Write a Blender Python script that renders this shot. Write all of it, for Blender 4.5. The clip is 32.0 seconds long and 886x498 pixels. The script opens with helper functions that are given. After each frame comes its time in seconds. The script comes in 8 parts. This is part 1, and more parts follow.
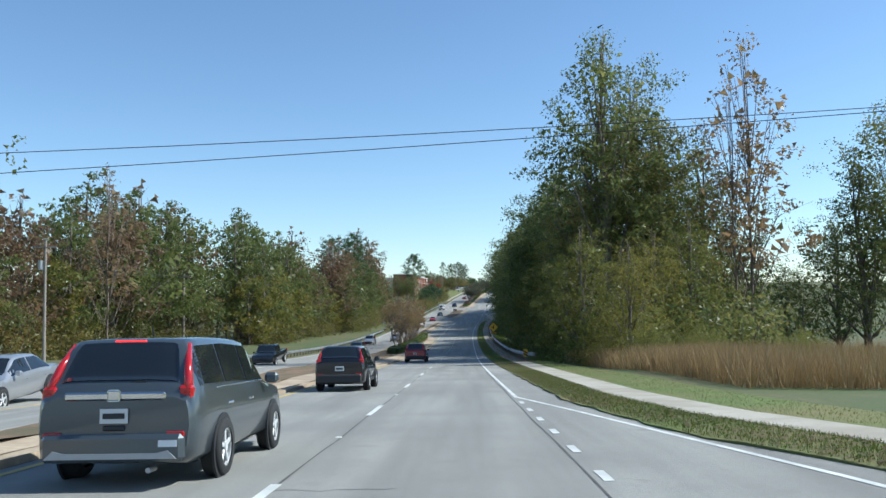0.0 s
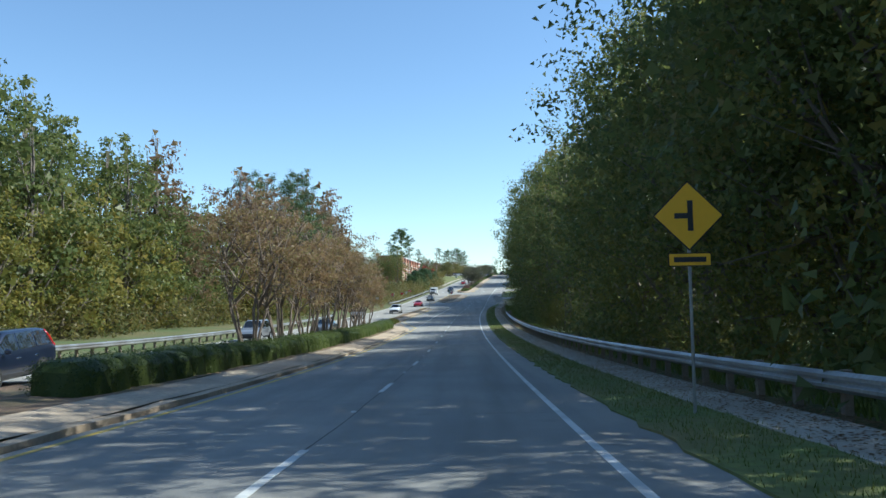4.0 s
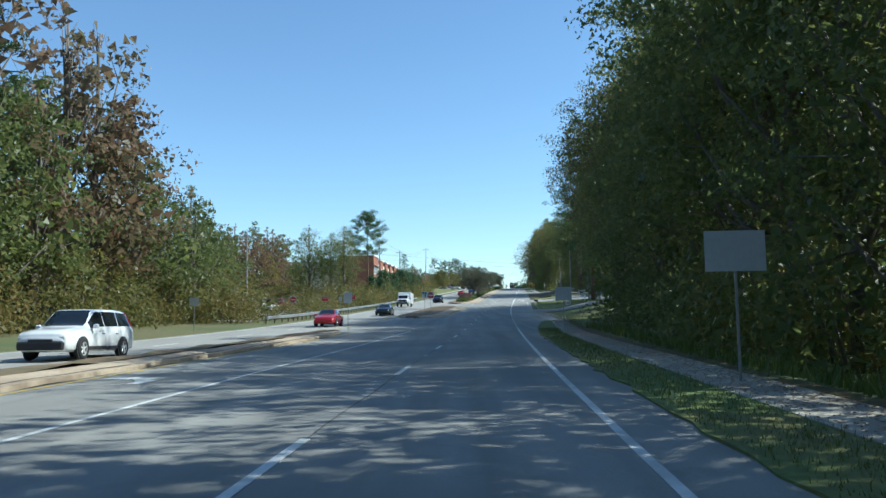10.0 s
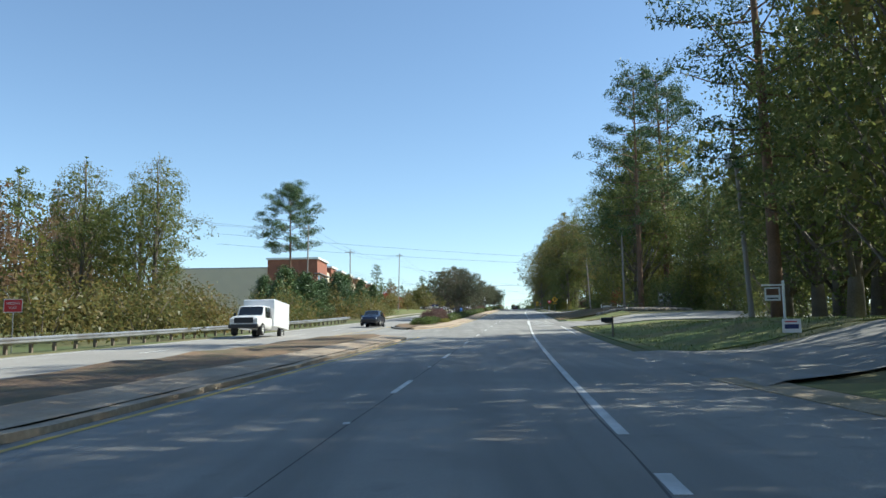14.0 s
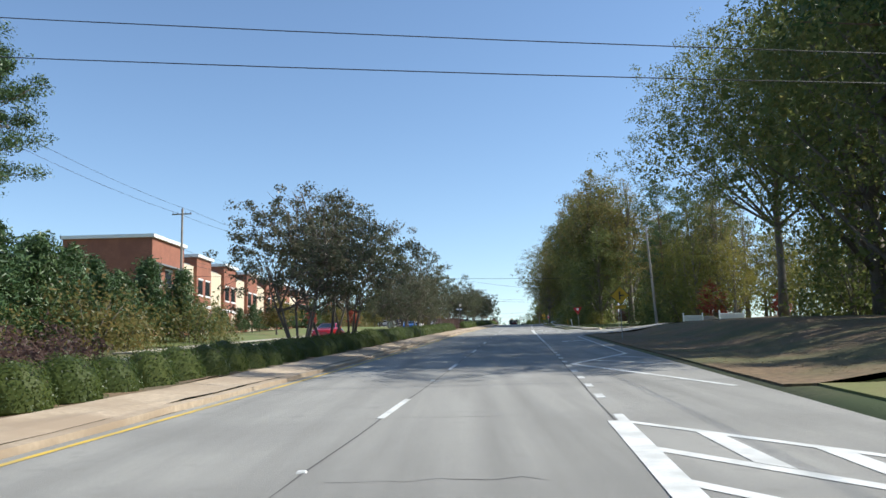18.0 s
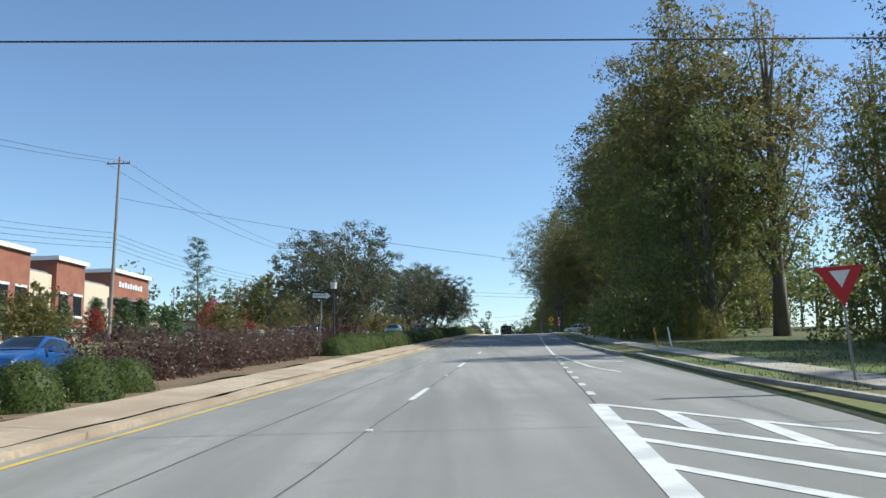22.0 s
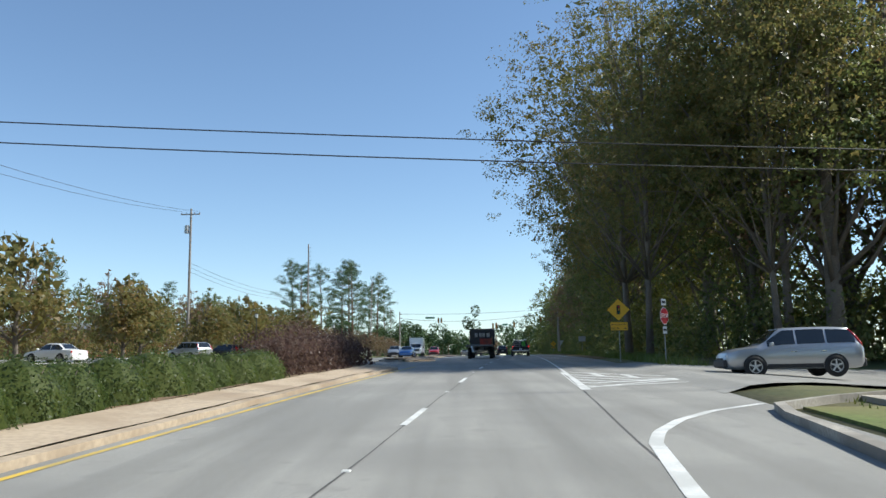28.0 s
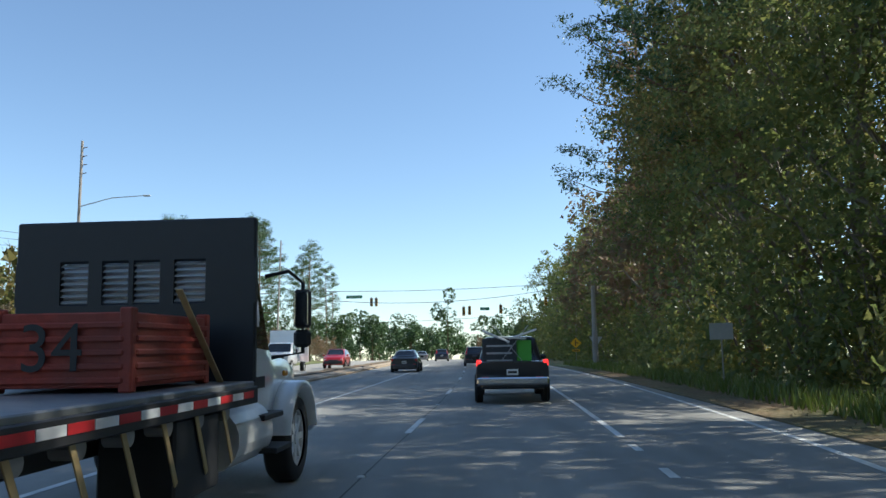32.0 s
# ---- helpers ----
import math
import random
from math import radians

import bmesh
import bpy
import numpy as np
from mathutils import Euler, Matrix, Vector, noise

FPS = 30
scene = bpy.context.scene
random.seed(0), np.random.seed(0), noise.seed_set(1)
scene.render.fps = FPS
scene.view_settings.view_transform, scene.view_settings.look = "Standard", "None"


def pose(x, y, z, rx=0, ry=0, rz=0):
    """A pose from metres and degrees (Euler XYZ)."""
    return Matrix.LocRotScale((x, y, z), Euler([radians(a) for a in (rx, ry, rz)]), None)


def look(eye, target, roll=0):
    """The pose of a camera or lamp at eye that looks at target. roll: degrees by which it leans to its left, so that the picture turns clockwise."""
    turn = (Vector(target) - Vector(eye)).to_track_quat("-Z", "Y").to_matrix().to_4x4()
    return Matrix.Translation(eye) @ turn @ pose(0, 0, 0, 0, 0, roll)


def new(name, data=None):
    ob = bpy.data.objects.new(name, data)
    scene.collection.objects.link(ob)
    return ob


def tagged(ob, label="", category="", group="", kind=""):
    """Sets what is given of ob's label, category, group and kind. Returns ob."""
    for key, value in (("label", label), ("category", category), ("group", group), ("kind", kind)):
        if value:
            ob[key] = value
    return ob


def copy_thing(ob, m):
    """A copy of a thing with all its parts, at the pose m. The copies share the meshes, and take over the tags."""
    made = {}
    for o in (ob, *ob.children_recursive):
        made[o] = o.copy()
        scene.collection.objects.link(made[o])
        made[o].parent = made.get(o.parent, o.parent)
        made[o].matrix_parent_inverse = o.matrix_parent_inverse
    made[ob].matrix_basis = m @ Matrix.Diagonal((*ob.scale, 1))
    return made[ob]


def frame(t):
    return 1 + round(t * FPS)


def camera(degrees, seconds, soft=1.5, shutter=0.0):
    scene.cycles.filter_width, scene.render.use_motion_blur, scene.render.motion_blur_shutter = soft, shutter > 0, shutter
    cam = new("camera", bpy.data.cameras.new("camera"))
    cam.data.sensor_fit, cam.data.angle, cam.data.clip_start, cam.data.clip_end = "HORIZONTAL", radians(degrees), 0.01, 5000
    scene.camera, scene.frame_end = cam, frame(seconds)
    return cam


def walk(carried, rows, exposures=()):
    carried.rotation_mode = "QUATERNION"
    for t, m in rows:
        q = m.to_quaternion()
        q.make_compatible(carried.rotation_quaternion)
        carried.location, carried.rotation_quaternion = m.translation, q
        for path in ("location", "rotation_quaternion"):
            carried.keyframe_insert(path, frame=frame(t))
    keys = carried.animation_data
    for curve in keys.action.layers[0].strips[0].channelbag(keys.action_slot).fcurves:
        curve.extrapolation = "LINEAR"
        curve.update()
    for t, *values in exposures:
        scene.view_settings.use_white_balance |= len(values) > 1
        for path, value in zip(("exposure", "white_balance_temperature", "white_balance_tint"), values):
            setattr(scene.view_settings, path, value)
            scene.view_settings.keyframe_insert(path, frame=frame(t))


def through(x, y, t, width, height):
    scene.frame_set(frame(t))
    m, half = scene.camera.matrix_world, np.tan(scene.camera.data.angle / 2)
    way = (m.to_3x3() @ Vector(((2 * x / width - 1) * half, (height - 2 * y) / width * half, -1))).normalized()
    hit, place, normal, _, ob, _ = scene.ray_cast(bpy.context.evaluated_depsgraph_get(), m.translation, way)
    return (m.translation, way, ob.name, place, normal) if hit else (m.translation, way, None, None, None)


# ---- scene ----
cam = camera(57.04, 32.0)
PATH = [
    (0.0, (0.000, -0.013, 1.480), (-0.193, 9.962, 2.169), -0.97),
    (0.5, (-0.021, 10.344, 0.946), (-0.216, 20.318, 1.629), -1.01),
    (1.0, (-0.026, 20.824, 0.423), (-0.216, 30.798, 1.112), -1.03),
    (1.5, (-0.031, 31.329, -0.100), (-0.217, 41.304, 0.589), -1.04),
    (2.0, (-0.036, 41.843, -0.609), (-0.226, 51.817, 0.083), -1.07),
    (2.5, (-0.030, 52.408, -1.111), (-0.218, 62.382, -0.418), -1.10),
    (3.0, (0.009, 62.991, -1.609), (-0.164, 72.969, -0.972), -1.04),
    (3.5, (0.066, 73.540, -2.085), (-0.101, 83.520, -1.476), -1.03),
    (4.0, (0.156, 84.019, -2.531), (-0.017, 93.997, -1.898), -1.10),
    (4.5, (0.240, 94.432, -2.912), (0.054, 104.407, -2.222), -1.22),
    (5.0, (0.345, 104.838, -3.247), (0.154, 114.812, -2.543), -1.24),
    (5.5, (0.427, 115.290, -3.513), (0.232, 125.262, -2.801), -1.15),
    (6.0, (0.530, 125.813, -3.742), (0.332, 135.785, -3.018), -1.02),
    (6.5, (0.603, 136.343, -3.899), (0.401, 146.315, -3.166), -0.97),
    (7.0, (0.716, 146.745, -4.028), (0.507, 156.715, -3.284), -0.99),
    (7.5, (0.814, 156.844, -4.087), (0.613, 166.812, -3.310), -1.07),
    (8.0, (0.967, 166.605, -4.127), (0.763, 176.571, -3.326), -1.14),
    (8.5, (1.102, 176.316, -4.084), (0.892, 186.278, -3.243), -1.16),
    (9.0, (1.304, 186.120, -4.022), (1.106, 196.080, -3.148), -1.17),
    (9.5, (1.521, 196.241, -3.887), (1.330, 206.200, -3.009), -1.10),
    (10.0, (1.833, 206.766, -3.733), (1.649, 216.723, -2.818), -0.91),
    (10.5, (2.191, 217.576, -3.524), (2.013, 227.526, -2.544), -0.75),
    (11.0, (2.655, 228.577, -3.337), (2.475, 238.522, -2.303), -0.72),
    (11.5, (3.174, 239.664, -3.142), (2.992, 249.605, -2.072), -0.79),
    (12.0, (3.768, 250.746, -2.953), (3.582, 260.683, -1.852), -0.80),
    (12.5, (4.348, 261.848, -2.694), (4.170, 271.781, -1.552), -0.73),
    (13.0, (4.908, 272.761, -2.420), (4.726, 282.689, -1.232), -0.66),
    (13.5, (5.465, 283.664, -2.070), (5.286, 293.588, -0.856), -0.67),
    (14.0, (6.060, 294.703, -1.688), (5.889, 304.626, -0.465), -0.79),
    (14.5, (6.703, 305.888, -1.238), (6.537, 315.808, 0.007), -1.02),
    (15.0, (7.402, 317.167, -0.770), (7.226, 327.085, 0.498), -1.29),
    (15.5, (8.150, 328.478, -0.265), (7.969, 338.392, 1.033), -1.52),
    (16.0, (8.941, 339.737, 0.249), (8.763, 349.646, 1.578), -1.66),
    (16.5, (9.771, 350.824, 0.784), (9.603, 360.729, 2.148), -1.70),
    (17.0, (10.620, 361.658, 1.325), (10.466, 371.557, 2.735), -1.60),
    (17.5, (11.503, 372.431, 1.886), (11.348, 382.328, 3.309), -1.51),
    (18.0, (12.399, 383.271, 2.462), (12.254, 393.169, 3.884), -1.43),
    (18.5, (13.275, 393.925, 3.040), (13.132, 403.822, 4.462), -1.40),
    (19.0, (14.096, 404.275, 3.601), (13.959, 414.171, 5.036), -1.42),
    (19.5, (14.896, 414.431, 4.172), (14.766, 424.326, 5.612), -1.51),
    (20.0, (15.646, 424.493, 4.737), (15.521, 434.387, 6.185), -1.67),
    (20.5, (16.409, 434.544, 5.320), (16.282, 444.437, 6.773), -1.76),
    (21.0, (17.141, 444.648, 5.909), (17.028, 454.540, 7.367), -1.67),
    (21.5, (17.935, 454.830, 6.495), (17.829, 464.721, 7.964), -1.49),
    (22.0, (18.719, 465.044, 7.079), (18.630, 474.934, 8.556), -1.37),
    (22.5, (19.575, 475.092, 7.627), (19.503, 484.982, 9.102), -1.31),
    (23.0, (20.375, 484.917, 8.184), (20.313, 494.807, 9.663), -1.33),
    (23.5, (21.206, 494.443, 8.692), (21.152, 504.332, 10.181), -1.39),
    (24.0, (21.990, 503.939, 9.230), (21.946, 513.826, 10.727), -1.43),
    (24.5, (22.835, 513.445, 9.745), (22.780, 523.329, 11.264), -1.48),
    (25.0, (23.659, 522.931, 10.283), (23.610, 532.814, 11.806), -1.51),
    (25.5, (24.547, 532.383, 10.806), (24.508, 542.266, 12.333), -1.46),
    (26.0, (25.414, 541.797, 11.349), (25.402, 551.675, 12.907), -1.35),
    (26.5, (26.318, 551.120, 11.873), (26.298, 560.997, 13.435), -1.20),
    (27.0, (27.168, 560.340, 12.384), (27.097, 570.222, 13.913), -1.06),
    (27.5, (28.013, 569.530, 12.859), (27.881, 579.419, 14.335), -0.95),
    (28.0, (28.796, 578.830, 13.308), (28.667, 588.721, 14.778), -0.95),
    (28.5, (29.568, 588.273, 13.734), (29.448, 598.162, 15.216), -0.92),
    (29.0, (30.295, 597.775, 14.130), (30.174, 607.666, 15.598), -0.89),
    (29.5, (31.019, 607.152, 14.492), (30.912, 617.043, 15.959), -0.86),
    (30.0, (31.721, 616.316, 14.802), (31.639, 626.209, 16.257), -0.89),
    (30.5, (32.422, 625.265, 15.083), (32.348, 635.158, 16.538), -0.94),
    (31.0, (33.119, 634.019, 15.328), (33.056, 643.913, 16.776), -0.95),
    (31.5, (33.816, 642.619, 15.565), (33.776, 652.516, 16.998), -0.93),
    (32.0, (34.527, 651.080, 15.774), (34.505, 660.979, 17.194), -0.89),
]
walk(cam, [(t, look(eye, target, roll)) for t, eye, target, roll in PATH], [(0.0, 0.35, 5800, 3), (5.0, 0.63, 5800, 0), (9.0, 0.5, 5600, -3), (11.5, 0.5, 5700, -1), (13.0, 0.56, 6150, 2), (14.0, 0.58, 6300, 3), (17.5, 0.4, 6300, 8), (19.2, 0.76, 6250, 7), (20.6, 0.45, 6350, 6), (22.0, 0.35, 6050, 5), (25.0, 0.6, 6500, 5), (28.0, 0.4, 6250, 6), (32.0, 0.65, 6300, 5)])
# ---- light ----
world = bpy.data.worlds.new("sky")
scene.world = world
world.use_nodes = True
wn = world.node_tree.nodes
sky = wn.new("ShaderNodeTexSky")
sky.sky_type, sky.sun_disc = "NISHITA", False
SUN_UP, SUN_TURN = radians(43), radians(84)      # height, and bearing from +y towards +x
sky.sun_elevation, sky.sun_rotation = SUN_UP, SUN_TURN
sky.air_density, sky.dust_density, sky.ozone_density, sky.altitude = 1.0, 0.15, 2.4, 300
world.node_tree.links.new(sky.outputs[0], wn["Background"].inputs[0])
wn["Background"].inputs[1].default_value = 0.125
sun = new("sun", bpy.data.lights.new("sun", "SUN"))
sun.data.energy, sun.data.angle, sun.data.color = 5.0, radians(0.55), (1.0, 0.95, 0.86)
sun.matrix_basis = look((0, 0, 100), (-math.sin(SUN_TURN) * math.cos(SUN_UP) * 100, -math.cos(SUN_TURN) * math.cos(SUN_UP) * 100, 100 - math.sin(SUN_UP) * 100))

# ---- the line of the road: offset and height every 25 m, measured along y ----
RXK = [-2.05, -2.08, -2.09, -1.99, -1.77, -1.55, -1.34, -1.02, -0.49, 0.36, 1.55, 2.82, 4.13, 5.66, 7.42, 9.43, 11.48, 13.41, 15.28, 17.29, 19.43, 21.7, 24.14, 26.48, 28.54, 30.55, 32.65]
RZK = [0.0, -1.27, -2.48, -3.63, -4.57, -5.2, -5.53, -5.57, -5.31, -4.88, -4.45, -3.83, -2.96, -1.9, -0.74, 0.54, 1.89,
       3.29, 4.74, 6.14, 7.53, 8.92, 10.33, 11.64, 12.74, 13.59, 14.2]


def knots(table, y, before, after):
    n = len(table)
    s = y / 25.0
    if s < 0:
        return table[0] + before(y)
    if s >= n - 1:
        return table[-1] + after(y - 25.0 * (n - 1))
    i = int(s)
    f = s - i
    a, b = table[i], table[i + 1]
    p = table[i - 1] if i else 2 * a - b
    q = table[i + 2] if i + 2 < n else 2 * b - a
    return 0.5 * (2 * a + (b - p) * f + (2 * p - 5 * a + 4 * b - q) * f * f + (3 * a - p - 3 * b + q) * f ** 3)


def RX(y):
    """x of the lane line between the two lanes."""
    return knots(RXK, y, lambda d: 0.0, lambda d: 0.078 * min(d, 200) - 0.00042 * min(d, 200) ** 2 - 0.09 * max(0, d - 200))


def RZ(y):
    """Height of the road."""
    return knots(RZK, y, lambda d: -0.05 * max(d, -60), lambda d: 0.024 * min(d, 160) - 0.00004 * min(d, 160) ** 2)


def heading(y):
    return math.atan2(RX(y + 2) - RX(y - 2), 4)


def slope(y):
    return math.atan2(RZ(y + 2) - RZ(y - 2), 4)


def lerp_table(table, y):
    for (a, va), (b, vb) in zip(table, table[1:]):
        if y < b:
            return va + (vb - va) * max(0.0, (y - a) / (b - a))
    return table[-1][1]


def pave_edge(y):
    """Right edge of the asphalt, from the lane line."""
    return lerp_table([(-60, 7.6), (0, 8.3), (9.5, 6.9), (13.6, 5.65), (21.6, 4.85), (110, 4.6), (252, 4.6), (262, 4.95), (272, 5.5), (281, 6.2), (285, 7.7), (291, 8.3), (301, 8.1), (308, 7.3), (313, 6.7), (345, 6.9),
                       (480, 7.0), (500, 6.3), (520, 5.5), (572, 5.6), (590, 6.6), (640, 7.0), (900, 7.0)], y)


def soft(a, b, v):
    f = min(1, max(0, (v - a) / (b - a)))
    return f * f * (3 - 2 * f)


def side_height(u, y):
    """Lie of the land beside the road, over the road's height."""
    n = noise.noise(Vector((u * 0.06, y * 0.06, 3.0)))
    if u > 0:
        d = u - pave_edge(y)
        bank = (soft(268, 290, y) - 0.6 * soft(342, 356, y) * (1 - soft(372, 392, y))) * (1 - soft(440, 475, y))
        far = soft(2.5, 9, d)
        dip = -0.9 * soft(60, 90, y) * (1 - soft(230, 262, y))
        side = -0.4 * soft(588, 603, y) * (1 - soft(618, 632, y)) * soft(0.5, 9, d)
        return 0.02 * soft(0, 0.4, d) + side + far * (bank + dip + 0.35 * n) + soft(30, 200, d) * 2 * n
    d = -18.2 - u
    return 0.02 * soft(0, 0.4, d) + soft(3, 12, d) * (0.3 + 0.4 * n) + soft(30, 200, d) * 3 * n


def W(u, y, dz=0.0):
    """Place by offset from the lane line, distance along the road and height over it."""
    return Vector((RX(y) + u, y, RZ(y) + dz))


def on_land(u, y, dz=0.0):
    return W(u, y, side_height(u, y) + dz)


def road_pose(u, y, dz=0.0, turn=0.0, tilt=True, land=False):
    """Pose with y along the road."""
    p = on_land(u, y, dz) if land else W(u, y, dz)
    return Matrix.Translation(p) @ pose(0, 0, 0, 0, 0, turn - math.degrees(heading(y))) @ (pose(0, 0, 0, math.degrees(slope(y))) if tilt else Matrix.Identity(4))


# ---- helpers for meshes ----
def mesh_of(name, verts, faces, material, smooth=False):
    me = bpy.data.meshes.new(name)
    me.from_pydata([tuple(v) for v in verts], [], faces)
    for m in (material if isinstance(material, (list, tuple)) else [material]):
        me.materials.append(m)
    if smooth:
        me.polygons.foreach_set("use_smooth", [True] * len(me.polygons))
    me.update()
    return me


def thing(name, label, category, group="", kind="", m=None):
    ob = tagged(new(name), label, category, group, kind)
    if m is not None:
        ob.matrix_basis = m
    return ob


def part(name, bm, material, parent, label="", m=None):
    """Links a bmesh or mesh as one mesh object under its thing."""
    if isinstance(bm, bmesh.types.BMesh):
        me = bpy.data.meshes.new(name)
        bm.normal_update()
        bm.to_mesh(me)
        bm.free()
        me.materials.append(material)
    else:
        me = bm
    ob = new(name, me)
    ob.parent = parent
    if m is not None:
        ob.matrix_basis = m
    if label:
        tagged(ob, label)
    return ob


def box(sx, sy, sz, at=(0, 0, 0), bevel=0.0, rot=None, bm=None):
    bm = bm or bmesh.new()
    m = Matrix.Translation(at) @ (rot or Matrix.Identity(4)) @ Matrix.Diagonal((sx, sy, sz, 1))
    r = bmesh.ops.create_cube(bm, size=1, matrix=m)
    if bevel:
        es = {e for v in r["verts"] for e in v.link_edges}
        bmesh.ops.bevel(bm, geom=list(es), offset=bevel, segments=1, affect="EDGES")
    return bm


def rod(r, h, at=(0, 0, 0), seg=10, rot=None, r2=None, bm=None):
    bm = bm or bmesh.new()
    m = Matrix.Translation(at) @ (rot or Matrix.Identity(4))
    bmesh.ops.create_cone(bm, cap_ends=True, segments=seg, radius1=r, radius2=r if r2 is None else r2, depth=h, matrix=m)
    return bm


def tube(path, radii, seg=6):
    """Vertices and faces of a tapered tube along a path."""
    vs, fs = [], []
    n = len(path)
    for i, p in enumerate(path):
        d = (path[min(i + 1, n - 1)] - path[max(i - 1, 0)]).normalized()
        a = d.orthogonal().normalized()
        b = d.cross(a)
        for k in range(seg):
            w = 2 * math.pi * k / seg
            vs.append(p + (a * math.cos(w) + b * math.sin(w)) * radii[i])
    for i in range(n - 1):
        for k in range(seg):
            fs.append((i * seg + k, i * seg + (k + 1) % seg, (i + 1) * seg + (k + 1) % seg, (i + 1) * seg + k))
    fs.append(tuple(range(seg))[::-1])
    fs.append(tuple((n - 1) * seg + k for k in range(seg)))
    return vs, fs


def join(bits):
    vs, fs = [], []
    for v, f in bits:
        o = len(vs)
        vs += v
        fs += [tuple(i + o for i in q) for q in f]
    return vs, fs


def plate(points, t=0.003):
    """A flat sheet in the xz plane with a thickness, facing -y."""
    bm = bmesh.new()
    f = bm.faces.new([bm.verts.new((x, 0, z)) for x, z in points])
    r = bmesh.ops.extrude_face_region(bm, geom=[f])
    bmesh.ops.translate(bm, verts=[v for v in r["geom"] if isinstance(v, bmesh.types.BMVert)], vec=(0, t, 0))
    bmesh.ops.recalc_face_normals(bm, faces=bm.faces)
    return bm


def letters(text, size, material, name="lettering"):
    cu = bpy.data.curves.new(name, "FONT")
    cu.body, cu.size, cu.align_x, cu.align_y, cu.extrude = text, size, "CENTER", "CENTER", 0.002
    ob = bpy.data.objects.new(name, cu)
    scene.collection.objects.link(ob)
    me = bpy.data.meshes.new_from_object(ob.evaluated_get(bpy.context.evaluated_depsgraph_get()))
    bpy.data.objects.remove(ob)
    me.materials.clear()
    me.materials.append(material)
    me.name = name
    return me


UPRIGHT = pose(0, 0, 0, 90, 0, 0)

# ---- materials ----
def mat(name, rgb, rough=0.8, metal=0.0, var=0.25, scale=(0.5, 8.0), bump=0.0, bump_scale=40.0, other=None, rand=0.0, coat=0.0, streak=0.0):
    """Painted or grown surface: two scales of uneven colour and a fine relief."""
    m = bpy.data.materials.new(name)
    m.use_nodes = True
    nt = m.node_tree
    n, l = nt.nodes, nt.links
    b = n["Principled BSDF"]
    co = n.new("ShaderNodeTexCoord").outputs["Object"]

    def noise_at(s, detail=4.0):
        t = n.new("ShaderNodeTexNoise")
        t.inputs["Scale"].default_value, t.inputs["Detail"].default_value = s, detail
        l.new(co, t.inputs["Vector"])
        return t.outputs["Fac"]

    def mix(fac, a, c):
        x = n.new("ShaderNodeMix")
        x.data_type = "RGBA"
        if isinstance(fac, float):
            x.inputs[0].default_value = fac
        else:
            l.new(fac, x.inputs[0])
        for sock, v in ((x.inputs[6], a), (x.inputs[7], c)):
            if isinstance(v, tuple):
                sock.default_value = (*v, 1)
            else:
                l.new(v, sock)
        return x.outputs[2]

    def ramp(fac, lo, hi):
        r = n.new("ShaderNodeMapRange")
        r.inputs[1].default_value, r.inputs[2].default_value = lo, hi
        l.new(fac, r.inputs[0])
        return r.outputs[0]

    dark = tuple(c * (1 - var) for c in rgb)
    light = tuple(min(1, c * (1 + var)) for c in rgb)
    out = mix(ramp(noise_at(scale[1]), 0.3, 0.7), dark, light)
    if other:
        out = mix(ramp(noise_at(scale[0]), 0.42, 0.62), out, other)
    else:
        big = mix(ramp(noise_at(scale[0]), 0.3, 0.7), dark, light)
        out = mix(0.5, out, big)
    if streak:
        mp = n.new("ShaderNodeMapping")
        mp.inputs["Scale"].default_value = (1.3, 0.035, 1.0)
        l.new(co, mp.inputs["Vector"])
        t = n.new("ShaderNodeTexNoise")
        t.inputs["Scale"].default_value, t.inputs["Detail"].default_value = 1.0, 5.0
        l.new(mp.outputs[0], t.inputs["Vector"])
        out = mix(ramp(t.outputs["Fac"], 0.4, 0.72), out, tuple(c * (1 - streak) for c in rgb))
        out = mix(ramp(noise_at(1.7, 6.0), 0.6, 0.78), out, tuple(c * (1 - 0.8 * streak) for c in rgb))
        out = mix(ramp(noise_at(240.0, 2.0), 0.6, 0.8), out, tuple(min(1, c * 1.45) for c in rgb))
    if rand:
        info = n.new("ShaderNodeObjectInfo").outputs["Random"]
        hsv = n.new("ShaderNodeHueSaturation")
        l.new(ramp(info, 0, 1), hsv.inputs["Value"])
        mr = [x for x in n if x.bl_idname == "ShaderNodeMapRange"][-1]
        mr.inputs[3].default_value, mr.inputs[4].default_value = 1 - rand, 1 + rand
        l.new(out, hsv.inputs["Color"])
        out = hsv.outputs["Color"]
    l.new(out, b.inputs["Base Color"])
    b.inputs["Roughness"].default_value, b.inputs["Metallic"].default_value = rough, metal
    b.inputs["Coat Weight"].default_value = coat
    b.inputs["Coat Roughness"].default_value = 0.05
    if bump:
        bp = n.new("ShaderNodeBump")
        bp.inputs["Strength"].default_value, bp.inputs["Distance"].default_value = bump, 0.02
        l.new(noise_at(bump_scale, 6.0), bp.inputs["Height"])
        l.new(bp.outputs[0], b.inputs["Normal"])
    return m


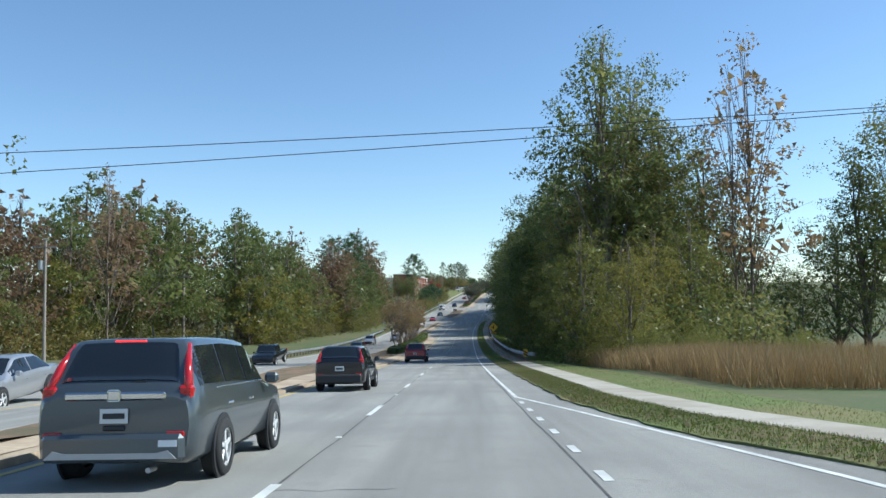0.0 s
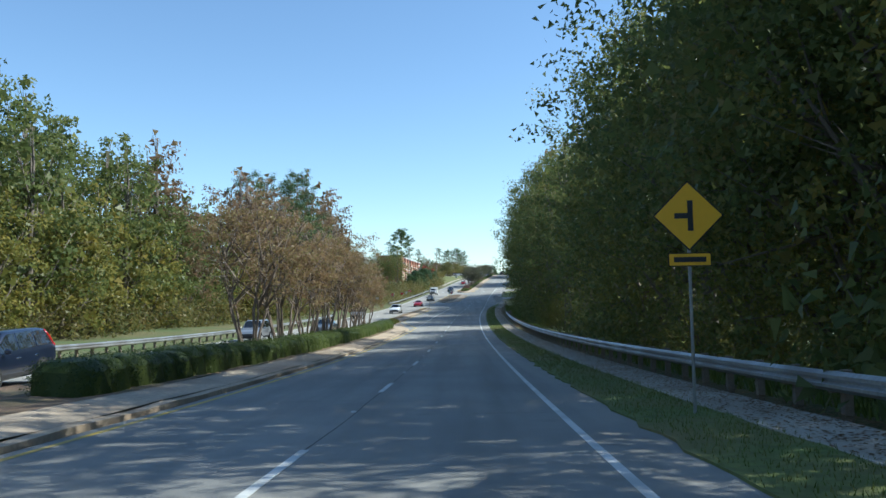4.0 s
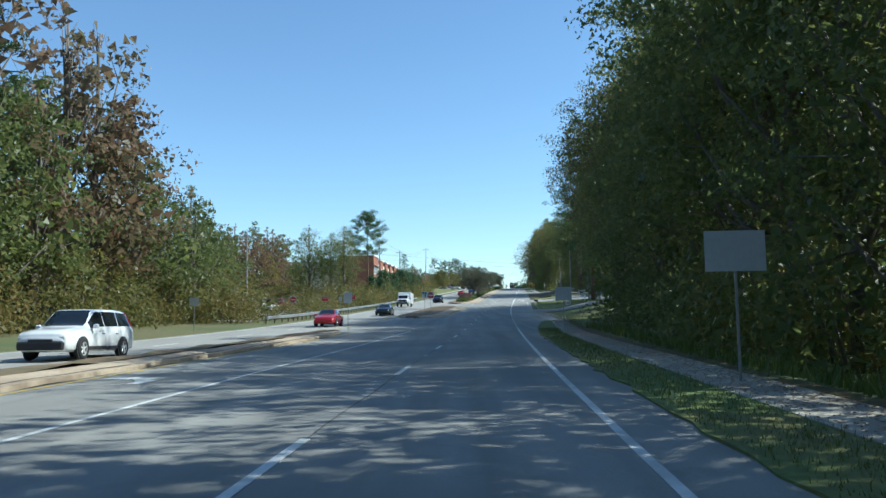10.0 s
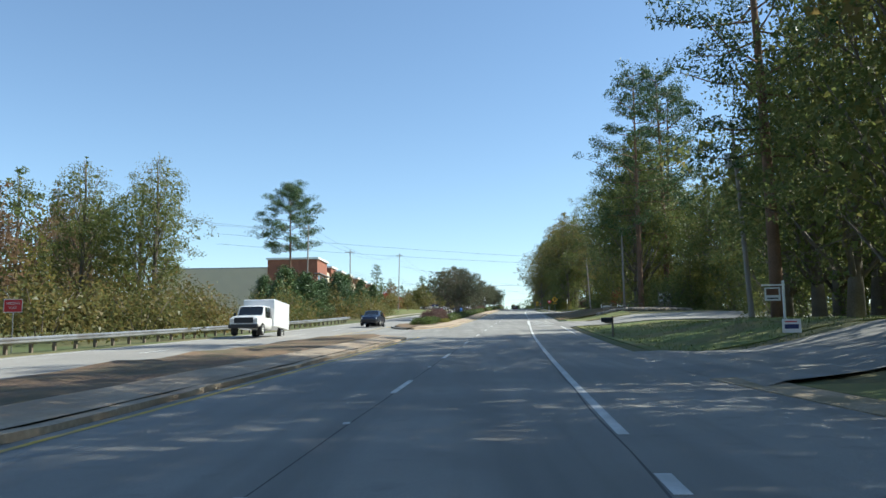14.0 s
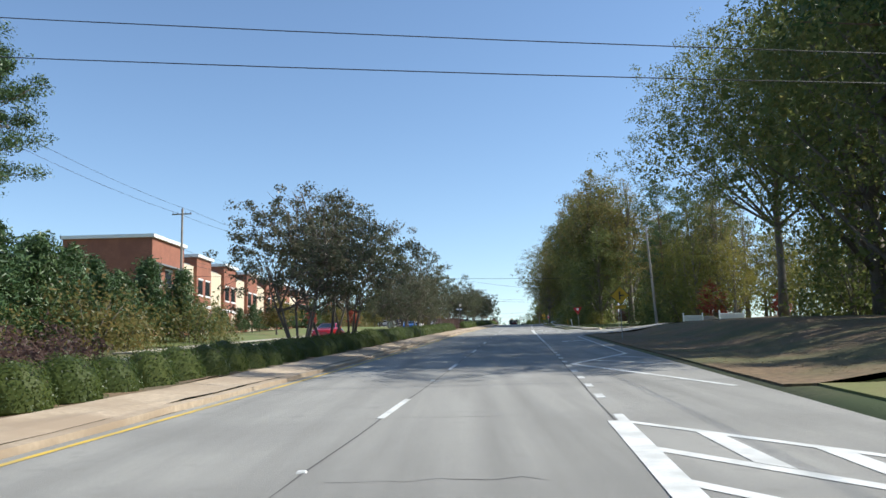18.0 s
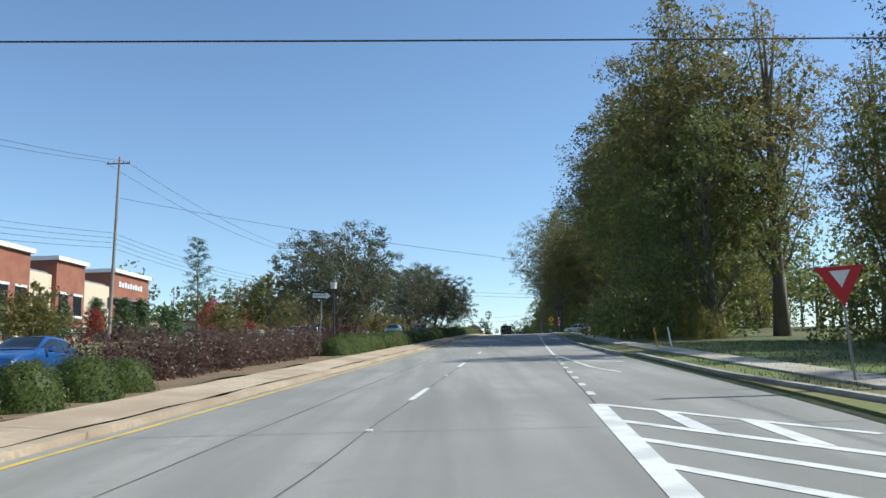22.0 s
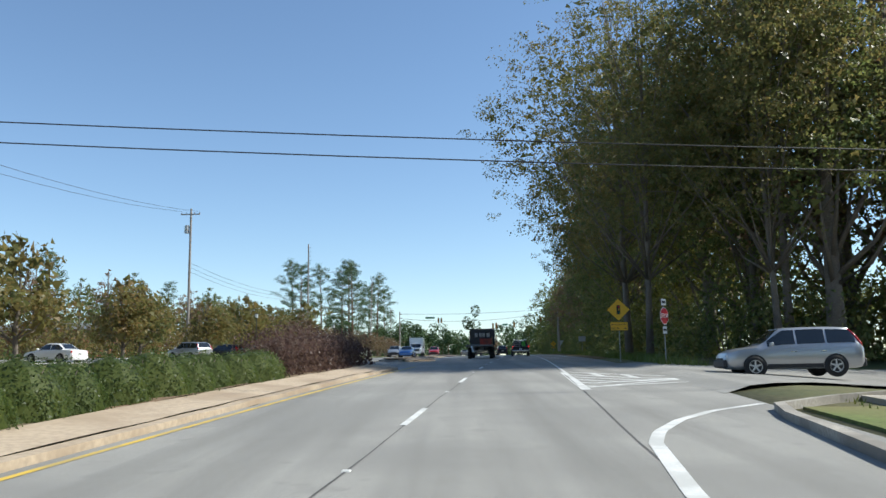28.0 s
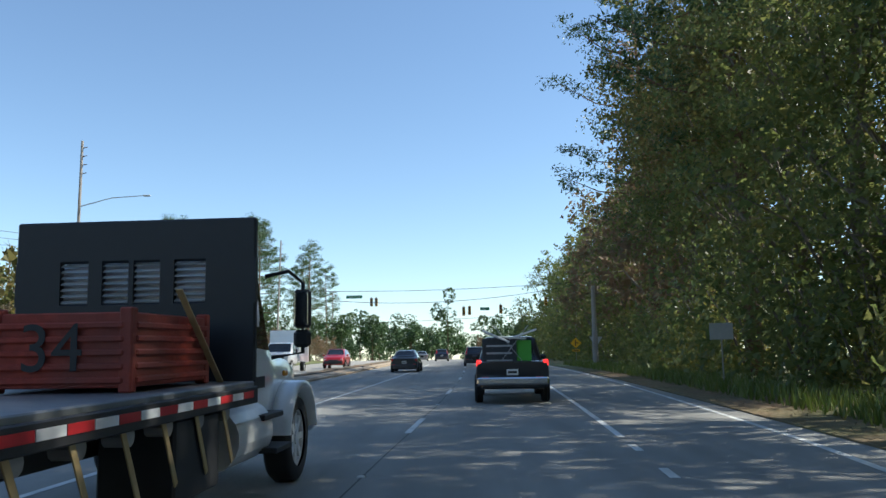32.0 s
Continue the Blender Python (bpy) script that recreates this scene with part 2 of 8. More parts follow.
def leaf_mat(name, colours, rough=0.42, through=0.56):
    """Leaves: each its own shade, each tree its own tone, with light coming through."""
    m = bpy.data.materials.new(name)
    m.use_nodes = True
    nt = m.node_tree
    n, l = nt.nodes, nt.links
    b = n["Principled BSDF"]
    isl = n.new("ShaderNodeNewGeometry").outputs["Random Per Island"]
    tree = n.new("ShaderNodeObjectInfo").outputs["Random"]
    mul = n.new("ShaderNodeMath")
    mul.operation = "MULTIPLY_ADD"
    mul.inputs[1].default_value = 0.35
    add = n.new("ShaderNodeMath")
    add.operation = "MULTIPLY"
    add.inputs[1].default_value = 0.65
    l.new(isl, add.inputs[0])
    l.new(tree, mul.inputs[0])
    l.new(add.outputs[0], mul.inputs[2])
    r = n.new("ShaderNodeValToRGB")
    e = r.color_ramp.elements
    while len(e) < len(colours):
        e.new(0.5)
    for i, c in enumerate(colours):
        e[i].position, e[i].color = i / (len(colours) - 1), (*c, 1)
    l.new(mul.outputs[0], r.inputs[0])
    l.new(r.outputs[0], b.inputs["Base Color"])
    b.inputs["Roughness"].default_value = rough
    b.inputs["Specular IOR Level"].default_value = 0.3
    tr = n.new("ShaderNodeBsdfTranslucent")
    l.new(r.outputs[0], tr.inputs[0])
    mx = n.new("ShaderNodeMixShader")
    mx.inputs[0].default_value = through
    l.new(b.outputs[0], mx.inputs[1])
    l.new(tr.outputs[0], mx.inputs[2])
    l.new(mx.outputs[0], n["Material Output"].inputs[0])
    return m


def glass_mat(name, rgb=(0.02, 0.025, 0.03), rough=0.03):
    m = bpy.data.materials.new(name)
    m.use_nodes = True
    b = m.node_tree.nodes["Principled BSDF"]
    b.inputs["Base Color"].default_value = (*rgb, 1)
    b.inputs["Roughness"].default_value = rough
    b.inputs["Coat Weight"].default_value = 0.6
    return m


def lamp_mat(name, rgb, power):
    m = mat(name, rgb, 0.3, var=0.05)
    b = m.node_tree.nodes["Principled BSDF"]
    b.inputs["Emission Color"].default_value = (*rgb, 1)
    b.inputs["Emission Strength"].default_value = power
    return m


ASPHALT = mat("asphalt", (0.3, 0.29, 0.262), 0.9, var=0.16, scale=(0.25, 60.0), bump=0.45, bump_scale=120.0, other=(0.24, 0.232, 0.211), streak=0.34)
ASPHALT_OLD = mat("worn_asphalt", (0.31, 0.295, 0.265), 0.9, var=0.12, scale=(0.25, 60.0), bump=0.35, bump_scale=120.0, other=(0.27, 0.255, 0.23), streak=0.18)
TAR = mat("crack_sealer", (0.085, 0.08, 0.073), 0.8, var=0.2)
WHITE_LINE = mat("white_road_paint", (0.66, 0.66, 0.63), 0.75, var=0.1, scale=(1.5, 30.0), other=(0.5, 0.5, 0.47))
YELLOW_LINE = mat("yellow_road_paint", (0.62, 0.42, 0.06), 0.75, var=0.12, scale=(1.5, 30.0), other=(0.45, 0.33, 0.1))
CONCRETE = mat("concrete", (0.42, 0.38, 0.31), 0.9, var=0.14, scale=(0.6, 12.0), bump=0.25, bump_scale=60.0, other=(0.33, 0.29, 0.23))
APRON = mat("median_apron_concrete", (0.43, 0.34, 0.24), 0.9, var=0.16, scale=(0.5, 9.0), bump=0.3, bump_scale=50.0, other=(0.33, 0.25, 0.17))
KERB = mat("kerb_concrete", (0.36, 0.33, 0.28), 0.9, var=0.2, scale=(0.7, 14.0), bump=0.3, other=(0.22, 0.2, 0.17))
SAND = mat("sandy_gravel", (0.36, 0.29, 0.2), 0.95, var=0.25, scale=(0.8, 14.0), bump=0.4, bump_scale=40.0, other=(0.24, 0.2, 0.12))
LITTER = mat("leaf_litter_and_grass", (0.12, 0.11, 0.045), 0.95, var=0.35, scale=(0.12, 5.0), bump=0.6, bump_scale=14.0, other=(0.075, 0.1, 0.03))
LAWN = mat("mown_grass", (0.115, 0.15, 0.035), 0.95, var=0.3, scale=(0.25, 6.0), bump=0.5, bump_scale=30.0, other=(0.17, 0.15, 0.055))
BANK = mat("dry_leafy_bank", (0.16, 0.105, 0.055), 0.95, var=0.4, scale=(0.3, 5.0), bump=0.6, bump_scale=25.0, other=(0.1, 0.095, 0.035))
MULCH = mat("pine_straw_mulch", (0.185, 0.12, 0.07), 0.95, var=0.35, scale=(0.6, 9.0), bump=0.6, bump_scale=30.0, other=(0.115, 0.095, 0.05))
BARK = mat("grey_bark", (0.15, 0.125, 0.1), 0.9, var=0.35, scale=(1.2, 14.0), bump=0.7, bump_scale=18.0)
PALE_BARK = mat("smooth_brown_bark", (0.17, 0.13, 0.1), 0.8, var=0.25, scale=(1.5, 10.0), bump=0.3, bump_scale=14.0)
PINE_BARK = mat("pine_bark", (0.16, 0.095, 0.06), 0.95, var=0.4, scale=(1.2, 12.0), bump=0.8, bump_scale=14.0)
OAK_LEAF = leaf_mat("green_oak_leaf", [(0.085, 0.11, 0.038), (0.13, 0.165, 0.052), (0.2, 0.21, 0.065), (0.27, 0.22, 0.08)])
AUTUMN_LEAF = leaf_mat("turning_leaf", [(0.09, 0.115, 0.042), (0.15, 0.155, 0.052), (0.22, 0.18, 0.06), (0.25, 0.16, 0.06)])
RUST_LEAF = leaf_mat("rusty_leaf", [(0.13, 0.12, 0.062), (0.19, 0.145, 0.078), (0.225, 0.14, 0.08), (0.25, 0.165, 0.11)])
RED_LEAF = leaf_mat("red_maple_leaf", [(0.210, 0.052, 0.044), (0.350, 0.070, 0.061), (0.385, 0.105, 0.052)])
GOLD_LEAF = leaf_mat("yellow_green_leaf", [(0.12, 0.145, 0.04), (0.2, 0.2, 0.05), (0.34, 0.26, 0.06)])
PINE_LEAF = leaf_mat("pine_needles", [(0.038, 0.079, 0.032), (0.067, 0.114, 0.038), (0.105, 0.149, 0.052)], through=0.15)
MYRTLE_LEAF = leaf_mat("dark_glossy_leaf", [(0.068, 0.09, 0.052), (0.09, 0.112, 0.064), (0.12, 0.125, 0.075), (0.16, 0.12, 0.08)], rough=0.33)
TWIG_LEAF = leaf_mat("thin_brown_leaf", [(0.210, 0.149, 0.079), (0.298, 0.193, 0.105), (0.228, 0.210, 0.070)])
BOX_LEAF = leaf_mat("boxwood_leaf", [(0.05, 0.08, 0.024), (0.085, 0.122, 0.032), (0.145, 0.175, 0.048)], rough=0.4)
PURPLE_LEAF = leaf_mat("purple_shrub_leaf", [(0.09, 0.058, 0.05), (0.14, 0.085, 0.07), (0.17, 0.12, 0.085)])
DRY_GRASS = leaf_mat("dry_tall_grass", [(0.3, 0.19, 0.085), (0.38, 0.26, 0.12), (0.25, 0.16, 0.07)], through=0.2)
GREEN_GRASS = leaf_mat("green_grass_blade", [(0.07, 0.11, 0.02), (0.12, 0.16, 0.03), (0.2, 0.18, 0.06)], through=0.25)

# ---- ground, road and median ----
def strip(name, material, ys, left, right, parent=None, label="", dz=0.0, thick=0.0, land=False, cols=1, kind="structure"):
    """A ribbon along the road between two offsets, with vertical sides if it has a thickness."""
    vs, fs = [], []
    rows = []
    for y in ys:
        a, b = left(y), right(y)
        us = [a + (b - a) * i / cols for i in range(cols + 1)]
        row = []
        for u in us:
            z = dz(u, y) if callable(dz) else dz
            row.append(W(u, y, z + (side_height(u, y) if land else 0)))
        if thick:
            row = [row[0] - Vector((0, 0, thick))] + row + [row[-1] - Vector((0, 0, thick))]
        rows.append(row)
    n = len(rows[0])
    for row in rows:
        vs += row
    for j in range(len(rows) - 1):
        for i in range(n - 1):
            fs.append((j * n + i, j * n + i + 1, (j + 1) * n + i + 1, (j + 1) * n + i))
    if thick:
        fs += [tuple(range(n)), tuple((len(rows) - 1) * n + i for i in range(n))[::-1]]
    me = mesh_of(name, vs, fs, material)
    ob = new(name, me)
    if parent:
        ob.parent = parent
        if label:
            tagged(ob, label)
    else:
        tagged(ob, label, name.replace("_", " "), kind=kind)
    return ob


def span(a, b, step):
    n = max(1, round((b - a) / step))
    return [a + (b - a) * i / n for i in range(n + 1)]


const = lambda v: (lambda y: v)

# the land, one sheet to the horizon; it lies a little under the paved parts
us = [-2600, -1200, -600, -300, -160, -100, -70, -52, -42, -34, -29, -25.5, -22.5, -20.5, -19, -18.3, -18.25, -10, -3, 3, 0, 0, 9.5, 11, 12.5, 14.5, 17, 20, 24, 30, 40, 60, 100, 180, 400, 900, 2600]
ys = [-500, -300, -180, -110] + span(-70, 820, 5) + [840, 870, 920, 1000, 1150, 1400, 1900, 2800, 4500]
vs, fs = [], []
for y in ys:
    e = pave_edge(y)
    row = list(us)
    row[19], row[20], row[21] = e - 0.4, e - 0.06, e - 0.03
    for u in row:
        z = -0.12 if -18.25 <= u <= e - 0.05 else side_height(u, y) - 0.012
        vs.append(W(u, y, z))
n = len(us)
for j in range(len(ys) - 1):
    for i in range(n - 1):
        fs.append((j * n + i, j * n + i + 1, (j + 1) * n + i + 1, (j + 1) * n + i))
tagged(new("ground", mesh_of("ground", vs, fs, LITTER, True)), "brown leaf litter and rough grass beside the road", "ground", kind="structure")

LONG = span(-60, 820, 5)
road = strip("road", ASPHALT, LONG, const(-3.9), lambda y: pave_edge(y) + 0.15, label="grey worn asphalt road with two lanes uphill", cols=4)
opposite = strip("opposite_road", ASPHALT_OLD, LONG, const(-18.2), const(-9.95), label="sunlit pale asphalt of the opposite lanes", cols=3)


def turn_edge(y):
    """Left edge of our asphalt where a turning lane opens."""
    return lerp_table([(170, -3.9), (196, -7.3), (700, -7.3)], y)


strip("turning_lane", ASPHALT, span(170, 262, 4), turn_edge, const(-3.9), road, dz=-0.003)
strip("crossover", ASPHALT, span(254, 306, 5), const(-9.95), const(-3.9), road, dz=-0.008)
strip("turning_lane", ASPHALT, span(640, 820, 5), lambda y: lerp_table([(640, -3.9), (656, -7.2), (900, -7.2)], y), const(-3.9), road, dz=-0.003)
strip("crossover", ASPHALT, span(616, 648, 4), const(-9.95), const(-3.9), road, dz=-0.008)
strip("crossover", ASPHALT, span(342, 376, 4), const(-9.95), const(-3.9), road, dz=-0.008)
strip("turning_lane", ASPHALT, span(-60, 50, 5), const(-9.95), lambda y: lerp_table([(-60, -6.3), (28, -6.3), (50, -9.7), (60, -9.7)], y), opposite, dz=-0.003)


def median(a, b, right, left, nose_a=0.0, nose_b=0.0):
    """Raised island: kerb and sloping concrete apron on our side, soil in the middle."""
    def width(y):
        f = 1.0
        if nose_a:
            f = min(f, math.sqrt(max(0.02, min(1, (y - a) / nose_a))))
        if nose_b:
            f = min(f, math.sqrt(max(0.02, min(1, (b - y) / nose_b))))
        return f
    ys = span(a, b, 1.5)
    mid = lambda y: 0.5 * (left(y) + right(y))
    L = lambda y: mid(y) + (left(y) - mid(y)) * width(y)
    R = lambda y: mid(y) + (right(y) - mid(y)) * width(y)
    base = strip("median", MULCH, ys, lambda y: L(y) + 0.28, lambda y: R(y) - min(1.5, 0.4 * (R(y) - L(y))), label="planted median with pine straw and low soil", cols=5,
                 dz=lambda u, y: 0.2 + 0.12 * noise.noise(Vector((u, y * 0.4, 0))))
    strip("kerb", KERB, ys, L, lambda y: L(y) + 0.3, base, dz=0.15, thick=0.16)
    strip("kerb", APRON, ys, lambda y: R(y) - 0.3, R, base, dz=lambda u, y: 0.1 + 0.05 * noise.noise(Vector((y * 0.55, 1, 0))) + 0.03 * noise.noise(Vector((y * 1.7, 4, 0))), thick=0.12)
    strip("apron", APRON, ys, lambda y: R(y) - min(1.55, 0.42 * (R(y) - L(y))), lambda y: R(y) - 0.29, base, "sandy concrete apron", cols=3,
          dz=lambda u, y: 0.12 + 0.1 * max(0, R(y) - 0.29 - u) / 1.3 + 0.03 * noise.noise(Vector((u * 2, y * 1.1, 5))))
    return base


median(-60, 170, const(-3.95), lambda y: lerp_table([(-60, -6.1), (28, -6.1), (50, -9.8), (60, -9.8)], y))
median(170, 262, lambda y: lerp_table([(170, -3.95), (196, -7.45), (300, -7.45)], y), const(-9.8), nose_b=6)
median(297, 349, const(-3.95), const(-9.8), 7, 5)
median(366, 624, const(-3.95), const(-9.8), 8, 6)
median(640, 820, lambda y: lerp_table([(640, -3.95), (656, -7.3), (900, -7.3)], y), const(-9.8), 6)

# painted lines
def line(a, b, u, material, width=0.12, name="edge_line", parent=None, step=3.0):
    f = u if callable(u) else const(u)
    strip(name, material, span(a, b, step), lambda y: f(y) - width / 2, lambda y: f(y) + width / 2, parent or road, dz=0.006)


DASH0 = 9.1
def lane_dashes(a, b, u, parent=None):
    dashes_shift(a, b, u, 3.05, 12.19, DASH0, parent)


def dashes_shift(a, b, u, length, cycle, shift, parent=None, width=0.12, material=WHITE_LINE, name="lane_dash"):
    me = mesh_of(name, [(-width / 2, -length, 0), (width / 2, -length, 0), (width / 2, 0, 0), (-width / 2, 0, 0),
                        (-width / 2, -length, -0.004), (width / 2, -length, -0.004), (width / 2, 0, -0.004), (-width / 2, 0, -0.004)],
                 [(0, 1, 2, 3), (4, 5, 1, 0), (5, 6, 2, 1), (6, 7, 3, 2), (7, 4, 0, 3)], material)
    k = math.ceil((a - shift) / cycle)
    f = u if callable(u) else const(u)
    while k * cycle + shift < b:
        y = k * cycle + shift
        k += 1
        ob = new(name, me)
        ob.parent = parent or road
        p, q = W(f(y), y, 0.007), W(f(y - length), y - length, 0.007)
        d = p - q
        ob.matrix_basis = Matrix.Translation(p) @ Euler((math.atan2(d.z, d.y), 0, -math.atan2(d.x, d.y))).to_matrix().to_4x4()


lane_dashes(-50, 455, 0.0)
dashes_shift(455, 815, 0.0, 3.05, 12.3, 460.1)
dashes_shift(-50, 815, -13.75, 3.05, 12.19, 4.0, opposite)
line(-60, 820, -10.25, YELLOW_LINE, parent=opposite)
line(-60, 820, -17.5, WHITE_LINE, parent=opposite)
line(-60, 176, -3.62, YELLOW_LINE)
line(176, 260, lambda y: lerp_table([(176, -3.62), (198, -7.05), (300, -7.05)], y), YELLOW_LINE)
line(302, 347, -3.62, YELLOW_LINE)
line(368, 622, -3.62, YELLOW_LINE)
line(200, 262, -3.6, WHITE_LINE)
dashes_shift(172, 200, -3.6, 0.7, 2.4, 0, name="dotted_line")
line(648, 735, -3.5, WHITE_LINE)
line(24, 264, 3.66, WHITE_LINE)
line(-10, 24, lambda y: lerp_table([(-10, 7.0), (8, 6.45), (19, 4.6), (24, 3.66)], y), WHITE_LINE, step=1.5)
dashes_shift(-20, 25, 3.66, 0.75, 2.45, 0.0, name="dotted_line")
dashes_shift(264, 305, 3.66, 0.9, 2.75, 0.0, name="dotted_line", width=0.16)
line(305, 396, 3.66, WHITE_LINE, 0.15)
line(349, 371, 6.5, WHITE_LINE)
dashes_shift(397, 432, 3.66, 0.75, 2.45, 0.0, name="dotted_line", width=0.16)
line(416, 444, lambda y: lerp_table([(416, 6.35), (444, 6.5)], y), WHITE_LINE)
line(432.5, 480, 3.66, WHITE_LINE, 0.15)
dashes_shift(481, 502, 3.66, 0.75, 2.45, 0.0, name="dotted_line", width=0.16)
line(489, 506, lambda y: lerp_table([(489, 5.1), (492, 4.5), (503.5, 3.66), (506, 3.66)], y), WHITE_LINE, step=1.0)
line(502, 579, 3.66, WHITE_LINE, 0.12)
line(579, 595.3, lambda y: lerp_table([(579, 3.45), (586.4, 3.47), (589.8, 3.68), (591, 3.93), (592.5, 4.51), (594, 5.41), (595.3, 6.68)], y), WHITE_LINE, 0.2, step=0.35)
line(611, 642.5, 3.63, WHITE_LINE, 0.12)
line(642.5, 664, lambda y: lerp_table([(642.5, 3.63), (647.7, 3.52), (649.1, 3.66), (651, 4.07), (654.9, 5.27), (658.1, 6.1), (664, 6.43)], y), WHITE_LINE, 0.13, step=0.7)
line(664, 760, lambda y: lerp_table([(664, 6.43), (684, 6.7), (760, 6.8)], y), WHITE_LINE, 0.12)
dashes_shift(648, 665, 3.7, 0.75, 2.45, 0.0, name="dotted_line")
line(665, 725, 3.7, WHITE_LINE, 0.12)


def mark(pts, name="hatching"):
    """A painted patch on the road from its corners."""
    part(name, mesh_of(name, [W(u, y, 0.007) for u, y in pts], [tuple(range(len(pts)))], WHITE_LINE), None, road)


def bar(p, q, w=0.2):
    d = (Vector(q) - Vector(p)).normalized()
    n = Vector((-d.y, d.x)) * w / 2
    a, b = Vector(p), Vector(q)
    mark([tuple(a - n), tuple(b - n), tuple(b + n), tuple(a + n)])


def gore(a, b, R, step=1.9):
    """Wedge of chevron paint: a near edge that swings out, a far edge that falls back, bars between."""
    near = lambda u: a + (R - 5.2) * 0.4 + 1.05 * (u - 3.6)
    far = lambda u: b - 1.45 * (u - 3.6)
    bar((3.6, a), (3.55, b), 0.26)
    bar((3.7, near(3.6)), (R, near(R)), 0.2)
    bar((3.6, far(3.6)), (R - 0.2, far(R - 0.2)), 0.16)
    s = b - 2.5
    k = 1
    while s > a + 1.6:
        n0 = near(3.66) + 0.55 + 0.25 * k
        u = 3.66 + (s - n0) / 2.5
        if u < R - 0.3:
            u = max(u, 4.0)
            v = (u, s - 1.45 * (u - 3.66))
            bar((3.66, s), v)
            bar(v, (R, v[1] + 0.55 * (R - u)))
        else:
            bar((3.66, s), (R - 0.1, s - 1.45 * (R - 3.76)))
        s -= step
        k += 1
    for u in (4.4, 5.4):
        mark([(u, far(u) - 0.05), (u + 0.28, far(u + 0.28) - 0.05), (u + 0.42, far(u + 0.42) - 2.2), (u + 0.12, far(u + 0.12) - 2.2)])


gore(376.4, 395.2, 6.2)
# the open chevron where the second turning lane begins
bar((3.8, 409.6), (6.4, 416.2), 0.2)
bar((3.8, 409.6), (5.5, 404.2), 0.2)
bar((5.5, 404.2), (6.6, 400.4), 0.16)
bar((5.7, 414.0), (6.8, 412.4), 0.16)
bar((4.7, 411.6), (6.8, 408.4), 0.16)
gore(454.3, 480, 6.9)
gore(600.2, 611.2, 7.4, 1.7)
bar((3.9, 497.2), (5.9, 495.1), 0.34)

# raised white markers between the lane dashes
stud = mesh_of("road_stud", [(-0.05, -0.05, 0), (0.05, -0.05, 0), (0.05, 0.05, 0), (-0.05, 0.05, 0), (-0.04, -0.025, 0.018), (0.04, -0.025, 0.018), (0.04, 0.025, 0.018), (-0.04, 0.025, 0.018)],
               [(4, 5, 6, 7), (0, 1, 5, 4), (1, 2, 6, 5), (2, 3, 7, 6), (3, 0, 4, 7)], WHITE_LINE)
for k in range(58):
    y = 9.1 + 12.19 * k + 4.7 + 1.3 * soft(455, 600, 12.19 * k)
    ob = new("road_stud", stud)
    ob.parent = road
    ob.matrix_basis = road_pose(0.03 * math.sin(7 * k), y, 0.001)

# sealed cracks along the lane joints
for u0, a, b in ((0.02, -40, 800), (3.5, 0, 60), (3.55, 270, 500), (-1.7, 440, 500), (3.5, 560, 620)):
    wig = lambda y, u0=u0: u0 + 0.05 * noise.noise(Vector((y * 0.25, u0, 0)))
    strip("crack", TAR, span(a, b, 1.3), lambda y: wig(y) - 0.014 - 0.016 * noise.noise(Vector((y * 0.9, 7, u0))), lambda y: wig(y) + 0.014 + 0.012 * noise.noise(Vector((y * 1.3, 3, u0))), road, dz=0.0035)
random.seed(5)
for k in range(46):
    y0 = random.uniform(0, 660)
    u0, w0 = random.uniform(-3.5, 3.2), random.uniform(0.8, 2.6)
    vs, fs = [], []
    for i in range(9):
        u = u0 + w0 * i / 8
        y = y0 + 0.25 * noise.noise(Vector((i * 0.8, k, 0)))
        t = 0.005 + 0.007 * random.random()
        vs += [W(u, y - t, 0.0035), W(u, y + t, 0.0035)]
    for i in range(8):
        fs.append((2 * i, 2 * i + 2, 2 * i + 3, 2 * i + 1))
    part("crack", mesh_of("crack", vs, fs, TAR), None, road)

# pavement, kerbs, lawns, side roads
def walk_edge(y):
    return lerp_table([(-60, 10.5), (0, 9.7), (11.5, 7.95), (17.2, 6.7), (24.2, 6.2), (48, 6.25), (255, 6.0), (280, 7.0), (285, 7.9)], y)


ys = span(-40, 284, 3)
sidewalk = strip("sidewalk", CONCRETE, ys, walk_edge, lambda y: walk_edge(y) + 1.35, label="pale concrete sidewalk along a grass verge", land=True, dz=0.05, thick=0.15)
strip("verge", LAWN, span(-40, 282, 0.8), lambda y: pave_edge(y) + 0.02 + 0.2 * noise.noise(Vector((y * 0.9, 2, 0))) + 0.08 * noise.noise(Vector((y * 2.3, 5, 0))), lambda y: walk_edge(y) + 0.02, label="strip of short green grass beside the road", land=True, thick=0.12,
      dz=lambda u, y: 0.035 + 0.03 * noise.noise(Vector((u * 3, y * 0.8, 0))), cols=3)
strip("verge", LAWN, span(-40, 76, 3), lambda y: walk_edge(y) + 1.33, lambda y: walk_edge(y) + 3.6, label="mown grass behind the sidewalk", land=True, dz=0.05, thick=0.12, cols=3)
strip("verge", SAND, span(284, 313, 2), lambda y: pave_edge(y) - 0.02, lambda y: pave_edge(y) + 1.0, label="pale sandy strip between asphalt and lawn", land=True, dz=0.022, thick=0.1, cols=2)
strip("lawn", LAWN, span(264, 311, 3), lambda y: max(pave_edge(y) + 0.95, walk_edge(y) + 1.4) if y < 286 else pave_edge(y) + 0.95, const(24), label="sunlit front lawn on a low bank", land=True, dz=0.028, thick=0.12, cols=8)
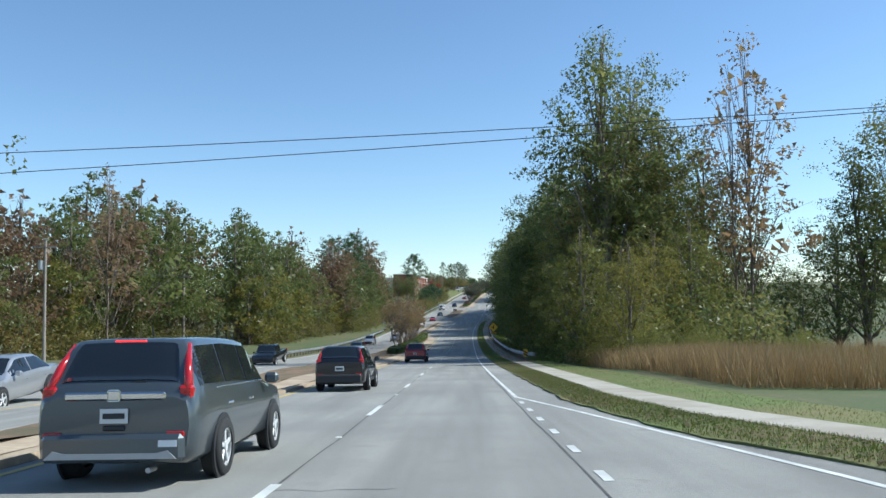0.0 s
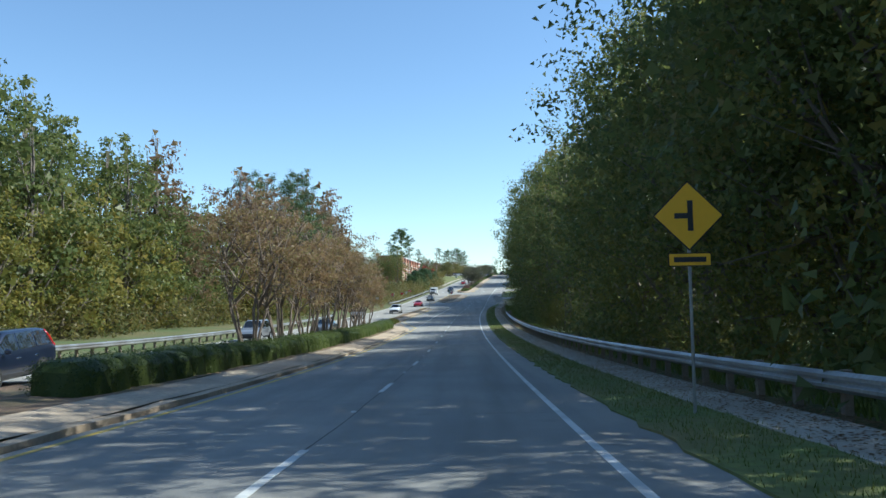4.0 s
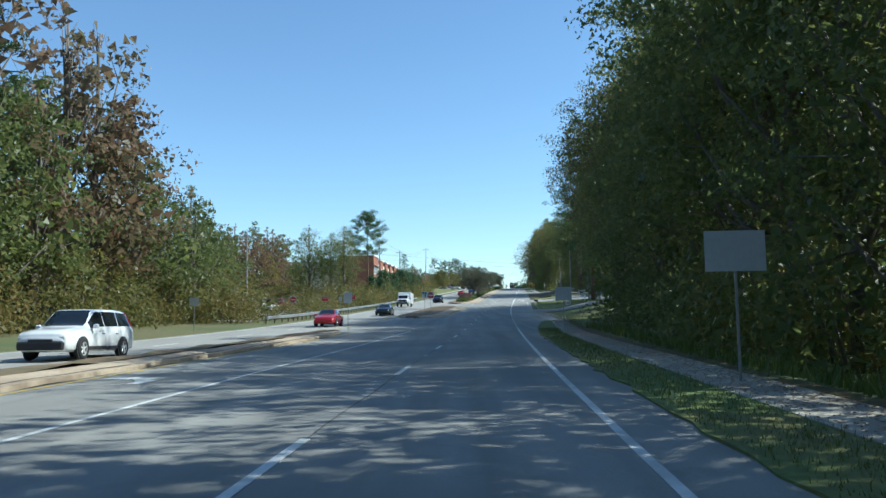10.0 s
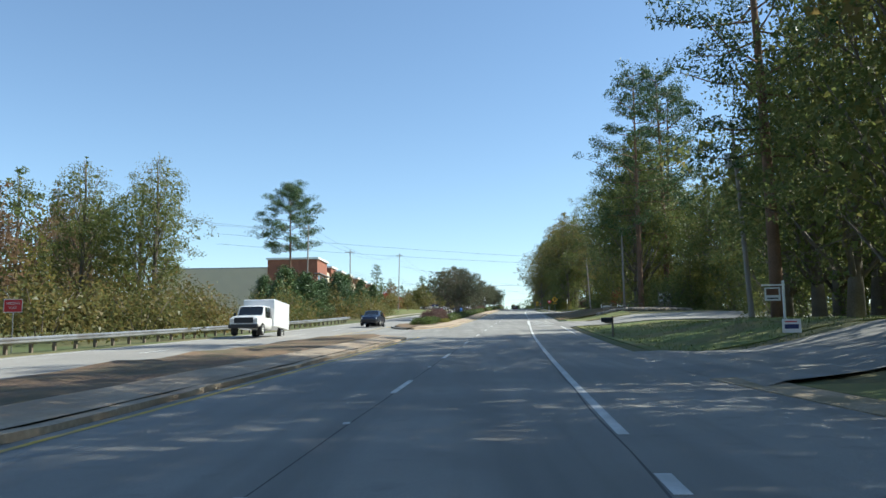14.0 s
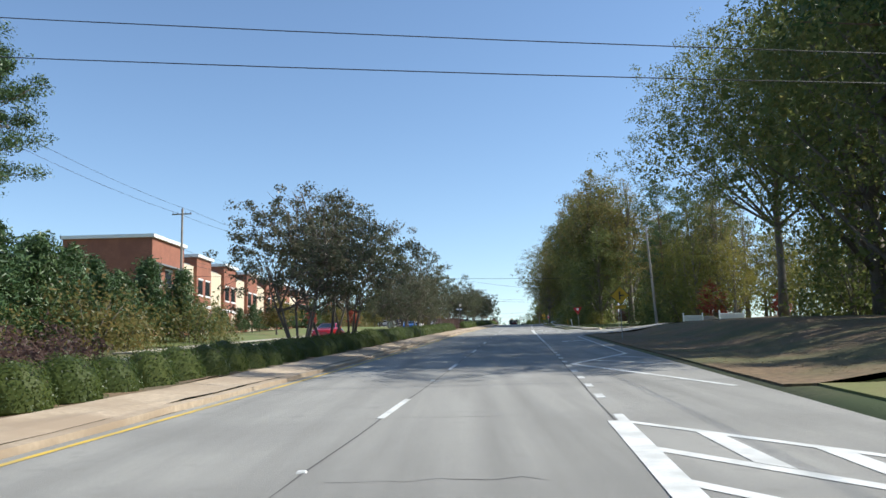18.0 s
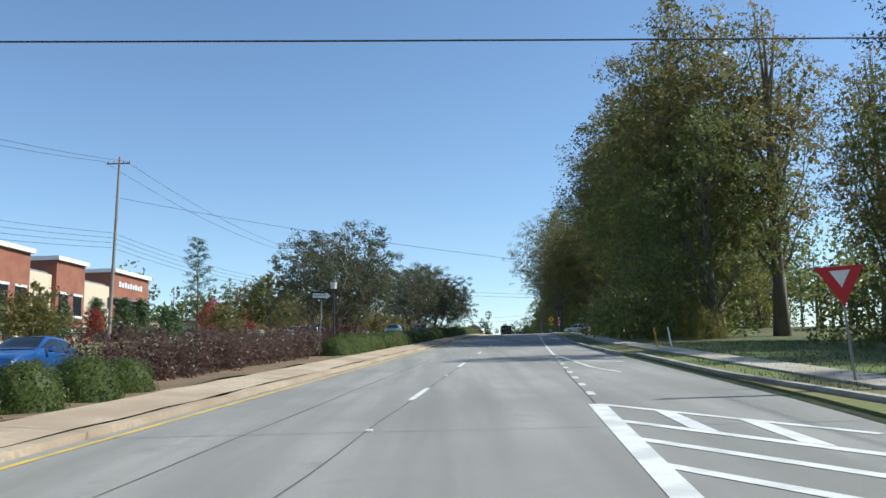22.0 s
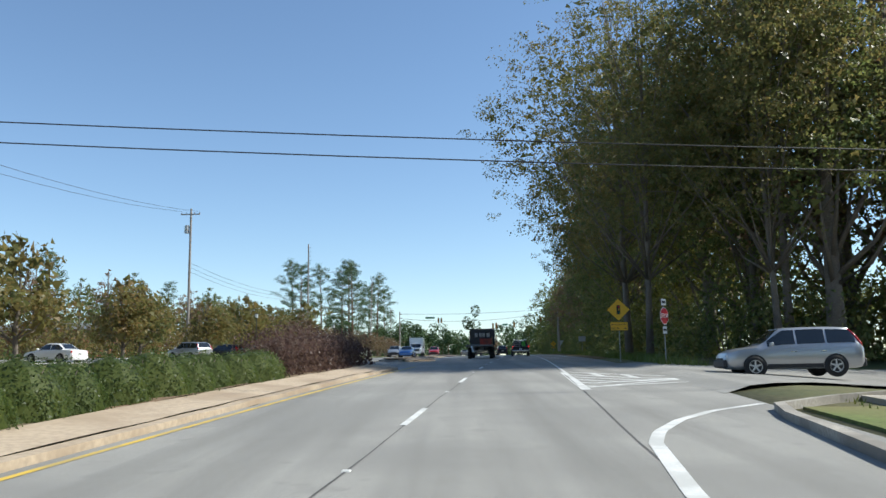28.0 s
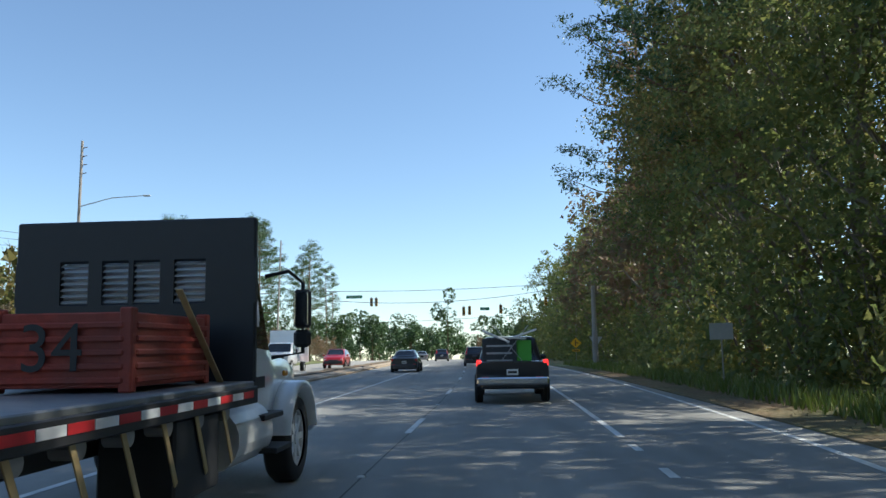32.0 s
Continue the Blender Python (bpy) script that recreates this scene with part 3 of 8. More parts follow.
strip("lawn", LAWN, span(325, 368, 3), lambda y: pave_edge(y) + 0.8, const(24), label="shaded lawn with sunny stripes", land=True, dz=0.028, thick=0.12, cols=8)
strip("lawn", LAWN, span(386, 400, 2), lambda y: pave_edge(y) + 1.2, const(15), label="small lawn at a side road", land=True, dz=0.028, thick=0.12, cols=6)
strip("bank", BANK, span(400, 448, 3), lambda y: pave_edge(y) + 0.5, const(22), label="leafy brown bank beside the road", land=True, dz=0.028, thick=0.12, cols=8)
strip("lawn", LAWN, span(474, 515, 3), lambda y: pave_edge(y) + 0.5, const(16), label="narrow roadside lawn before the trees", land=True, dz=0.028, thick=0.12, cols=6)
strip("lawn", LAWN, span(549, 594, 3), lambda y: pave_edge(y) + 0.4, const(27), label="wide sunny lawn at a street corner", land=True, dz=0.028, thick=0.12, cols=8)
strip("bank", BANK, span(640, 700, 3), lambda y: pave_edge(y) + 0.1, const(11), label="fallen leaves along the road edge", land=True, dz=0.028, thick=0.12, cols=4)
strip("sidewalk", CONCRETE, span(480, 596, 3), lambda y: pave_edge(y) + 2.2, lambda y: pave_edge(y) + 3.6, label="concrete sidewalk behind a kerb", land=True, dz=0.09, thick=0.15)


def side_road(y0, y1, label, material=ASPHALT, far=40, flare=5.0, start=None):
    vs, fs = [], []
    us = [0, 1, 2, 3.5, 5, 8, 12, 18, 26, far]
    for i, d in enumerate(us):
        w = flare * max(0, 1 - d / 6.0) ** 2
        a, b = y0 - w, y1 + w
        for y in (a, 0.5 * (a + b), b):
            u = pave_edge(y) - 0.05 + d
            vs.append(on_land(u, y, 0.005 if d == 0 else 0.075))
    for i in range(len(us) - 1):
        for k in range(2):
            fs.append((3 * i + k, 3 * i + 3 + k, 3 * i + 4 + k, 3 * i + 1 + k))
    tagged(new("side_road", mesh_of("side_road", vs, fs, material)), label, "side road", kind="structure")


side_road(313.5, 322.5, "asphalt driveway mouth beside a lawn", far=45, flare=3.0)
side_road(371, 384, "side road entering by a small island", far=60)
side_road(451, 469, "side street with a painted gore", far=60)
side_road(603, 617, "side street between lawn and woods", far=70)


def kerb_line(a, b, u, label):
    f = u if callable(u) else const(u)
    strip("kerb", KERB, span(a, b, 1.5), f, lambda y: f(y) + 0.2, label=label, dz=lambda uu, y: 0.14 + 0.015 * noise.noise(Vector((y, 2, 0))), thick=0.2)


kerb_line(472, 500, lambda y: lerp_table([(472, 10.5), (478, 8.2), (486, 7.3), (500, 6.9)], y), "dark weathered concrete kerb at a street corner")
kerb_line(500, 577, lambda y: pave_edge(y) + 0.02, "low weathered concrete kerb")
kerb_line(577, 597, lambda y: lerp_table([(577, 5.7), (587.5, 5.8), (593.7, 6.3), (595.1, 7.5), (597, 10.5)], y), "curved concrete kerb at the street corner")

# ---- plants ----
def leaf_mesh(name, pts, out, size, material, rng, narrow=0.75, droop=0.35, lie=0.6):
    """Many single leaves, each a small pointed blade turned its own way."""
    n = len(pts)
    nrm = out * lie + rng.normal(size=(n, 3))
    nrm[:, 2] += droop
    nrm /= np.linalg.norm(nrm, axis=1)[:, None] + 1e-9
    a = np.cross(nrm, rng.normal(size=(n, 3)))
    a /= np.linalg.norm(a, axis=1)[:, None] + 1e-9
    b = np.cross(nrm, a)
    s = (size * (0.6 + 0.8 * rng.random(n)))[:, None]
    v = np.stack([pts - a * s, pts + b * s * narrow * 0.9 + a * s * 0.45, pts - b * s * narrow * 0.9 + a * s * 0.6], 1).reshape(-1, 3)
    me = bpy.data.meshes.new(name)
    me.vertices.add(3 * n)
    me.vertices.foreach_set("co", v.astype(np.float32).ravel())
    me.loops.add(3 * n)
    me.loops.foreach_set("vertex_index", np.arange(3 * n, dtype=np.int32))
    me.polygons.add(n)
    me.polygons.foreach_set("loop_start", np.arange(0, 3 * n, 3, dtype=np.int32))
    me.update(calc_edges=True)
    me.materials.append(material)
    return me


def clumps(rng, centres, outs, per, spread):
    n = len(centres)
    d = rng.normal(size=(n * per, 3))
    d /= np.linalg.norm(d, axis=1)[:, None] + 1e-9
    size = np.repeat(0.65 + 0.7 * rng.random(n), per)[:, None]
    o = np.repeat(outs, per, 0)
    p = np.repeat(centres, per, 0) + d * size * (1.55 * rng.random(n * per)[:, None] ** 0.45) * spread
    return p, o * 0.55 + d * 0.75


def broadleaf(label, material, height, radius, leaves, seed, bark=None, low=0.22, size=0.17, thin=0.0, lobes=16, stems=1, trunk=1.0):
    """A tree with a tapered trunk, forked limbs and a ragged crown with gaps, standing at the origin."""
    rng = np.random.default_rng(seed)
    tree = thing("tree", label, "tree")
    bits = []
    h0 = height * low
    cs = []
    for k in range(lobes):
        f = (k + 0.5) / lobes
        z = h0 + (height - h0) * (0.08 + 0.86 * f)
        env = radius * (0.45 + 0.75 * math.sin(math.pi * min(1, 0.12 + 0.9 * f)) ** 0.8) * (1.15 - 0.55 * f)
        w = k * 2.4 + rng.random() * 1.2
        d = env * (0.35 + 0.5 * rng.random()) * (1 if f < 0.9 else 0.2)
        cs.append((np.array([d * math.cos(w), d * math.sin(w), z]), env * (0.42 + 0.3 * rng.random())))
    lean = rng.normal(size=2) * 0.02 * height
    tops = []
    for s in range(stems):
        w = 2 * math.pi * s / stems + rng.random()
        sp = 0 if stems == 1 else radius * 0.45
        path, rad = [], []
        r0 = trunk * (0.018 * height + 0.04) / (1 if stems == 1 else 2.0)
        for i in range(7):
            f = i / 6
            top = 0.9 if stems == 1 else 0.58
            path.append(Vector((lean[0] * f + sp * f * math.cos(w) + 0.12 * rng.normal() * f + 0.12 * (stems > 1) * math.cos(w), lean[1] * f + sp * f * math.sin(w) + 0.12 * rng.normal() * f + 0.12 * (stems > 1) * math.sin(w), -0.35 + (height * top + 0.35) * f)))
            rad.append(max(0.015, r0 * (1.25 if i == 0 else 1) * (1 - 0.9 * f)))
        bits.append(tube(path, rad, 6))
        tops.append(path)
    for c, r in cs:
        path = tops[rng.integers(len(tops))]
        z0 = max(h0 * 0.7, c[2] - (0.18 + 0.2 * rng.random()) * height)
        f = min(0.95, (z0 + 0.35) / (height * top + 0.35)) * 6
        i = min(5, int(f))
        st = path[i].lerp(path[i + 1], f - i)
        en = Vector(c)
        m = st.lerp(en, 0.5) + Vector((0, 0, -0.04 * height * rng.random()))
        rr = trunk * 0.007 * height * (1 - 0.6 * z0 / height) + 0.01
        bits.append(tube([st, m, en], [rr, rr * 0.65, 0.012], 4))
        for q in range(2 if stems == 1 else 6):
            e2 = en + Vector(np.clip(rng.normal(size=3), -1.1, 1.1)) * r * 0.55
            bits.append(tube([m.lerp(en, 0.5), e2], [rr * 0.35, 0.008], 3))
    vs, fs = join(bits)
    part("trunk", mesh_of("trunk", vs, fs, bark or BARK, True), None, tree)
    per = 46 if stems == 1 else 60
    ncl = leaves // per
    wgt = np.array([r ** 2 for _, r in cs])
    pick = rng.choice(len(cs), ncl, p=wgt / wgt.sum())
    d = rng.normal(size=(ncl, 3))
    d /= np.linalg.norm(d, axis=1)[:, None]
    rr = np.array([cs[i][1] for i in pick]) * (1 - (0.45 + thin) * rng.random(ncl) ** 1.6) * (1 + 0.07 * rng.normal(size=ncl))
    cen = np.array([cs[i][0] for i in pick]) + d * rr[:, None] * np.array([1, 1, 0.85])
    cen[:, 2] = np.maximum(cen[:, 2], 0.25 + 0.3 * rng.random(ncl))
    p, o = clumps(rng, cen, d, per, (0.5 if stems == 1 else 0.3) * (size / 0.12) ** 0.4 * np.array([1.15, 1.15, 0.75]))
    nf = leaves // 16
    pick = rng.choice(len(cs), nf, p=wgt / wgt.sum())
    d = rng.normal(size=(nf, 3))
    d /= np.linalg.norm(d, axis=1)[:, None]
    q = np.array([cs[i][0] for i in pick]) + d * (np.array([cs[i][1] for i in pick]) * 0.62 * rng.random(nf) ** 0.5)[:, None]
    p, o = np.concatenate([p, q]), np.concatenate([o, d])
    sizes = np.concatenate([np.full(len(p) - nf, size), np.full(nf, size * (2.3 if stems == 1 else 1.5))])
    part("crown", leaf_mesh("crown", p, o, sizes, material, rng, lie=1.0, droop=0.45), None, tree)
    return tree


def pine(label, height, leaves, seed, bare=0.45, radius=3.2, size=0.17, bark=None, spread=1.0):
    """A tall pine: bare lower trunk, whorls of limbs and rounded tufts of needles."""
    rng = np.random.default_rng(seed)
    tree = thing("pine_tree", label, "tree")
    bend = rng.normal(size=2) * 0.02 * height
    axis = lambda f: Vector((bend[0] * f * f, bend[1] * f * f, -0.4 + (height + 0.1) * f))
    bits = [tube([axis(i / 8) for i in range(9)], [(0.0115 * height + 0.03) * (1 - 0.88 * i / 8) for i in range(9)], 8)]
    cen, out = [], []
    nb = int(22 + height)
    for k in range(nb):
        f = bare + (1 - bare) * (k + rng.random()) / nb
        g = (f - bare) / (1 - bare)
        ln = radius * (0.35 + 0.9 * math.sin(math.pi * (0.18 + 0.75 * g))) * (0.6 + 0.5 * rng.random()) * (1.05 - 0.45 * g)
        w = k * 2.39996 + rng.random()
        a = axis(f)
        e = a + Vector((math.cos(w) * ln, math.sin(w) * ln, ln * (0.1 + 0.35 * g)))
        bits.append(tube([a, a.lerp(e, 0.55) + Vector((0, 0, -0.08 * ln)), e], [0.05, 0.035, 0.012], 4))
        for q in range(5):
            t = 0.45 + 0.6 * (q + rng.random()) / 5
            c = a.lerp(e, t) + Vector(rng.normal(size=3)) * 0.24
            cen.append(c)
            out.append((e - a).normalized() * 0.5 + Vector((0, 0, 0.6)))
    vs, fs = join(bits)
    part("trunk", mesh_of("trunk", vs, fs, bark or PINE_BARK, True), None, tree)
    per = max(6, leaves // len(cen))
    p, o = clumps(rng, np.array(cen), np.array(out), per, np.array([0.5, 0.5, 0.28]) * spread)
    part("crown", leaf_mesh("crown", p, o, size, PINE_LEAF, rng, 0.34, lie=0.9), None, tree)
    return tree


def young_pine(label, height, leaves, seed):
    """A bushy young pine: needled boughs all round, down to the ground."""
    rng = np.random.default_rng(seed)
    tree = thing("young_pine", label, "tree")
    bits = [tube([Vector((0, 0, -0.3)), Vector((0, 0, height * 0.96))], [0.08, 0.015], 6)]
    cen, out = [], []
    for k in range(46):
        f = ((k + rng.random()) / 46) ** 1.15
        z = height * (0.08 + 0.88 * f)
        r = (0.2 + 0.46 * (height - z)) * (0.6 + 0.5 * rng.random())
        w = k * 2.39996 + 0.8 * rng.random()
        a, e = Vector((0, 0, z - 0.1)), Vector((r * math.cos(w), r * math.sin(w), z + 0.25 * r))
        bits.append(tube([a, e], [0.02, 0.006], 3))
        for t in (0.4, 0.7, 1.0):
            cen.append(a.lerp(e, t))
            out.append((e - a).normalized() + Vector((0, 0, 0.5)))
    vs, fs = join(bits)
    part("trunk", mesh_of("trunk", vs, fs, PINE_BARK, True), None, tree)
    p, o = clumps(rng, np.array(cen), np.array(out), leaves // len(cen), np.array([0.26, 0.26, 0.24]))
    part("crown", leaf_mesh("crown", p, o, 0.14, PINE_LEAF, rng, 0.24, lie=0.8), None, tree)
    return tree


def shrub(label, material, rx, ry, h, leaves, seed, size=0.05, name="shrub", category="shrub", lumps=0.18, flat=0.75, clipped=False):
    """A rounded bush of small leaves over a few stems."""
    rng = np.random.default_rng(seed)
    ob = thing(name, label, category)
    bits = []
    for k in range(6):
        w = k * 1.05 + rng.random()
        e = Vector((math.cos(w) * rx * 0.6, math.sin(w) * ry * 0.6, h * 0.75))
        bits.append(tube([Vector((e.x * 0.2, e.y * 0.2, -0.1)), e * 0.55, e], [0.025, 0.018, 0.006], 5))
    vs, fs = join(bits)
    part("woody_base", mesh_of("woody_base", vs, fs, BARK, True), None, ob)
    d = rng.normal(size=(leaves, 3))
    d[:, 2] = np.abs(d[:, 2])
    d /= np.linalg.norm(d, axis=1)[:, None]
    wob = 1 + lumps * np.sin(d[:, 0] * 5 + seed) * np.sin(d[:, 1] * 6 + 1.3 * seed) + 0.05 * rng.normal(size=leaves)
    rr = wob * (1 - (0.1 if clipped else 0.45) * rng.random(leaves) ** 2.2)
    q = np.sign(d) * np.abs(d) ** flat
    p = q * rr[:, None] * np.array([rx, ry, h * 0.96])
    p[:, 2] = np.maximum(p[:, 2], 0.02)
    if clipped:
        bm = bmesh.new()
        bmesh.ops.create_icosphere(bm, subdivisions=2, radius=1.0)
        for v in bm.verts:
            c = v.co.normalized()
            v.co = Vector([math.copysign(abs(a) ** flat, a) * s * 0.93 for a, s in zip(c, (rx, ry, h))])
            v.co.z = max(v.co.z, -0.05)
        part("inner_core", bm, material, ob)
    part("foliage", leaf_mesh("foliage", p, d, size, material, rng, 0.55, lie=2.2 if clipped else 0.6), None, ob)
    return ob


def place(ob, u, y, s=1.0, turn=0.0, tall=1.0, land=True, dz=0.0):
    p = on_land(u, y, dz) if land else W(u, y, dz)
    return Matrix.Translation(p) @ pose(0, 0, 0, 0, 0, turn) @ Matrix.Diagonal((s, s, s * tall, 1))


def plant(model, spots, group, seed=0):
    """Sets the model at the first spot and copies at the rest. Each spot: offset, distance, scale, stretch in height."""
    rnd = random.Random(seed)
    tagged(model, group=group)
    for i, (u, y, s, tall) in enumerate(spots):
        m = place(model, u, y, s, rnd.uniform(0, 360), tall)
        if i == 0:
            model.matrix_basis = m
        else:
            copy_thing(model, m)


rnd = random.Random(11)
woods = {}


def sow(kind, u, y, s=1.0, tall=1.0):
    woods.setdefault(kind, []).append((u, y, s, tall))


back_wood, far_wood = [], []


def wood_edge(y0, y1, front, side, first, second, step=7.5, bush="bush", low=1.0, rows=(15,), every=1, least=0.72):
    """Rows of trees: a leafy front, taller trees behind it, and thin back rows."""
    y, k = y0, 0
    while y < y1:
        j = lambda a: rnd.uniform(-a, a)
        sow(rnd.choice(first), front + side * (1.6 + j(0.8)), y + j(1.2), low * rnd.uniform(least, 1.0))
        if k % every == 0:
            sow(rnd.choice(second), front + side * (6.0 + j(1.5)), y + step * 0.5 + j(1.5), low * rnd.uniform(0.95, 1.15))
        if bush:
            sow(bush, front + side * (0.3 + j(0.6)), y + step * 0.45 + j(1), rnd.uniform(1.0, 1.9))
        for r in rows:
            back_wood.append((front + side * (r + j(2)), y + j(2), low * rnd.uniform(13, 18), rnd.random(), 0.4))
        y += step * rnd.uniform(0.88, 1.12)
        k += 1


# the woods beside the road
wood_edge(76, 104, 13.6, 1, ["oak", "oak_b", "gold", "turning"], ["oak_thin", "turning"], 6.2, low=1.25, every=3, least=0.8, rows=())
wood_edge(105, 147, 13.4, 1, ["oak_b", "oak", "gold", "oak_b"], ["oak_b", "turning"], 6.2, low=1.22, every=2, least=0.82, rows=())
wood_edge(150, 169, 14.4, 1, ["oak", "gold", "oak_b"], ["oak_thin"], 6.2, low=1.12, every=2, rows=())
wood_edge(170, 188, 22, 1, ["oak_thin", "gold_thin"], ["oak_thin"], 5.0, low=0.78, rows=())
wood_edge(187, 262, 13.4, 1, ["oak", "oak_b", "oak_b", "oak"], ["oak_b", "rust_thin", "oak_b"], 6.0, low=1.25, rows=(), every=2, least=0.85)
wood_edge(262, 276, 14.2, 1, ["oak", "oak_b"], ["oak_thin"], 7.0, low=1.25, least=0.85)
wood_edge(278, 304, 16.5, 1, ["corner_oak"], ["corner_oak"], 7.5, bush=None, low=1.3, rows=(22,), least=0.85, every=2)
wood_edge(304, 345, 18.4, 1, ["corner_oak", "oak_b"], ["corner_oak", "oak_thin"], 6.5, bush=None, low=1.3, rows=(22,), every=2, least=0.85)
wood_edge(345, 425, 28, 1, ["oak_thin", "gold_thin", "oak_thin"], ["oak_thin"], 8.5, every=2)
wood_edge(484, 501, 22.5, 1, ["gold", "turning", "oak"], ["gold", "turning"], 5.6, low=0.78, least=0.85, rows=())
wood_edge(504, 519, 24, 1, ["oak", "turning"], ["oak_thin"], 5.0, low=0.85, least=0.9, rows=())
wood_edge(521.5, 529, 14.0, 1, ["oak", "turning", "oak_b"], ["oak", "turning"], 6.0, low=1.1, every=3, least=0.85, rows=())
wood_edge(529, 572, 13.4, 1, ["oak", "corner_oak", "oak_b"], ["oak_thin", "oak", "turning"], 6.0, low=1.25, every=3, least=0.88, rows=())
wood_edge(572, 600, 31, 1, ["oak_thin", "gold_thin"], ["oak_thin", "turning"], 7.5)
wood_edge(624, 712, 14.2, 1, ["oak", "corner_oak", "oak_b", "gold"], ["turning", "pine", "rust_thin", "oak_thin"], 6.6, low=1.25, every=2, rows=(), least=0.8)
wood_edge(712, 800, 16, 1, ["oak_thin", "rust_thin"], ["oak_thin"], 8.0, low=1.2, every=2)
LEFT = ["oak_thin", "rust_thin", "oak_thin", "gold_thin"], ["rust_thin", "oak_thin", "oak_thin", "rust_thin", "oak_thin"]
wood_edge(56, 112, -47, -1, *LEFT, 6.0, bush="bush_thin", low=1.2, every=2, least=0.85)
wood_edge(112, 150, -45, -1, *LEFT, 5.6, bush="bush_thin", low=1.5, every=2, least=0.85)
wood_edge(150, 186, -35, -1, *LEFT, 5.2, bush="bush_thin", low=1.35, least=0.86)
wood_edge(186, 205, -33, -1, *LEFT, 6.0, bush="bush_thin", low=1.1, least=0.85)
GREENER = ["oak_thin", "gold_thin", "oak_thin"], ["oak_thin", "oak_thin", "rust_thin"]
wood_edge(205, 240, -28, -1, *GREENER, 5.6, bush="bush_thin", low=1.02, least=0.85)
wood_edge(240, 284, -29, -1, *GREENER, 5.8, bush="bush_thin", low=1.15, least=0.85)
wood_edge(284, 302, -28, -1, ["gold_thin", "oak_thin"], ["oak_thin", "gold_thin"], 6.4, bush="bush_thin", low=0.85, least=0.85)
wood_edge(302, 352, -46, -1, ["gold_thin", "oak_thin"], ["oak_thin", "rust_thin"], 7.5, bush="bush_thin", low=0.9, every=2)
wood_edge(352, 398, -47, -1, ["oak_thin", "gold_thin", "rust_thin"], ["oak_thin", "rust_thin"], 6.5, bush="bush_thin", low=0.92, least=0.85)
wood_edge(600, 830, -48, -1, ["rust_thin", "oak_thin", "red"], ["oak_thin", "oak_thin", "pine_thin"], 9.0, bush="bush_thin", low=0.72, every=2)
for i in range(12):
    sow("bush", 17 + 3.2 * i, 624 + 2 * (i % 3), 1.4 + 0.2 * (i % 4))
# tall trees at the street corner that lean out over the road
for u, y, s, t in ((9.6, 628, 1.05, 1.0), (9.6, 637.5, 1.14, 0.97), (11.0, 649, 0.9, 1.0), (15.5, 622, 0.9, 1.1)):
    sow("spreading_oak", u, y, s, t)
for u, y, s in ((14.5, 104, 1.42), (14.8, 109, 1.45), (15.2, 114, 1.45), (14.6, 119, 1.4)):
    sow("oak_b", u, y, s)
for i in range(7):
    sow("turning" if i % 2 else "oak", 18.5 + 5 * i, 622 + 3 * (i % 3), 1.15 + 0.1 * (i % 2))
# low growth far behind the backlit edges of the woods
for y0, y1, u0 in ((78, 262, 29), (484, 572, 33), (626, 712, 34), (280, 345, 38), (395, 455, 40)):
    for k in range(int((y1 - y0) / 3.6)):
        back_wood.append((u0 + 7 * rnd.random(), y0 + 3.6 * k + rnd.uniform(-1, 1), rnd.uniform(6.5, 9.5), rnd.random(), 0.24))
# thickets that close the foot of the woods
for y0, y1, u0 in ((80, 150, 13.6), (188, 262, 13.4), (522, 572, 13.6), (652, 705, 13.8)):
    for k in range(int((y1 - y0) / 7)):
        sow("thicket", u0 + rnd.uniform(-0.6, 1.6), y0 + 7 * k + rnd.uniform(-1.5, 1.5), rnd.uniform(0.6, 1.0), rnd.uniform(0.9, 1.3))
# two broad trees behind the barrier of the opposite lanes, and a skirt of brush
for u, y, s, t in ((-36.5, 367, 0.72, 1.0), (-29.3, 366, 0.7, 1.03), (-33, 371, 0.66, 1.0)):
    sow("oak", u, y, s, t)
for i in range(9):
    sow("bush_thin", -24 - 1.9 * i, 362 + (i % 3), 1.2 + 0.15 * (i % 3))

# single trees that stand out
for u, y, s, t in ((15.5, 74, 1.3, 1.08), (20, 76, 1.35, 1.05), (25, 79, 1.25, 1.0), (28.5, 82, 0.85, 1.0), (40.5, 78, 1.1, 1.0), (45, 80, 1.2, 1.0), (51, 83, 1.2, 1.0), (33, 92, 0.5, 1.0), (37.5, 90, 0.62, 1.0), (30, 96, 0.5, 1.0), (43, 90, 0.9, 1.0), (56, 90, 1.2, 1.0), (27, 84, 0.7, 1.0), (24, 360, 1.1, 1.0), (25, 352, 1.1, 1.0), (30, 399, 1.0, 1.0), (29, 408, 1.1, 1.0), (33, 391, 1.0, 1.0), (22.5, 429, 1.4, 1.05), (24.5, 437, 1.4, 1.05), (20.5, 416, 1.2, 1.05), (21, 423, 1.25, 1.05), (24, 90, 1.1, 1.0)):
    sow("oak" if (y % 3) > 1 else "oak_b", u, y, s, t)
for u, y, s in ((20, 412.5, 1.15), (25, 419, 1.2), (27, 427, 1.2), (17, 340, 1.0), (23, 501, 0.68), (27.5, 503, 0.64), (30, 495, 0.66), (-33, 244, 0.9), (-35.5, 249, 0.88), (-38, 241, 0.86), (-36, 224, 0.8), (-35, 262, 0.82), (15, 668, 1.1), (14, 690, 1.1), (15, 715, 1.1)):
    sow("pine", u, y, s)
sow("pine_lone", -39, 442, 1.05)
sow("spreading_oak", 15.2, 291, 0.95)
sow("high_oak", 23.5, 449.5, 1.0)
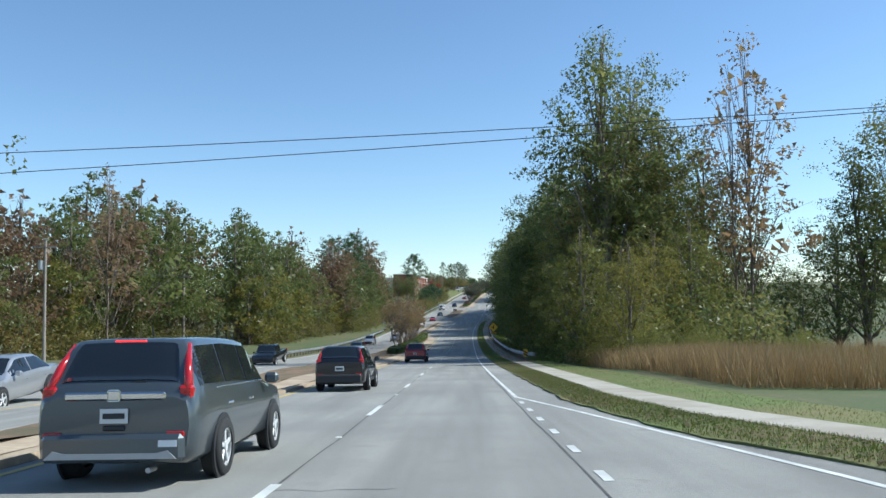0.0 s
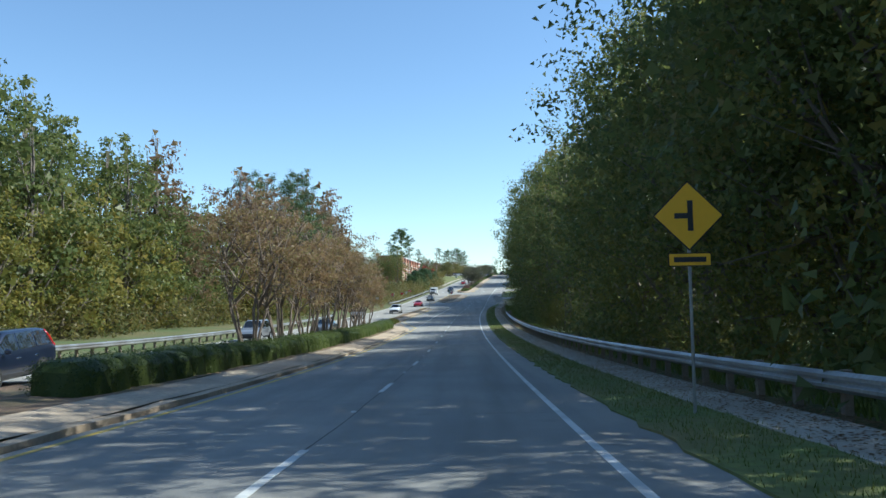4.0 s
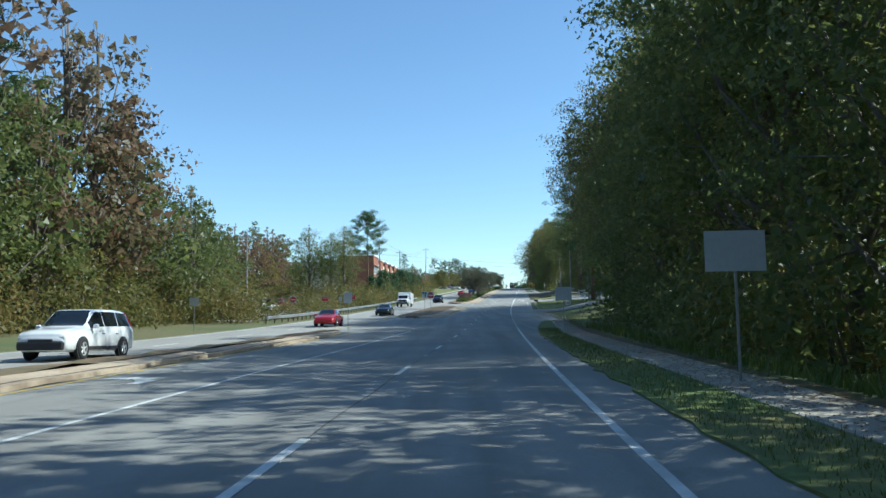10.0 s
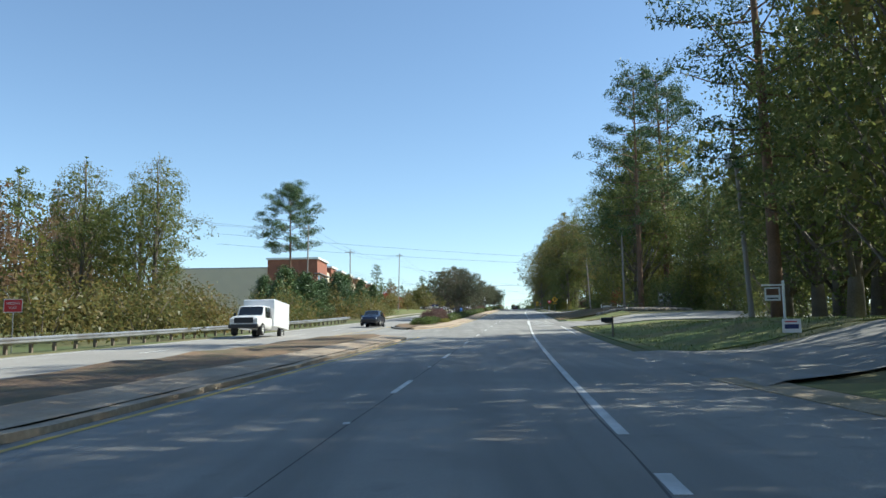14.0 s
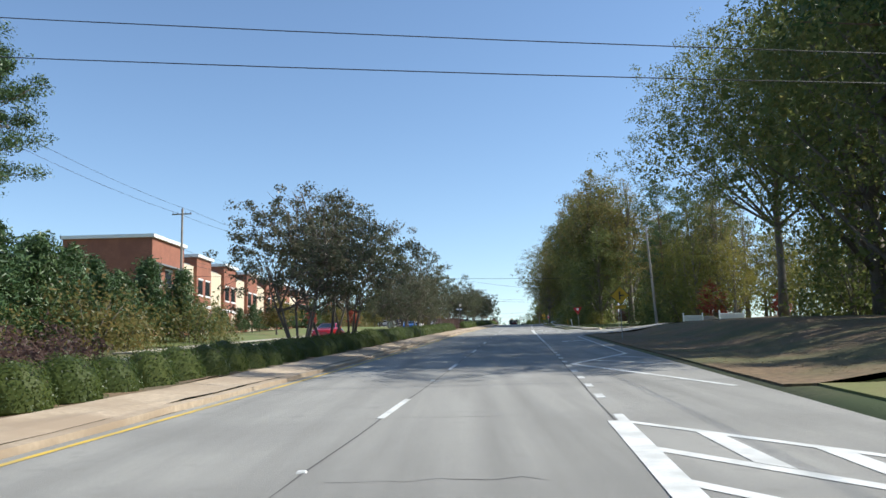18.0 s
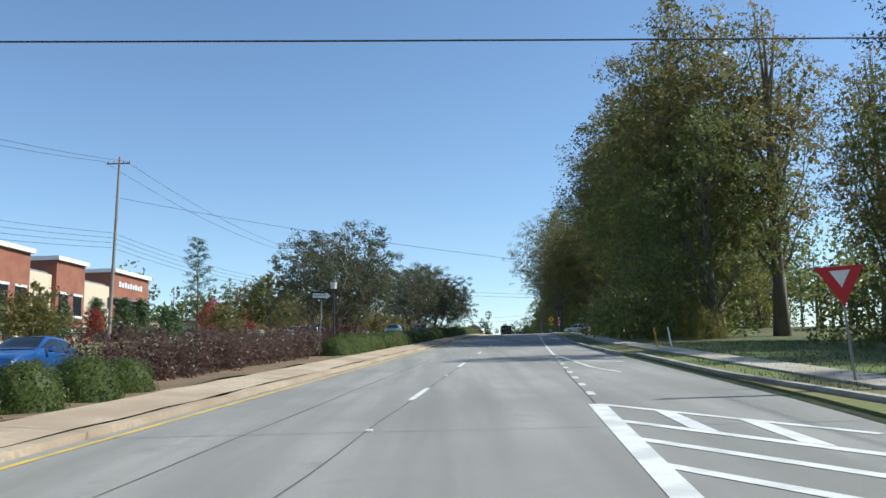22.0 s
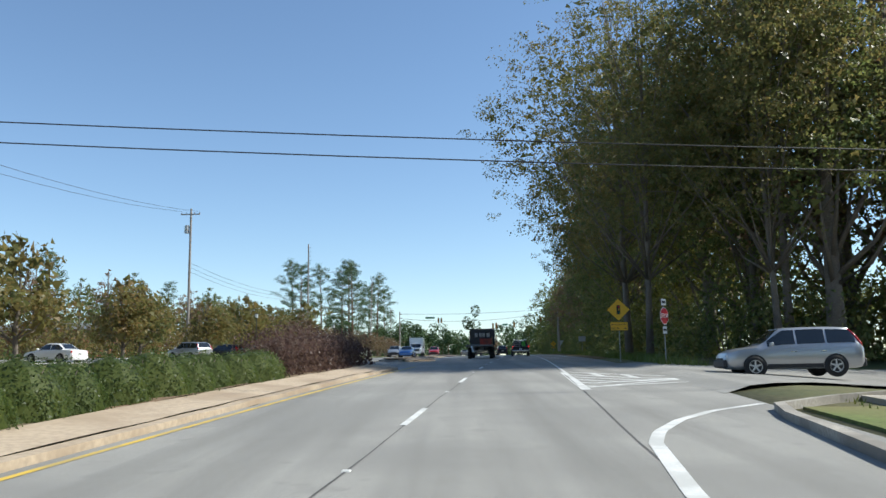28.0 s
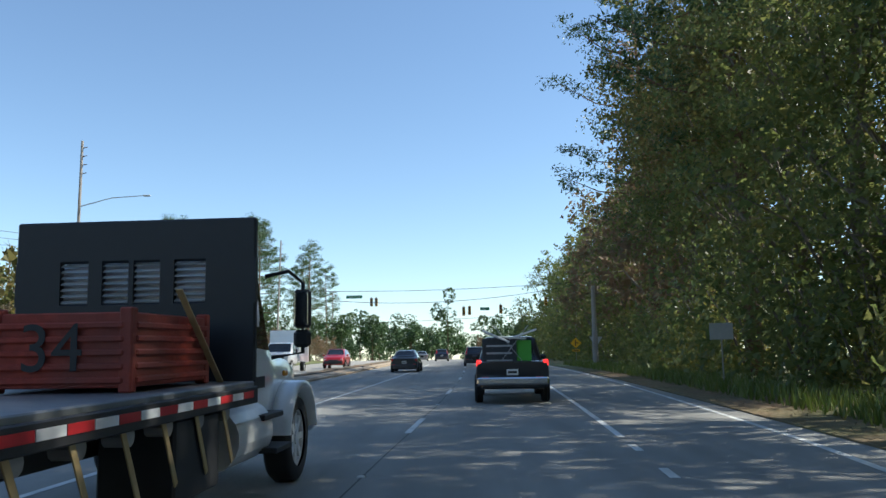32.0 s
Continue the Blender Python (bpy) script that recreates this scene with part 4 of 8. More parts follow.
sow("high_oak", 27.5, 441, 0.97)
for i in range(14):
    sow("bush", rnd.uniform(12.5, 30), rnd.uniform(60, 75), rnd.uniform(0.9, 1.7))
for u, y, s in ((12.9, 58, 1.8), (14, 52, 1.7), (13.2, 66, 2.2), (16.5, 50, 1.6), (18.5, 56, 1.5), (22, 48, 1.0), (14, 60, 2.6), (25, 55, 1.2)):
    sow("thicket", u, y, s / 2.2)
for u, y, s in ((11.5, 62, 0.62), (13.5, 55, 0.5), (17, 63, 0.6), (20.5, 66, 0.7)):
    sow("gold", u, y, s)
for u, y, s in ((-33, 790, 0.8), (-38, 815, 0.82), (-28, 822, 0.8), (-45, 780, 0.75), (-35, 803, 0.85), (-42, 798, 0.8), (-50, 800, 0.85), (-26, 850, 0.75), (-31, 838, 0.75)):
    sow("pine", u, y, s)
sow("rust_thin", 18, 900, 0.36)
sow("bare", 25.5, 70, 1.4)
sow("bare", 27.5, 72, 1.2)
sow("bare", -40, 96, 0.95)
sow("bare", -37, 60, 0.9)
sow("red", -52, 640, 0.9)
sow("red", -44, 600, 0.7)
sow("red", -40, 545, 0.5)
for i in range(9):
    sow("gold", 25 + 3 * (i % 4), 402 + 5 * i, 0.42 + 0.05 * (i % 3))
    sow("bush", 22 + 2.5 * (i % 3), 400 + 5.2 * i, 1.3 + 0.2 * (i % 3))
for u, y, s in ((26, 474, 0.62), (32, 477, 0.7), (38, 480, 0.72), (45, 483, 0.75)):
    sow("gold", u, y, s)
for u, y, s in ((29, 480, 0.6), (36, 487, 0.65), (42, 490, 0.62)):
    sow("turning", u, y, s)
sow("red", 25, 480, 0.75)
sow("red", 31, 473.5, 0.5)
for i in range(22):
    sow("young_pine", -24.5 - 6 * rnd.random(), 392 + 2.7 * i + rnd.random() * 2, rnd.uniform(1.0, 1.55))
for i in range(22):
    sow("bush_thin", -22.5 - 4 * rnd.random(), 285 + 8 * i + 3 * rnd.random(), rnd.uniform(0.8, 1.4))
for i in range(4):
    sow("oak_small", -27 - 2 * rnd.random(), 452 + 32 * i, rnd.uniform(0.8, 1.1))
for i in range(15):
    sow("young_pine", -43.5 - 1.2 * rnd.random(), 500 + 5.2 * i + rnd.random(), rnd.uniform(0.75, 1.05))
for i in range(14):
    sow("oak_small", -30 - 5 * rnd.random(), 575 + 10 * i, rnd.uniform(1.2, 1.9))
# the tops of far woods beyond the crest
for i in range(110):
    y = rnd.uniform(830, 1000)
    far_wood.append((rnd.uniform(-95, 90), y, rnd.uniform(9, 15), rnd.random(), 0.36))

MODELS = {
    "oak": lambda: broadleaf("tall green oak at the edge of the woods", OAK_LEAF, 19, 4.0, 15000, 1, size=0.09, lobes=22),
    "oak_b": lambda: broadleaf("broad dark green tree at the wood edge", OAK_LEAF, 18, 4.3, 15500, 2, size=0.092, low=0.12, lobes=26),
    "turning": lambda: broadleaf("tall tree with leaves turning rusty", AUTUMN_LEAF, 20, 3.9, 13500, 3, size=0.09, thin=0.1, lobes=22),
    "gold": lambda: broadleaf("leafy tree with yellow-green autumn leaves", GOLD_LEAF, 15, 3.4, 13000, 4, size=0.08, low=0.08, lobes=22),
    "oak_thin": lambda: broadleaf("green roadside tree in a thick wood", OAK_LEAF, 18, 4.4, 4200, 5, size=0.165, low=0.1, lobes=20),
    "rust_thin": lambda: broadleaf("brown autumn tree in a thick wood", RUST_LEAF, 18, 4.1, 3900, 6, size=0.16, low=0.12, thin=0.1, lobes=20),
    "gold_thin": lambda: broadleaf("yellowing tree at the wood edge", GOLD_LEAF, 13, 4.0, 4200, 7, size=0.15, low=0.06, lobes=18),
    "red": lambda: broadleaf("small maple with dark red leaves", RED_LEAF, 12, 3.6, 3000, 8, size=0.2, low=0.15),
    "pine": lambda: pine("tall pine with a bare trunk and dark needles", 23, 13000, 10, size=0.15, bare=0.3, radius=4.6),
    "pine_thin": lambda: pine("pine standing back in the woods", 21, 5000, 12, bare=0.3, size=0.22, radius=3.6),
    "pine_lone": lambda: pine("lone tall pine with a tufted crown against the sky", 23, 26000, 13, bare=0.5, radius=5.8, size=0.17, spread=1.45),
    "corner_oak": lambda: broadleaf("very tall tree with a high brown-green crown", AUTUMN_LEAF, 19, 4.1, 15500, 19, size=0.088, low=0.38, lobes=26, trunk=0.5),
    "spreading_oak": lambda: broadleaf("huge tree spreading over the road with browning leaves", AUTUMN_LEAF, 25, 6.6, 25000, 27, size=0.085, low=0.26, lobes=34, trunk=0.45),
    "high_oak": lambda: broadleaf("massive old oak with a high dark crown of wide limbs", OAK_LEAF, 26, 9.0, 66000, 31, size=0.09, low=0.4, lobes=40, trunk=0.8),
    "bare": lambda: broadleaf("thin half-bare tree with pale twigs and few leaves", TWIG_LEAF, 18, 2.6, 1500, 14, bark=PALE_BARK, size=0.12, thin=0.4, lobes=26, trunk=0.3),
    "young_pine": lambda: young_pine("bushy young pine on the roadside", 4.2, 6500, 15),
    "oak_small": lambda: broadleaf("small ornamental tree beside a parking lot", AUTUMN_LEAF, 6, 2.0, 2200, 16, size=0.14, low=0.2),
    "bush": lambda: shrub("tangled green undergrowth at the wood edge", OAK_LEAF, 1.5, 1.5, 2.0, 2000, 17, 0.075, "bush", "bush", 0.4, 1.0),
    "thicket": lambda: shrub("dense tangled thicket of saplings at the field edge", GOLD_LEAF, 3.2, 3.2, 4.6, 9000, 20, 0.085, "thicket", "bush", 0.45, 1.0),
    "bush_thin": lambda: shrub("roadside brush of mixed autumn leaves", AUTUMN_LEAF, 1.7, 1.7, 2.0, 1900, 18, 0.085, "bush", "bush", 0.4, 1.0),
}
def joined(name, model, mats, label):
    """Many far trees of one kind as a single mass, trunks and crowns."""
    ob = tagged(new(name), label, "woods", kind="stuff")
    for child in model.children:
        me = child.data
        nv, nl, npoly = len(me.vertices), len(me.loops), len(me.polygons)
        co = np.empty(nv * 3, np.float32)
        me.vertices.foreach_get("co", co)
        vi, ls = np.empty(nl, np.int32), np.empty(npoly, np.int32)
        me.loops.foreach_get("vertex_index", vi)
        me.polygons.foreach_get("loop_start", ls)
        co = np.c_[co.reshape(-1, 3), np.ones(nv)]
        k = len(mats)
        out = bpy.data.meshes.new(child.name)
        out.vertices.add(nv * k)
        out.vertices.foreach_set("co", np.concatenate([(co @ np.array(m).T)[:, :3] for m in mats]).astype(np.float32).ravel())
        out.loops.add(nl * k)
        out.loops.foreach_set("vertex_index", np.concatenate([vi + i * nv for i in range(k)]))
        out.polygons.add(npoly * k)
        out.polygons.foreach_set("loop_start", np.concatenate([ls + i * nl for i in range(k)]))
        out.update(calc_edges=True)
        out.materials.append(me.materials[0])
        part(child.name.split(".")[0], out, None, ob)


for kind, spots in woods.items():
    model = MODELS[kind]()
    if kind in ("oak_thin", "rust_thin", "pine_thin", "gold_thin") and len(spots) > 14:
        spots = sorted(spots, key=lambda q: abs(q[0]) + 0.02 * q[1])
        near, rest = spots[:14], spots[14:]
        turn = random.Random(len(kind))
        joined("woodland", model, [place(model, u, y, s, turn.uniform(0, 360), tall) for u, y, s, tall in rest], "thick autumn woods standing back from the road")
        spots = near
    plant(model, spots, "woods along the road", len(kind))

# the depth of the woods and the tops beyond the crest, each one mass of far trees
def far_mass(spots, material, label, n, seed, bark):
    rng = np.random.default_rng(seed)
    P, O, S = [], [], []
    bits = []
    for u, y, h, q, size in spots:
        c = on_land(u, y)
        lobes = 9
        centre = rng.normal(size=(lobes, 3)) * np.array([1.7, 1.7, h * 0.2])
        k = rng.integers(lobes, size=n)
        d = rng.normal(size=(n, 3))
        d /= np.linalg.norm(d, axis=1)[:, None]
        r = (0.75 + 0.25 * rng.random(n)) * (0.7 + 0.6 * ((k * 7) % 5) / 5)
        p = centre[k] + d * r[:, None] * np.array([1.9, 1.9, h * 0.16]) + np.array([c.x, c.y, c.z + h * 0.56])
        P.append(p)
        O.append(d)
        S.append(np.full(n, size))
        bits.append(tube([c - Vector((0, 0, 0.3)), c + Vector((0, 0, h * 0.75))], [0.22, 0.06], 4))
    ob = tagged(new("far_woods", leaf_mesh("far_woods", np.concatenate(P), np.concatenate(O), np.concatenate(S), material, rng, lie=1.0)), label, "woods", kind="stuff")
    vs, fs = join(bits)
    part("trunks", mesh_of("trunks", vs, fs, bark), None, ob)


far_mass(back_wood, OAK_LEAF, "thick mixed woods standing back from the road", 320, 77, BARK)
far_mass(far_wood, PINE_LEAF, "dark tops of far pine woods beyond the crest", 1100, 78, PINE_BARK)

# crape myrtles in the median
spots = [(-8.0 + 0.3 * math.sin(y), y, s, t) for y, s, t in ((121, 0.95, 1), (127.5, 1, 1.05), (134, 0.95, 1), (140, 1, 1), (147, 1.05, 1.1), (153, 0.95, 1), (160, 0.9, 1), (167, 0.85, 1))]
plant(broadleaf("many-stemmed crape myrtle, half bare, brown seed heads", TWIG_LEAF, 8.6, 2.9, 6500, 21, bark=PALE_BARK, size=0.065, thin=0.2, low=0.42, lobes=26, stems=7), spots, "trees in the median")
spots = [(-8.0 + 0.3 * math.sin(y), y, s, t) for y, s, t in ((421, 0.98, 1), (427, 1, 1.05), (433, 1.0, 1.05), (448.5, 0.6, 1), (452.5, 0.72, 1), (456.5, 0.75, 1), (461.5, 1.02, 1.05), (466.5, 0.82, 1), (474, 0.55, 1), (508, 0.8, 1), (511.5, 0.95, 1), (513.6, 0.75, 1), (537.5, 0.85, 1), (544, 0.95, 1), (549, 0.95, 1), (554, 0.85, 1), (574, 0.85, 1), (579, 0.75, 1))]
plant(broadleaf("many-stemmed crape myrtle with dark leathery leaves", MYRTLE_LEAF, 8.2, 3.8, 14500, 22, bark=BARK, size=0.068, thin=0.1, low=0.36, lobes=22, stems=5), spots, "trees in the median")
spots = [(-22.5 + rnd.uniform(-0.5, 0.5), y, rnd.uniform(0.7, 0.9), 1) for y in range(668, 810, 6)]
plant(broadleaf("brown crape myrtle in a long roadside row", RUST_LEAF, 6.0, 3.0, 2200, 23, bark=PALE_BARK, size=0.11, thin=0.2, low=0.3, lobes=16, stems=5), spots, "trees in the median")

# hedges and shrubs of the median
def row(model, y0, y1, step, u, group, s=(0.92, 1.08)):
    out = []
    y = y0
    while y < y1:
        out.append((u + rnd.uniform(-0.1, 0.1), y, rnd.uniform(*s), rnd.uniform(0.92, 1.06)))
        y += step * rnd.uniform(0.93, 1.07)
    tagged(model, group=group)
    for i, (a, b, c, d) in enumerate(out):
        m = place(model, a, b, c, rnd.choice((0, 180)) - math.degrees(heading(b)), d, False, 0.16)
        if i == 0:
            model.matrix_basis = m
        else:
            copy_thing(model, m)


clip = lambda seed, w=0.85, flat=0.6, label="clipped green boxwood bush in a dense hedge": shrub(label, BOX_LEAF, w, w, 0.95, 2600, seed, 0.032, "hedge_bush", "hedge", 0.07, flat, True)
row(clip(31), 102, 173, 1.15, -6.7, "boxwood hedge")
row(clip(33, 0.74, 1.0, "round clipped boxwood bush in a row"), 397, 484, 1.72, -6.35, "boxwood hedge", (0.9, 1.08))
row(clip(34, 0.85, 1.0, "round clipped boxwood bush in a row"), 503, 566, 1.9, -6.4, "boxwood hedge", (0.95, 1.15))
row(clip(46, 0.8, 1.0, "round clipped boxwood bush in a back row"), 504, 564, 2.6, -7.8, "boxwood hedge", (0.8, 1.0))
row(shrub("low spreading evergreen bush in the median", BOX_LEAF, 1.1, 1.0, 0.75, 2400, 35, 0.06, "hedge_bush", "hedge", 0.2, 0.7), 376, 386, 1.5, -7.2, "low hedge")
row(clip(36, 0.8, 1.0, "round clipped boxwood bush in a row"), 571, 606, 1.62, -6.4, "boxwood hedge", (0.95, 1.1))
row(shrub("purple-leaved shrub in a loose row", PURPLE_LEAF, 1.1, 1.1, 1.35, 2400, 37, 0.07, "purple_shrub", "shrub", 0.3, 0.9), 387, 401, 1.7, -7.6, "purple shrubs")
row(shrub("purple-leaved shrub in a loose row", PURPLE_LEAF, 1.1, 1.1, 1.5, 2400, 38, 0.07, "purple_shrub", "shrub", 0.3, 0.9), 485, 516, 1.7, -8.0, "purple shrubs")
row(shrub("purple-leaved shrub in a loose row", PURPLE_LEAF, 1.1, 1.1, 1.5, 2400, 39, 0.07, "purple_shrub", "shrub", 0.3, 0.9), 607, 622, 1.5, -6.9, "purple shrubs")
row(shrub("tuft of yellow-green border grass", GOLD_LEAF, 0.9, 0.9, 0.45, 700, 40, 0.09, "grass_clump", "grass", 0.2, 0.8), 174, 193, 1.3, -7.8, "border grass")
row(shrub("tuft of yellow-green border grass", GOLD_LEAF, 0.7, 0.7, 0.4, 1100, 41, 0.07, "grass_clump", "grass", 0.2, 0.8), 385, 392, 1.2, -6.2, "border grass")


# grass blades
def blades(name, label, material, n, where, h, w, seed):
    rng = random.Random(seed)
    vs, fs = [], []
    for i in range(n):
        u, y = where(rng)
        p = on_land(u, y, 0.03)
        hh = h * rng.uniform(0.5, 1.2)
        t = rng.uniform(0, 6.283)
        a = Vector((math.cos(t), math.sin(t), 0)) * w * rng.uniform(0.6, 1.3)
        lean = Vector((rng.uniform(-1, 1), rng.uniform(-1, 1), 0)) * hh * 0.45
        k = len(vs)
        vs += [p - a, p + a, p + lean + Vector((0, 0, hh))]
        fs.append((k, k + 1, k + 2))
    tagged(new(name, mesh_of(name, vs, fs, material)), label, "grass", kind="stuff")


def verge_spot(r):
    y = r.uniform(0, 262) if r.random() < 0.75 else r.uniform(4, 45)
    a, b = pave_edge(y) - 0.05, walk_edge(y)
    return a + (b - a) * r.random() ** 0.8 + 0.08, y


blades("verge_grass", "short uneven green grass on the verge", GREEN_GRASS, 80000, verge_spot, 0.075, 0.008, 1)
blades("field_grass", "tall dry brown grass in a field", DRY_GRASS, 42000, lambda r: (r.choice((r.uniform(11.0, 16), r.uniform(14, 45))), r.uniform(26, 72)), 1.25, 0.016, 2)
blades("lawn_grass", "uneven grass of the lawns", GREEN_GRASS, 22000, lambda r: (r.uniform(8, 18), r.choice((r.uniform(264, 301), r.uniform(323, 366), r.uniform(476, 515), r.uniform(552, 596)))), 0.1, 0.018, 3)
blades("wood_edge_weeds", "weeds and saplings under the trees", GREEN_GRASS, 16000, lambda r: (r.uniform(8.2, 10.5), r.choice((r.uniform(70, 262), r.uniform(616, 720)))), 0.45, 0.03, 4)


# fallen leaves on the sidewalk, the verge and the road's edge
def litter(n, seed, where):
    rng = random.Random(seed)
    vs, fs = [], []
    for i in range(n):
        u, y, dz = where(rng)
        p = on_land(u, y, dz)
        t, r = rng.uniform(0, 6.283), rng.uniform(0.02, 0.05)
        k = len(vs)
        for q in range(3):
            vs.append(p + Vector((r * math.cos(t + 2.1 * q), r * math.sin(t + 2.1 * q), rng.uniform(0.0, 0.02))))
        fs.append((k, k + 1, k + 2))
    tagged(new("fallen_leaves", mesh_of("fallen_leaves", vs, fs, RUST_LEAF)), "scattered brown fallen leaves on the ground", "leaves", kind="stuff")


litter(50000, 8, lambda r: ((lambda y: (walk_edge(y) + 1.9 * r.random() ** 0.7, y, 0.058))(r.uniform(66, 284))))
litter(9000, 9, lambda r: (6.9 + 2.6 * r.random(), r.uniform(640, 705), 0.06))
litter(9000, 10, lambda r: (7.5 + 9 * r.random(), r.uniform(402, 446), 0.07))
litter(9000, 12, lambda r: ((lambda y: (pave_edge(y) + (walk_edge(y) - pave_edge(y)) * r.random(), y, 0.06))(r.uniform(6, 66))))
blades("lawn_grass", "mown grass behind the sidewalk", GREEN_GRASS, 16000, lambda r: ((lambda y: (walk_edge(y) + 1.4 + 2.2 * r.random(), y))(r.uniform(8, 70))), 0.06, 0.009, 13)

# ---- roadside furniture ----
STEEL = mat("galvanised_steel", (0.42, 0.43, 0.43), 0.45, 0.75, var=0.18, scale=(0.6, 9.0), bump=0.08, other=(0.3, 0.29, 0.28))
POST_WOOD = mat("weathered_post_wood", (0.2, 0.16, 0.12), 0.9, var=0.25, scale=(1.5, 18.0), bump=0.4)
POLE_WOOD = mat("grey_pole_wood", (0.27, 0.24, 0.21), 0.9, var=0.2, scale=(0.8, 14.0), bump=0.4, bump_scale=22.0)
SIGN_POST = mat("sign_post_steel", (0.3, 0.3, 0.29), 0.5, 0.7, var=0.15)
SIGN_YELLOW = mat("yellow_sign_sheet", (0.75, 0.4, 0.012), 0.45, var=0.05)
SIGN_RED = mat("red_sign_sheet", (0.5, 0.02, 0.025), 0.45, var=0.06)
SIGN_WHITE = mat("white_sign_sheet", (0.75, 0.75, 0.74), 0.45, var=0.04)
SIGN_BLACK = mat("black_sign_ink", (0.015, 0.015, 0.017), 0.5, var=0.1)
SIGN_GREEN = mat("green_sign_sheet", (0.005, 0.16, 0.075), 0.45, var=0.06)
SIGN_BACK = mat("bare_aluminium_back", (0.45, 0.45, 0.44), 0.5, 0.5, var=0.1)
WIRE = mat("black_cable", (0.02, 0.02, 0.022), 0.6, var=0.1)
GREY_BOX = mat("grey_painted_steel", (0.42, 0.43, 0.43), 0.5, 0.2, var=0.08)
CERAMIC = mat("brown_insulator", (0.12, 0.06, 0.04), 0.3, var=0.1)
BRASS_YELLOW = mat("signal_yellow_paint", (0.45, 0.24, 0.02), 0.5, var=0.1)
LENS_DARK = glass_mat("dark_signal_lens", (0.03, 0.02, 0.015), 0.25)
LENS_RED = lamp_mat("lit_red_lens", (0.9, 0.05, 0.03), 1.5)
BRICK = mat("red_brick", (0.3, 0.12, 0.075), 0.9, var=0.22, scale=(0.7, 9.0), bump=0.3, other=(0.25, 0.1, 0.065))
CREAM = mat("cream_stucco", (0.62, 0.52, 0.38), 0.9, var=0.06, scale=(0.4, 20.0), bump=0.15)
WHITE_TRIM = mat("white_trim", (0.78, 0.77, 0.74), 0.6, var=0.05)
DARK_GLASS = glass_mat("dark_window_glass", (0.02, 0.026, 0.035), 0.05)
ROOF_GREY = mat("grey_metal_roof", (0.2, 0.21, 0.22), 0.6, 0.2, var=0.12)
STONE = mat("field_stone", (0.3, 0.25, 0.2), 0.9, var=0.25, scale=(1.0, 8.0), bump=0.5, rand=0.3)
WOODBROWN = mat("brown_board", (0.16, 0.08, 0.05), 0.8, var=0.2, scale=(1.0, 12.0), bump=0.2)
PALE_BOARD = mat("weathered_pale_board", (0.5, 0.49, 0.45), 0.8, var=0.12, scale=(0.8, 10.0))

# crash barriers: a folded rail on posts with blocks
RAIL_SECTION = [(0.0, 0.0), (0.035, 0.03), (0.075, 0.06), (0.075, 0.11), (0.02, 0.15), (0.02, 0.17), (0.075, 0.21), (0.075, 0.26), (0.035, 0.29), (0.0, 0.32)]


def guardrail(y0, y1, u, side, label, land=True, bend_a=0.0, bend_b=0.0):
    """Side: +1 when the traffic passes on its left. The rail bends away at its ends."""
    f = lambda y: u(y) if callable(u) else u
    off = lambda y: f(y) + side * (bend_a * max(0, 1 - (y - y0) / 8) ** 2 + bend_b * max(0, 1 - (y1 - y) / 8) ** 2)
    at = lambda y: on_land(off(y), y) if land else W(off(y), y)
    ob = thing("guardrail", label, "guardrail", "guardrails", m=Matrix.Translation(at(y0)))
    o = at(y0)
    a = y0
    k = 0
    while a < y1 - 0.5:
        b = min(a + 3.81, y1)
        vs, fs = [], []
        sect = RAIL_SECTION
        n = len(sect)
        for y in (a - 0.03, 0.5 * (a + b), b + 0.03):
            p = at(y) - o
            for x, z in sect:
                vs.append(p + Vector((-side * (x + 0.003 * (k % 2)), 0, 0.42 + z)))
            for x, z in sect:
                vs.append(p + Vector((-side * (x + 0.003 * (k % 2) - 0.006), 0, 0.42 + z)))
        for j in range(2):
            for i in range(n - 1):
                q, r = j * 2 * n + i, (j + 1) * 2 * n + i
                fs += [(q, q + 1, r + 1, r), (q + n, r + n, r + n + 1, q + n + 1)]
            for i in (0, n - 1):
                q, r = j * 2 * n + i, (j + 1) * 2 * n + i
                fs.append((q, r, r + n, q + n))
        part("rail", mesh_of("rail", vs, fs, STEEL), None, ob)
        a = b
        k += 1
    post = None
    y = y0 + 0.3
    while y < y1:
        if post is None:
            bm = box(0.15, 0.15, 1.25, (side * 0.28, 0, 0.12), 0.01)
            box(0.2, 0.15, 0.34, (side * 0.11, 0, 0.56), 0.008, bm=bm)
            post = part("post", bm, POST_WOOD, ob)
            post.matrix_basis = Matrix.Translation(at(y) - o)
        else:
            q = new("post", post.data)
            q.parent = ob
            q.matrix_basis = Matrix.Translation(at(y) - o)
        y += 1.905
    bm = bmesh.new()
    for yy in (y0, y1):
        rod(0.17, 0.32, tuple(at(yy) - o + Vector((0, 0, 0.58))), 10, bm=bm)
    part("end_shoe", bm, STEEL, ob)
    return ob


guardrail(72, 218, lambda y: 7.75, 1, "long galvanised crash barrier on wooden posts below the woods", bend_a=0.6, bend_b=0.8)
guardrail(62, 216, lambda y: -19.2, -1, "galvanised crash barrier along the opposite lanes", bend_b=0.8)
guardrail(286, 402, lambda y: -19.4, -1, "galvanised crash barrier along the opposite lanes", bend_b=0.5, bend_a=0.8)


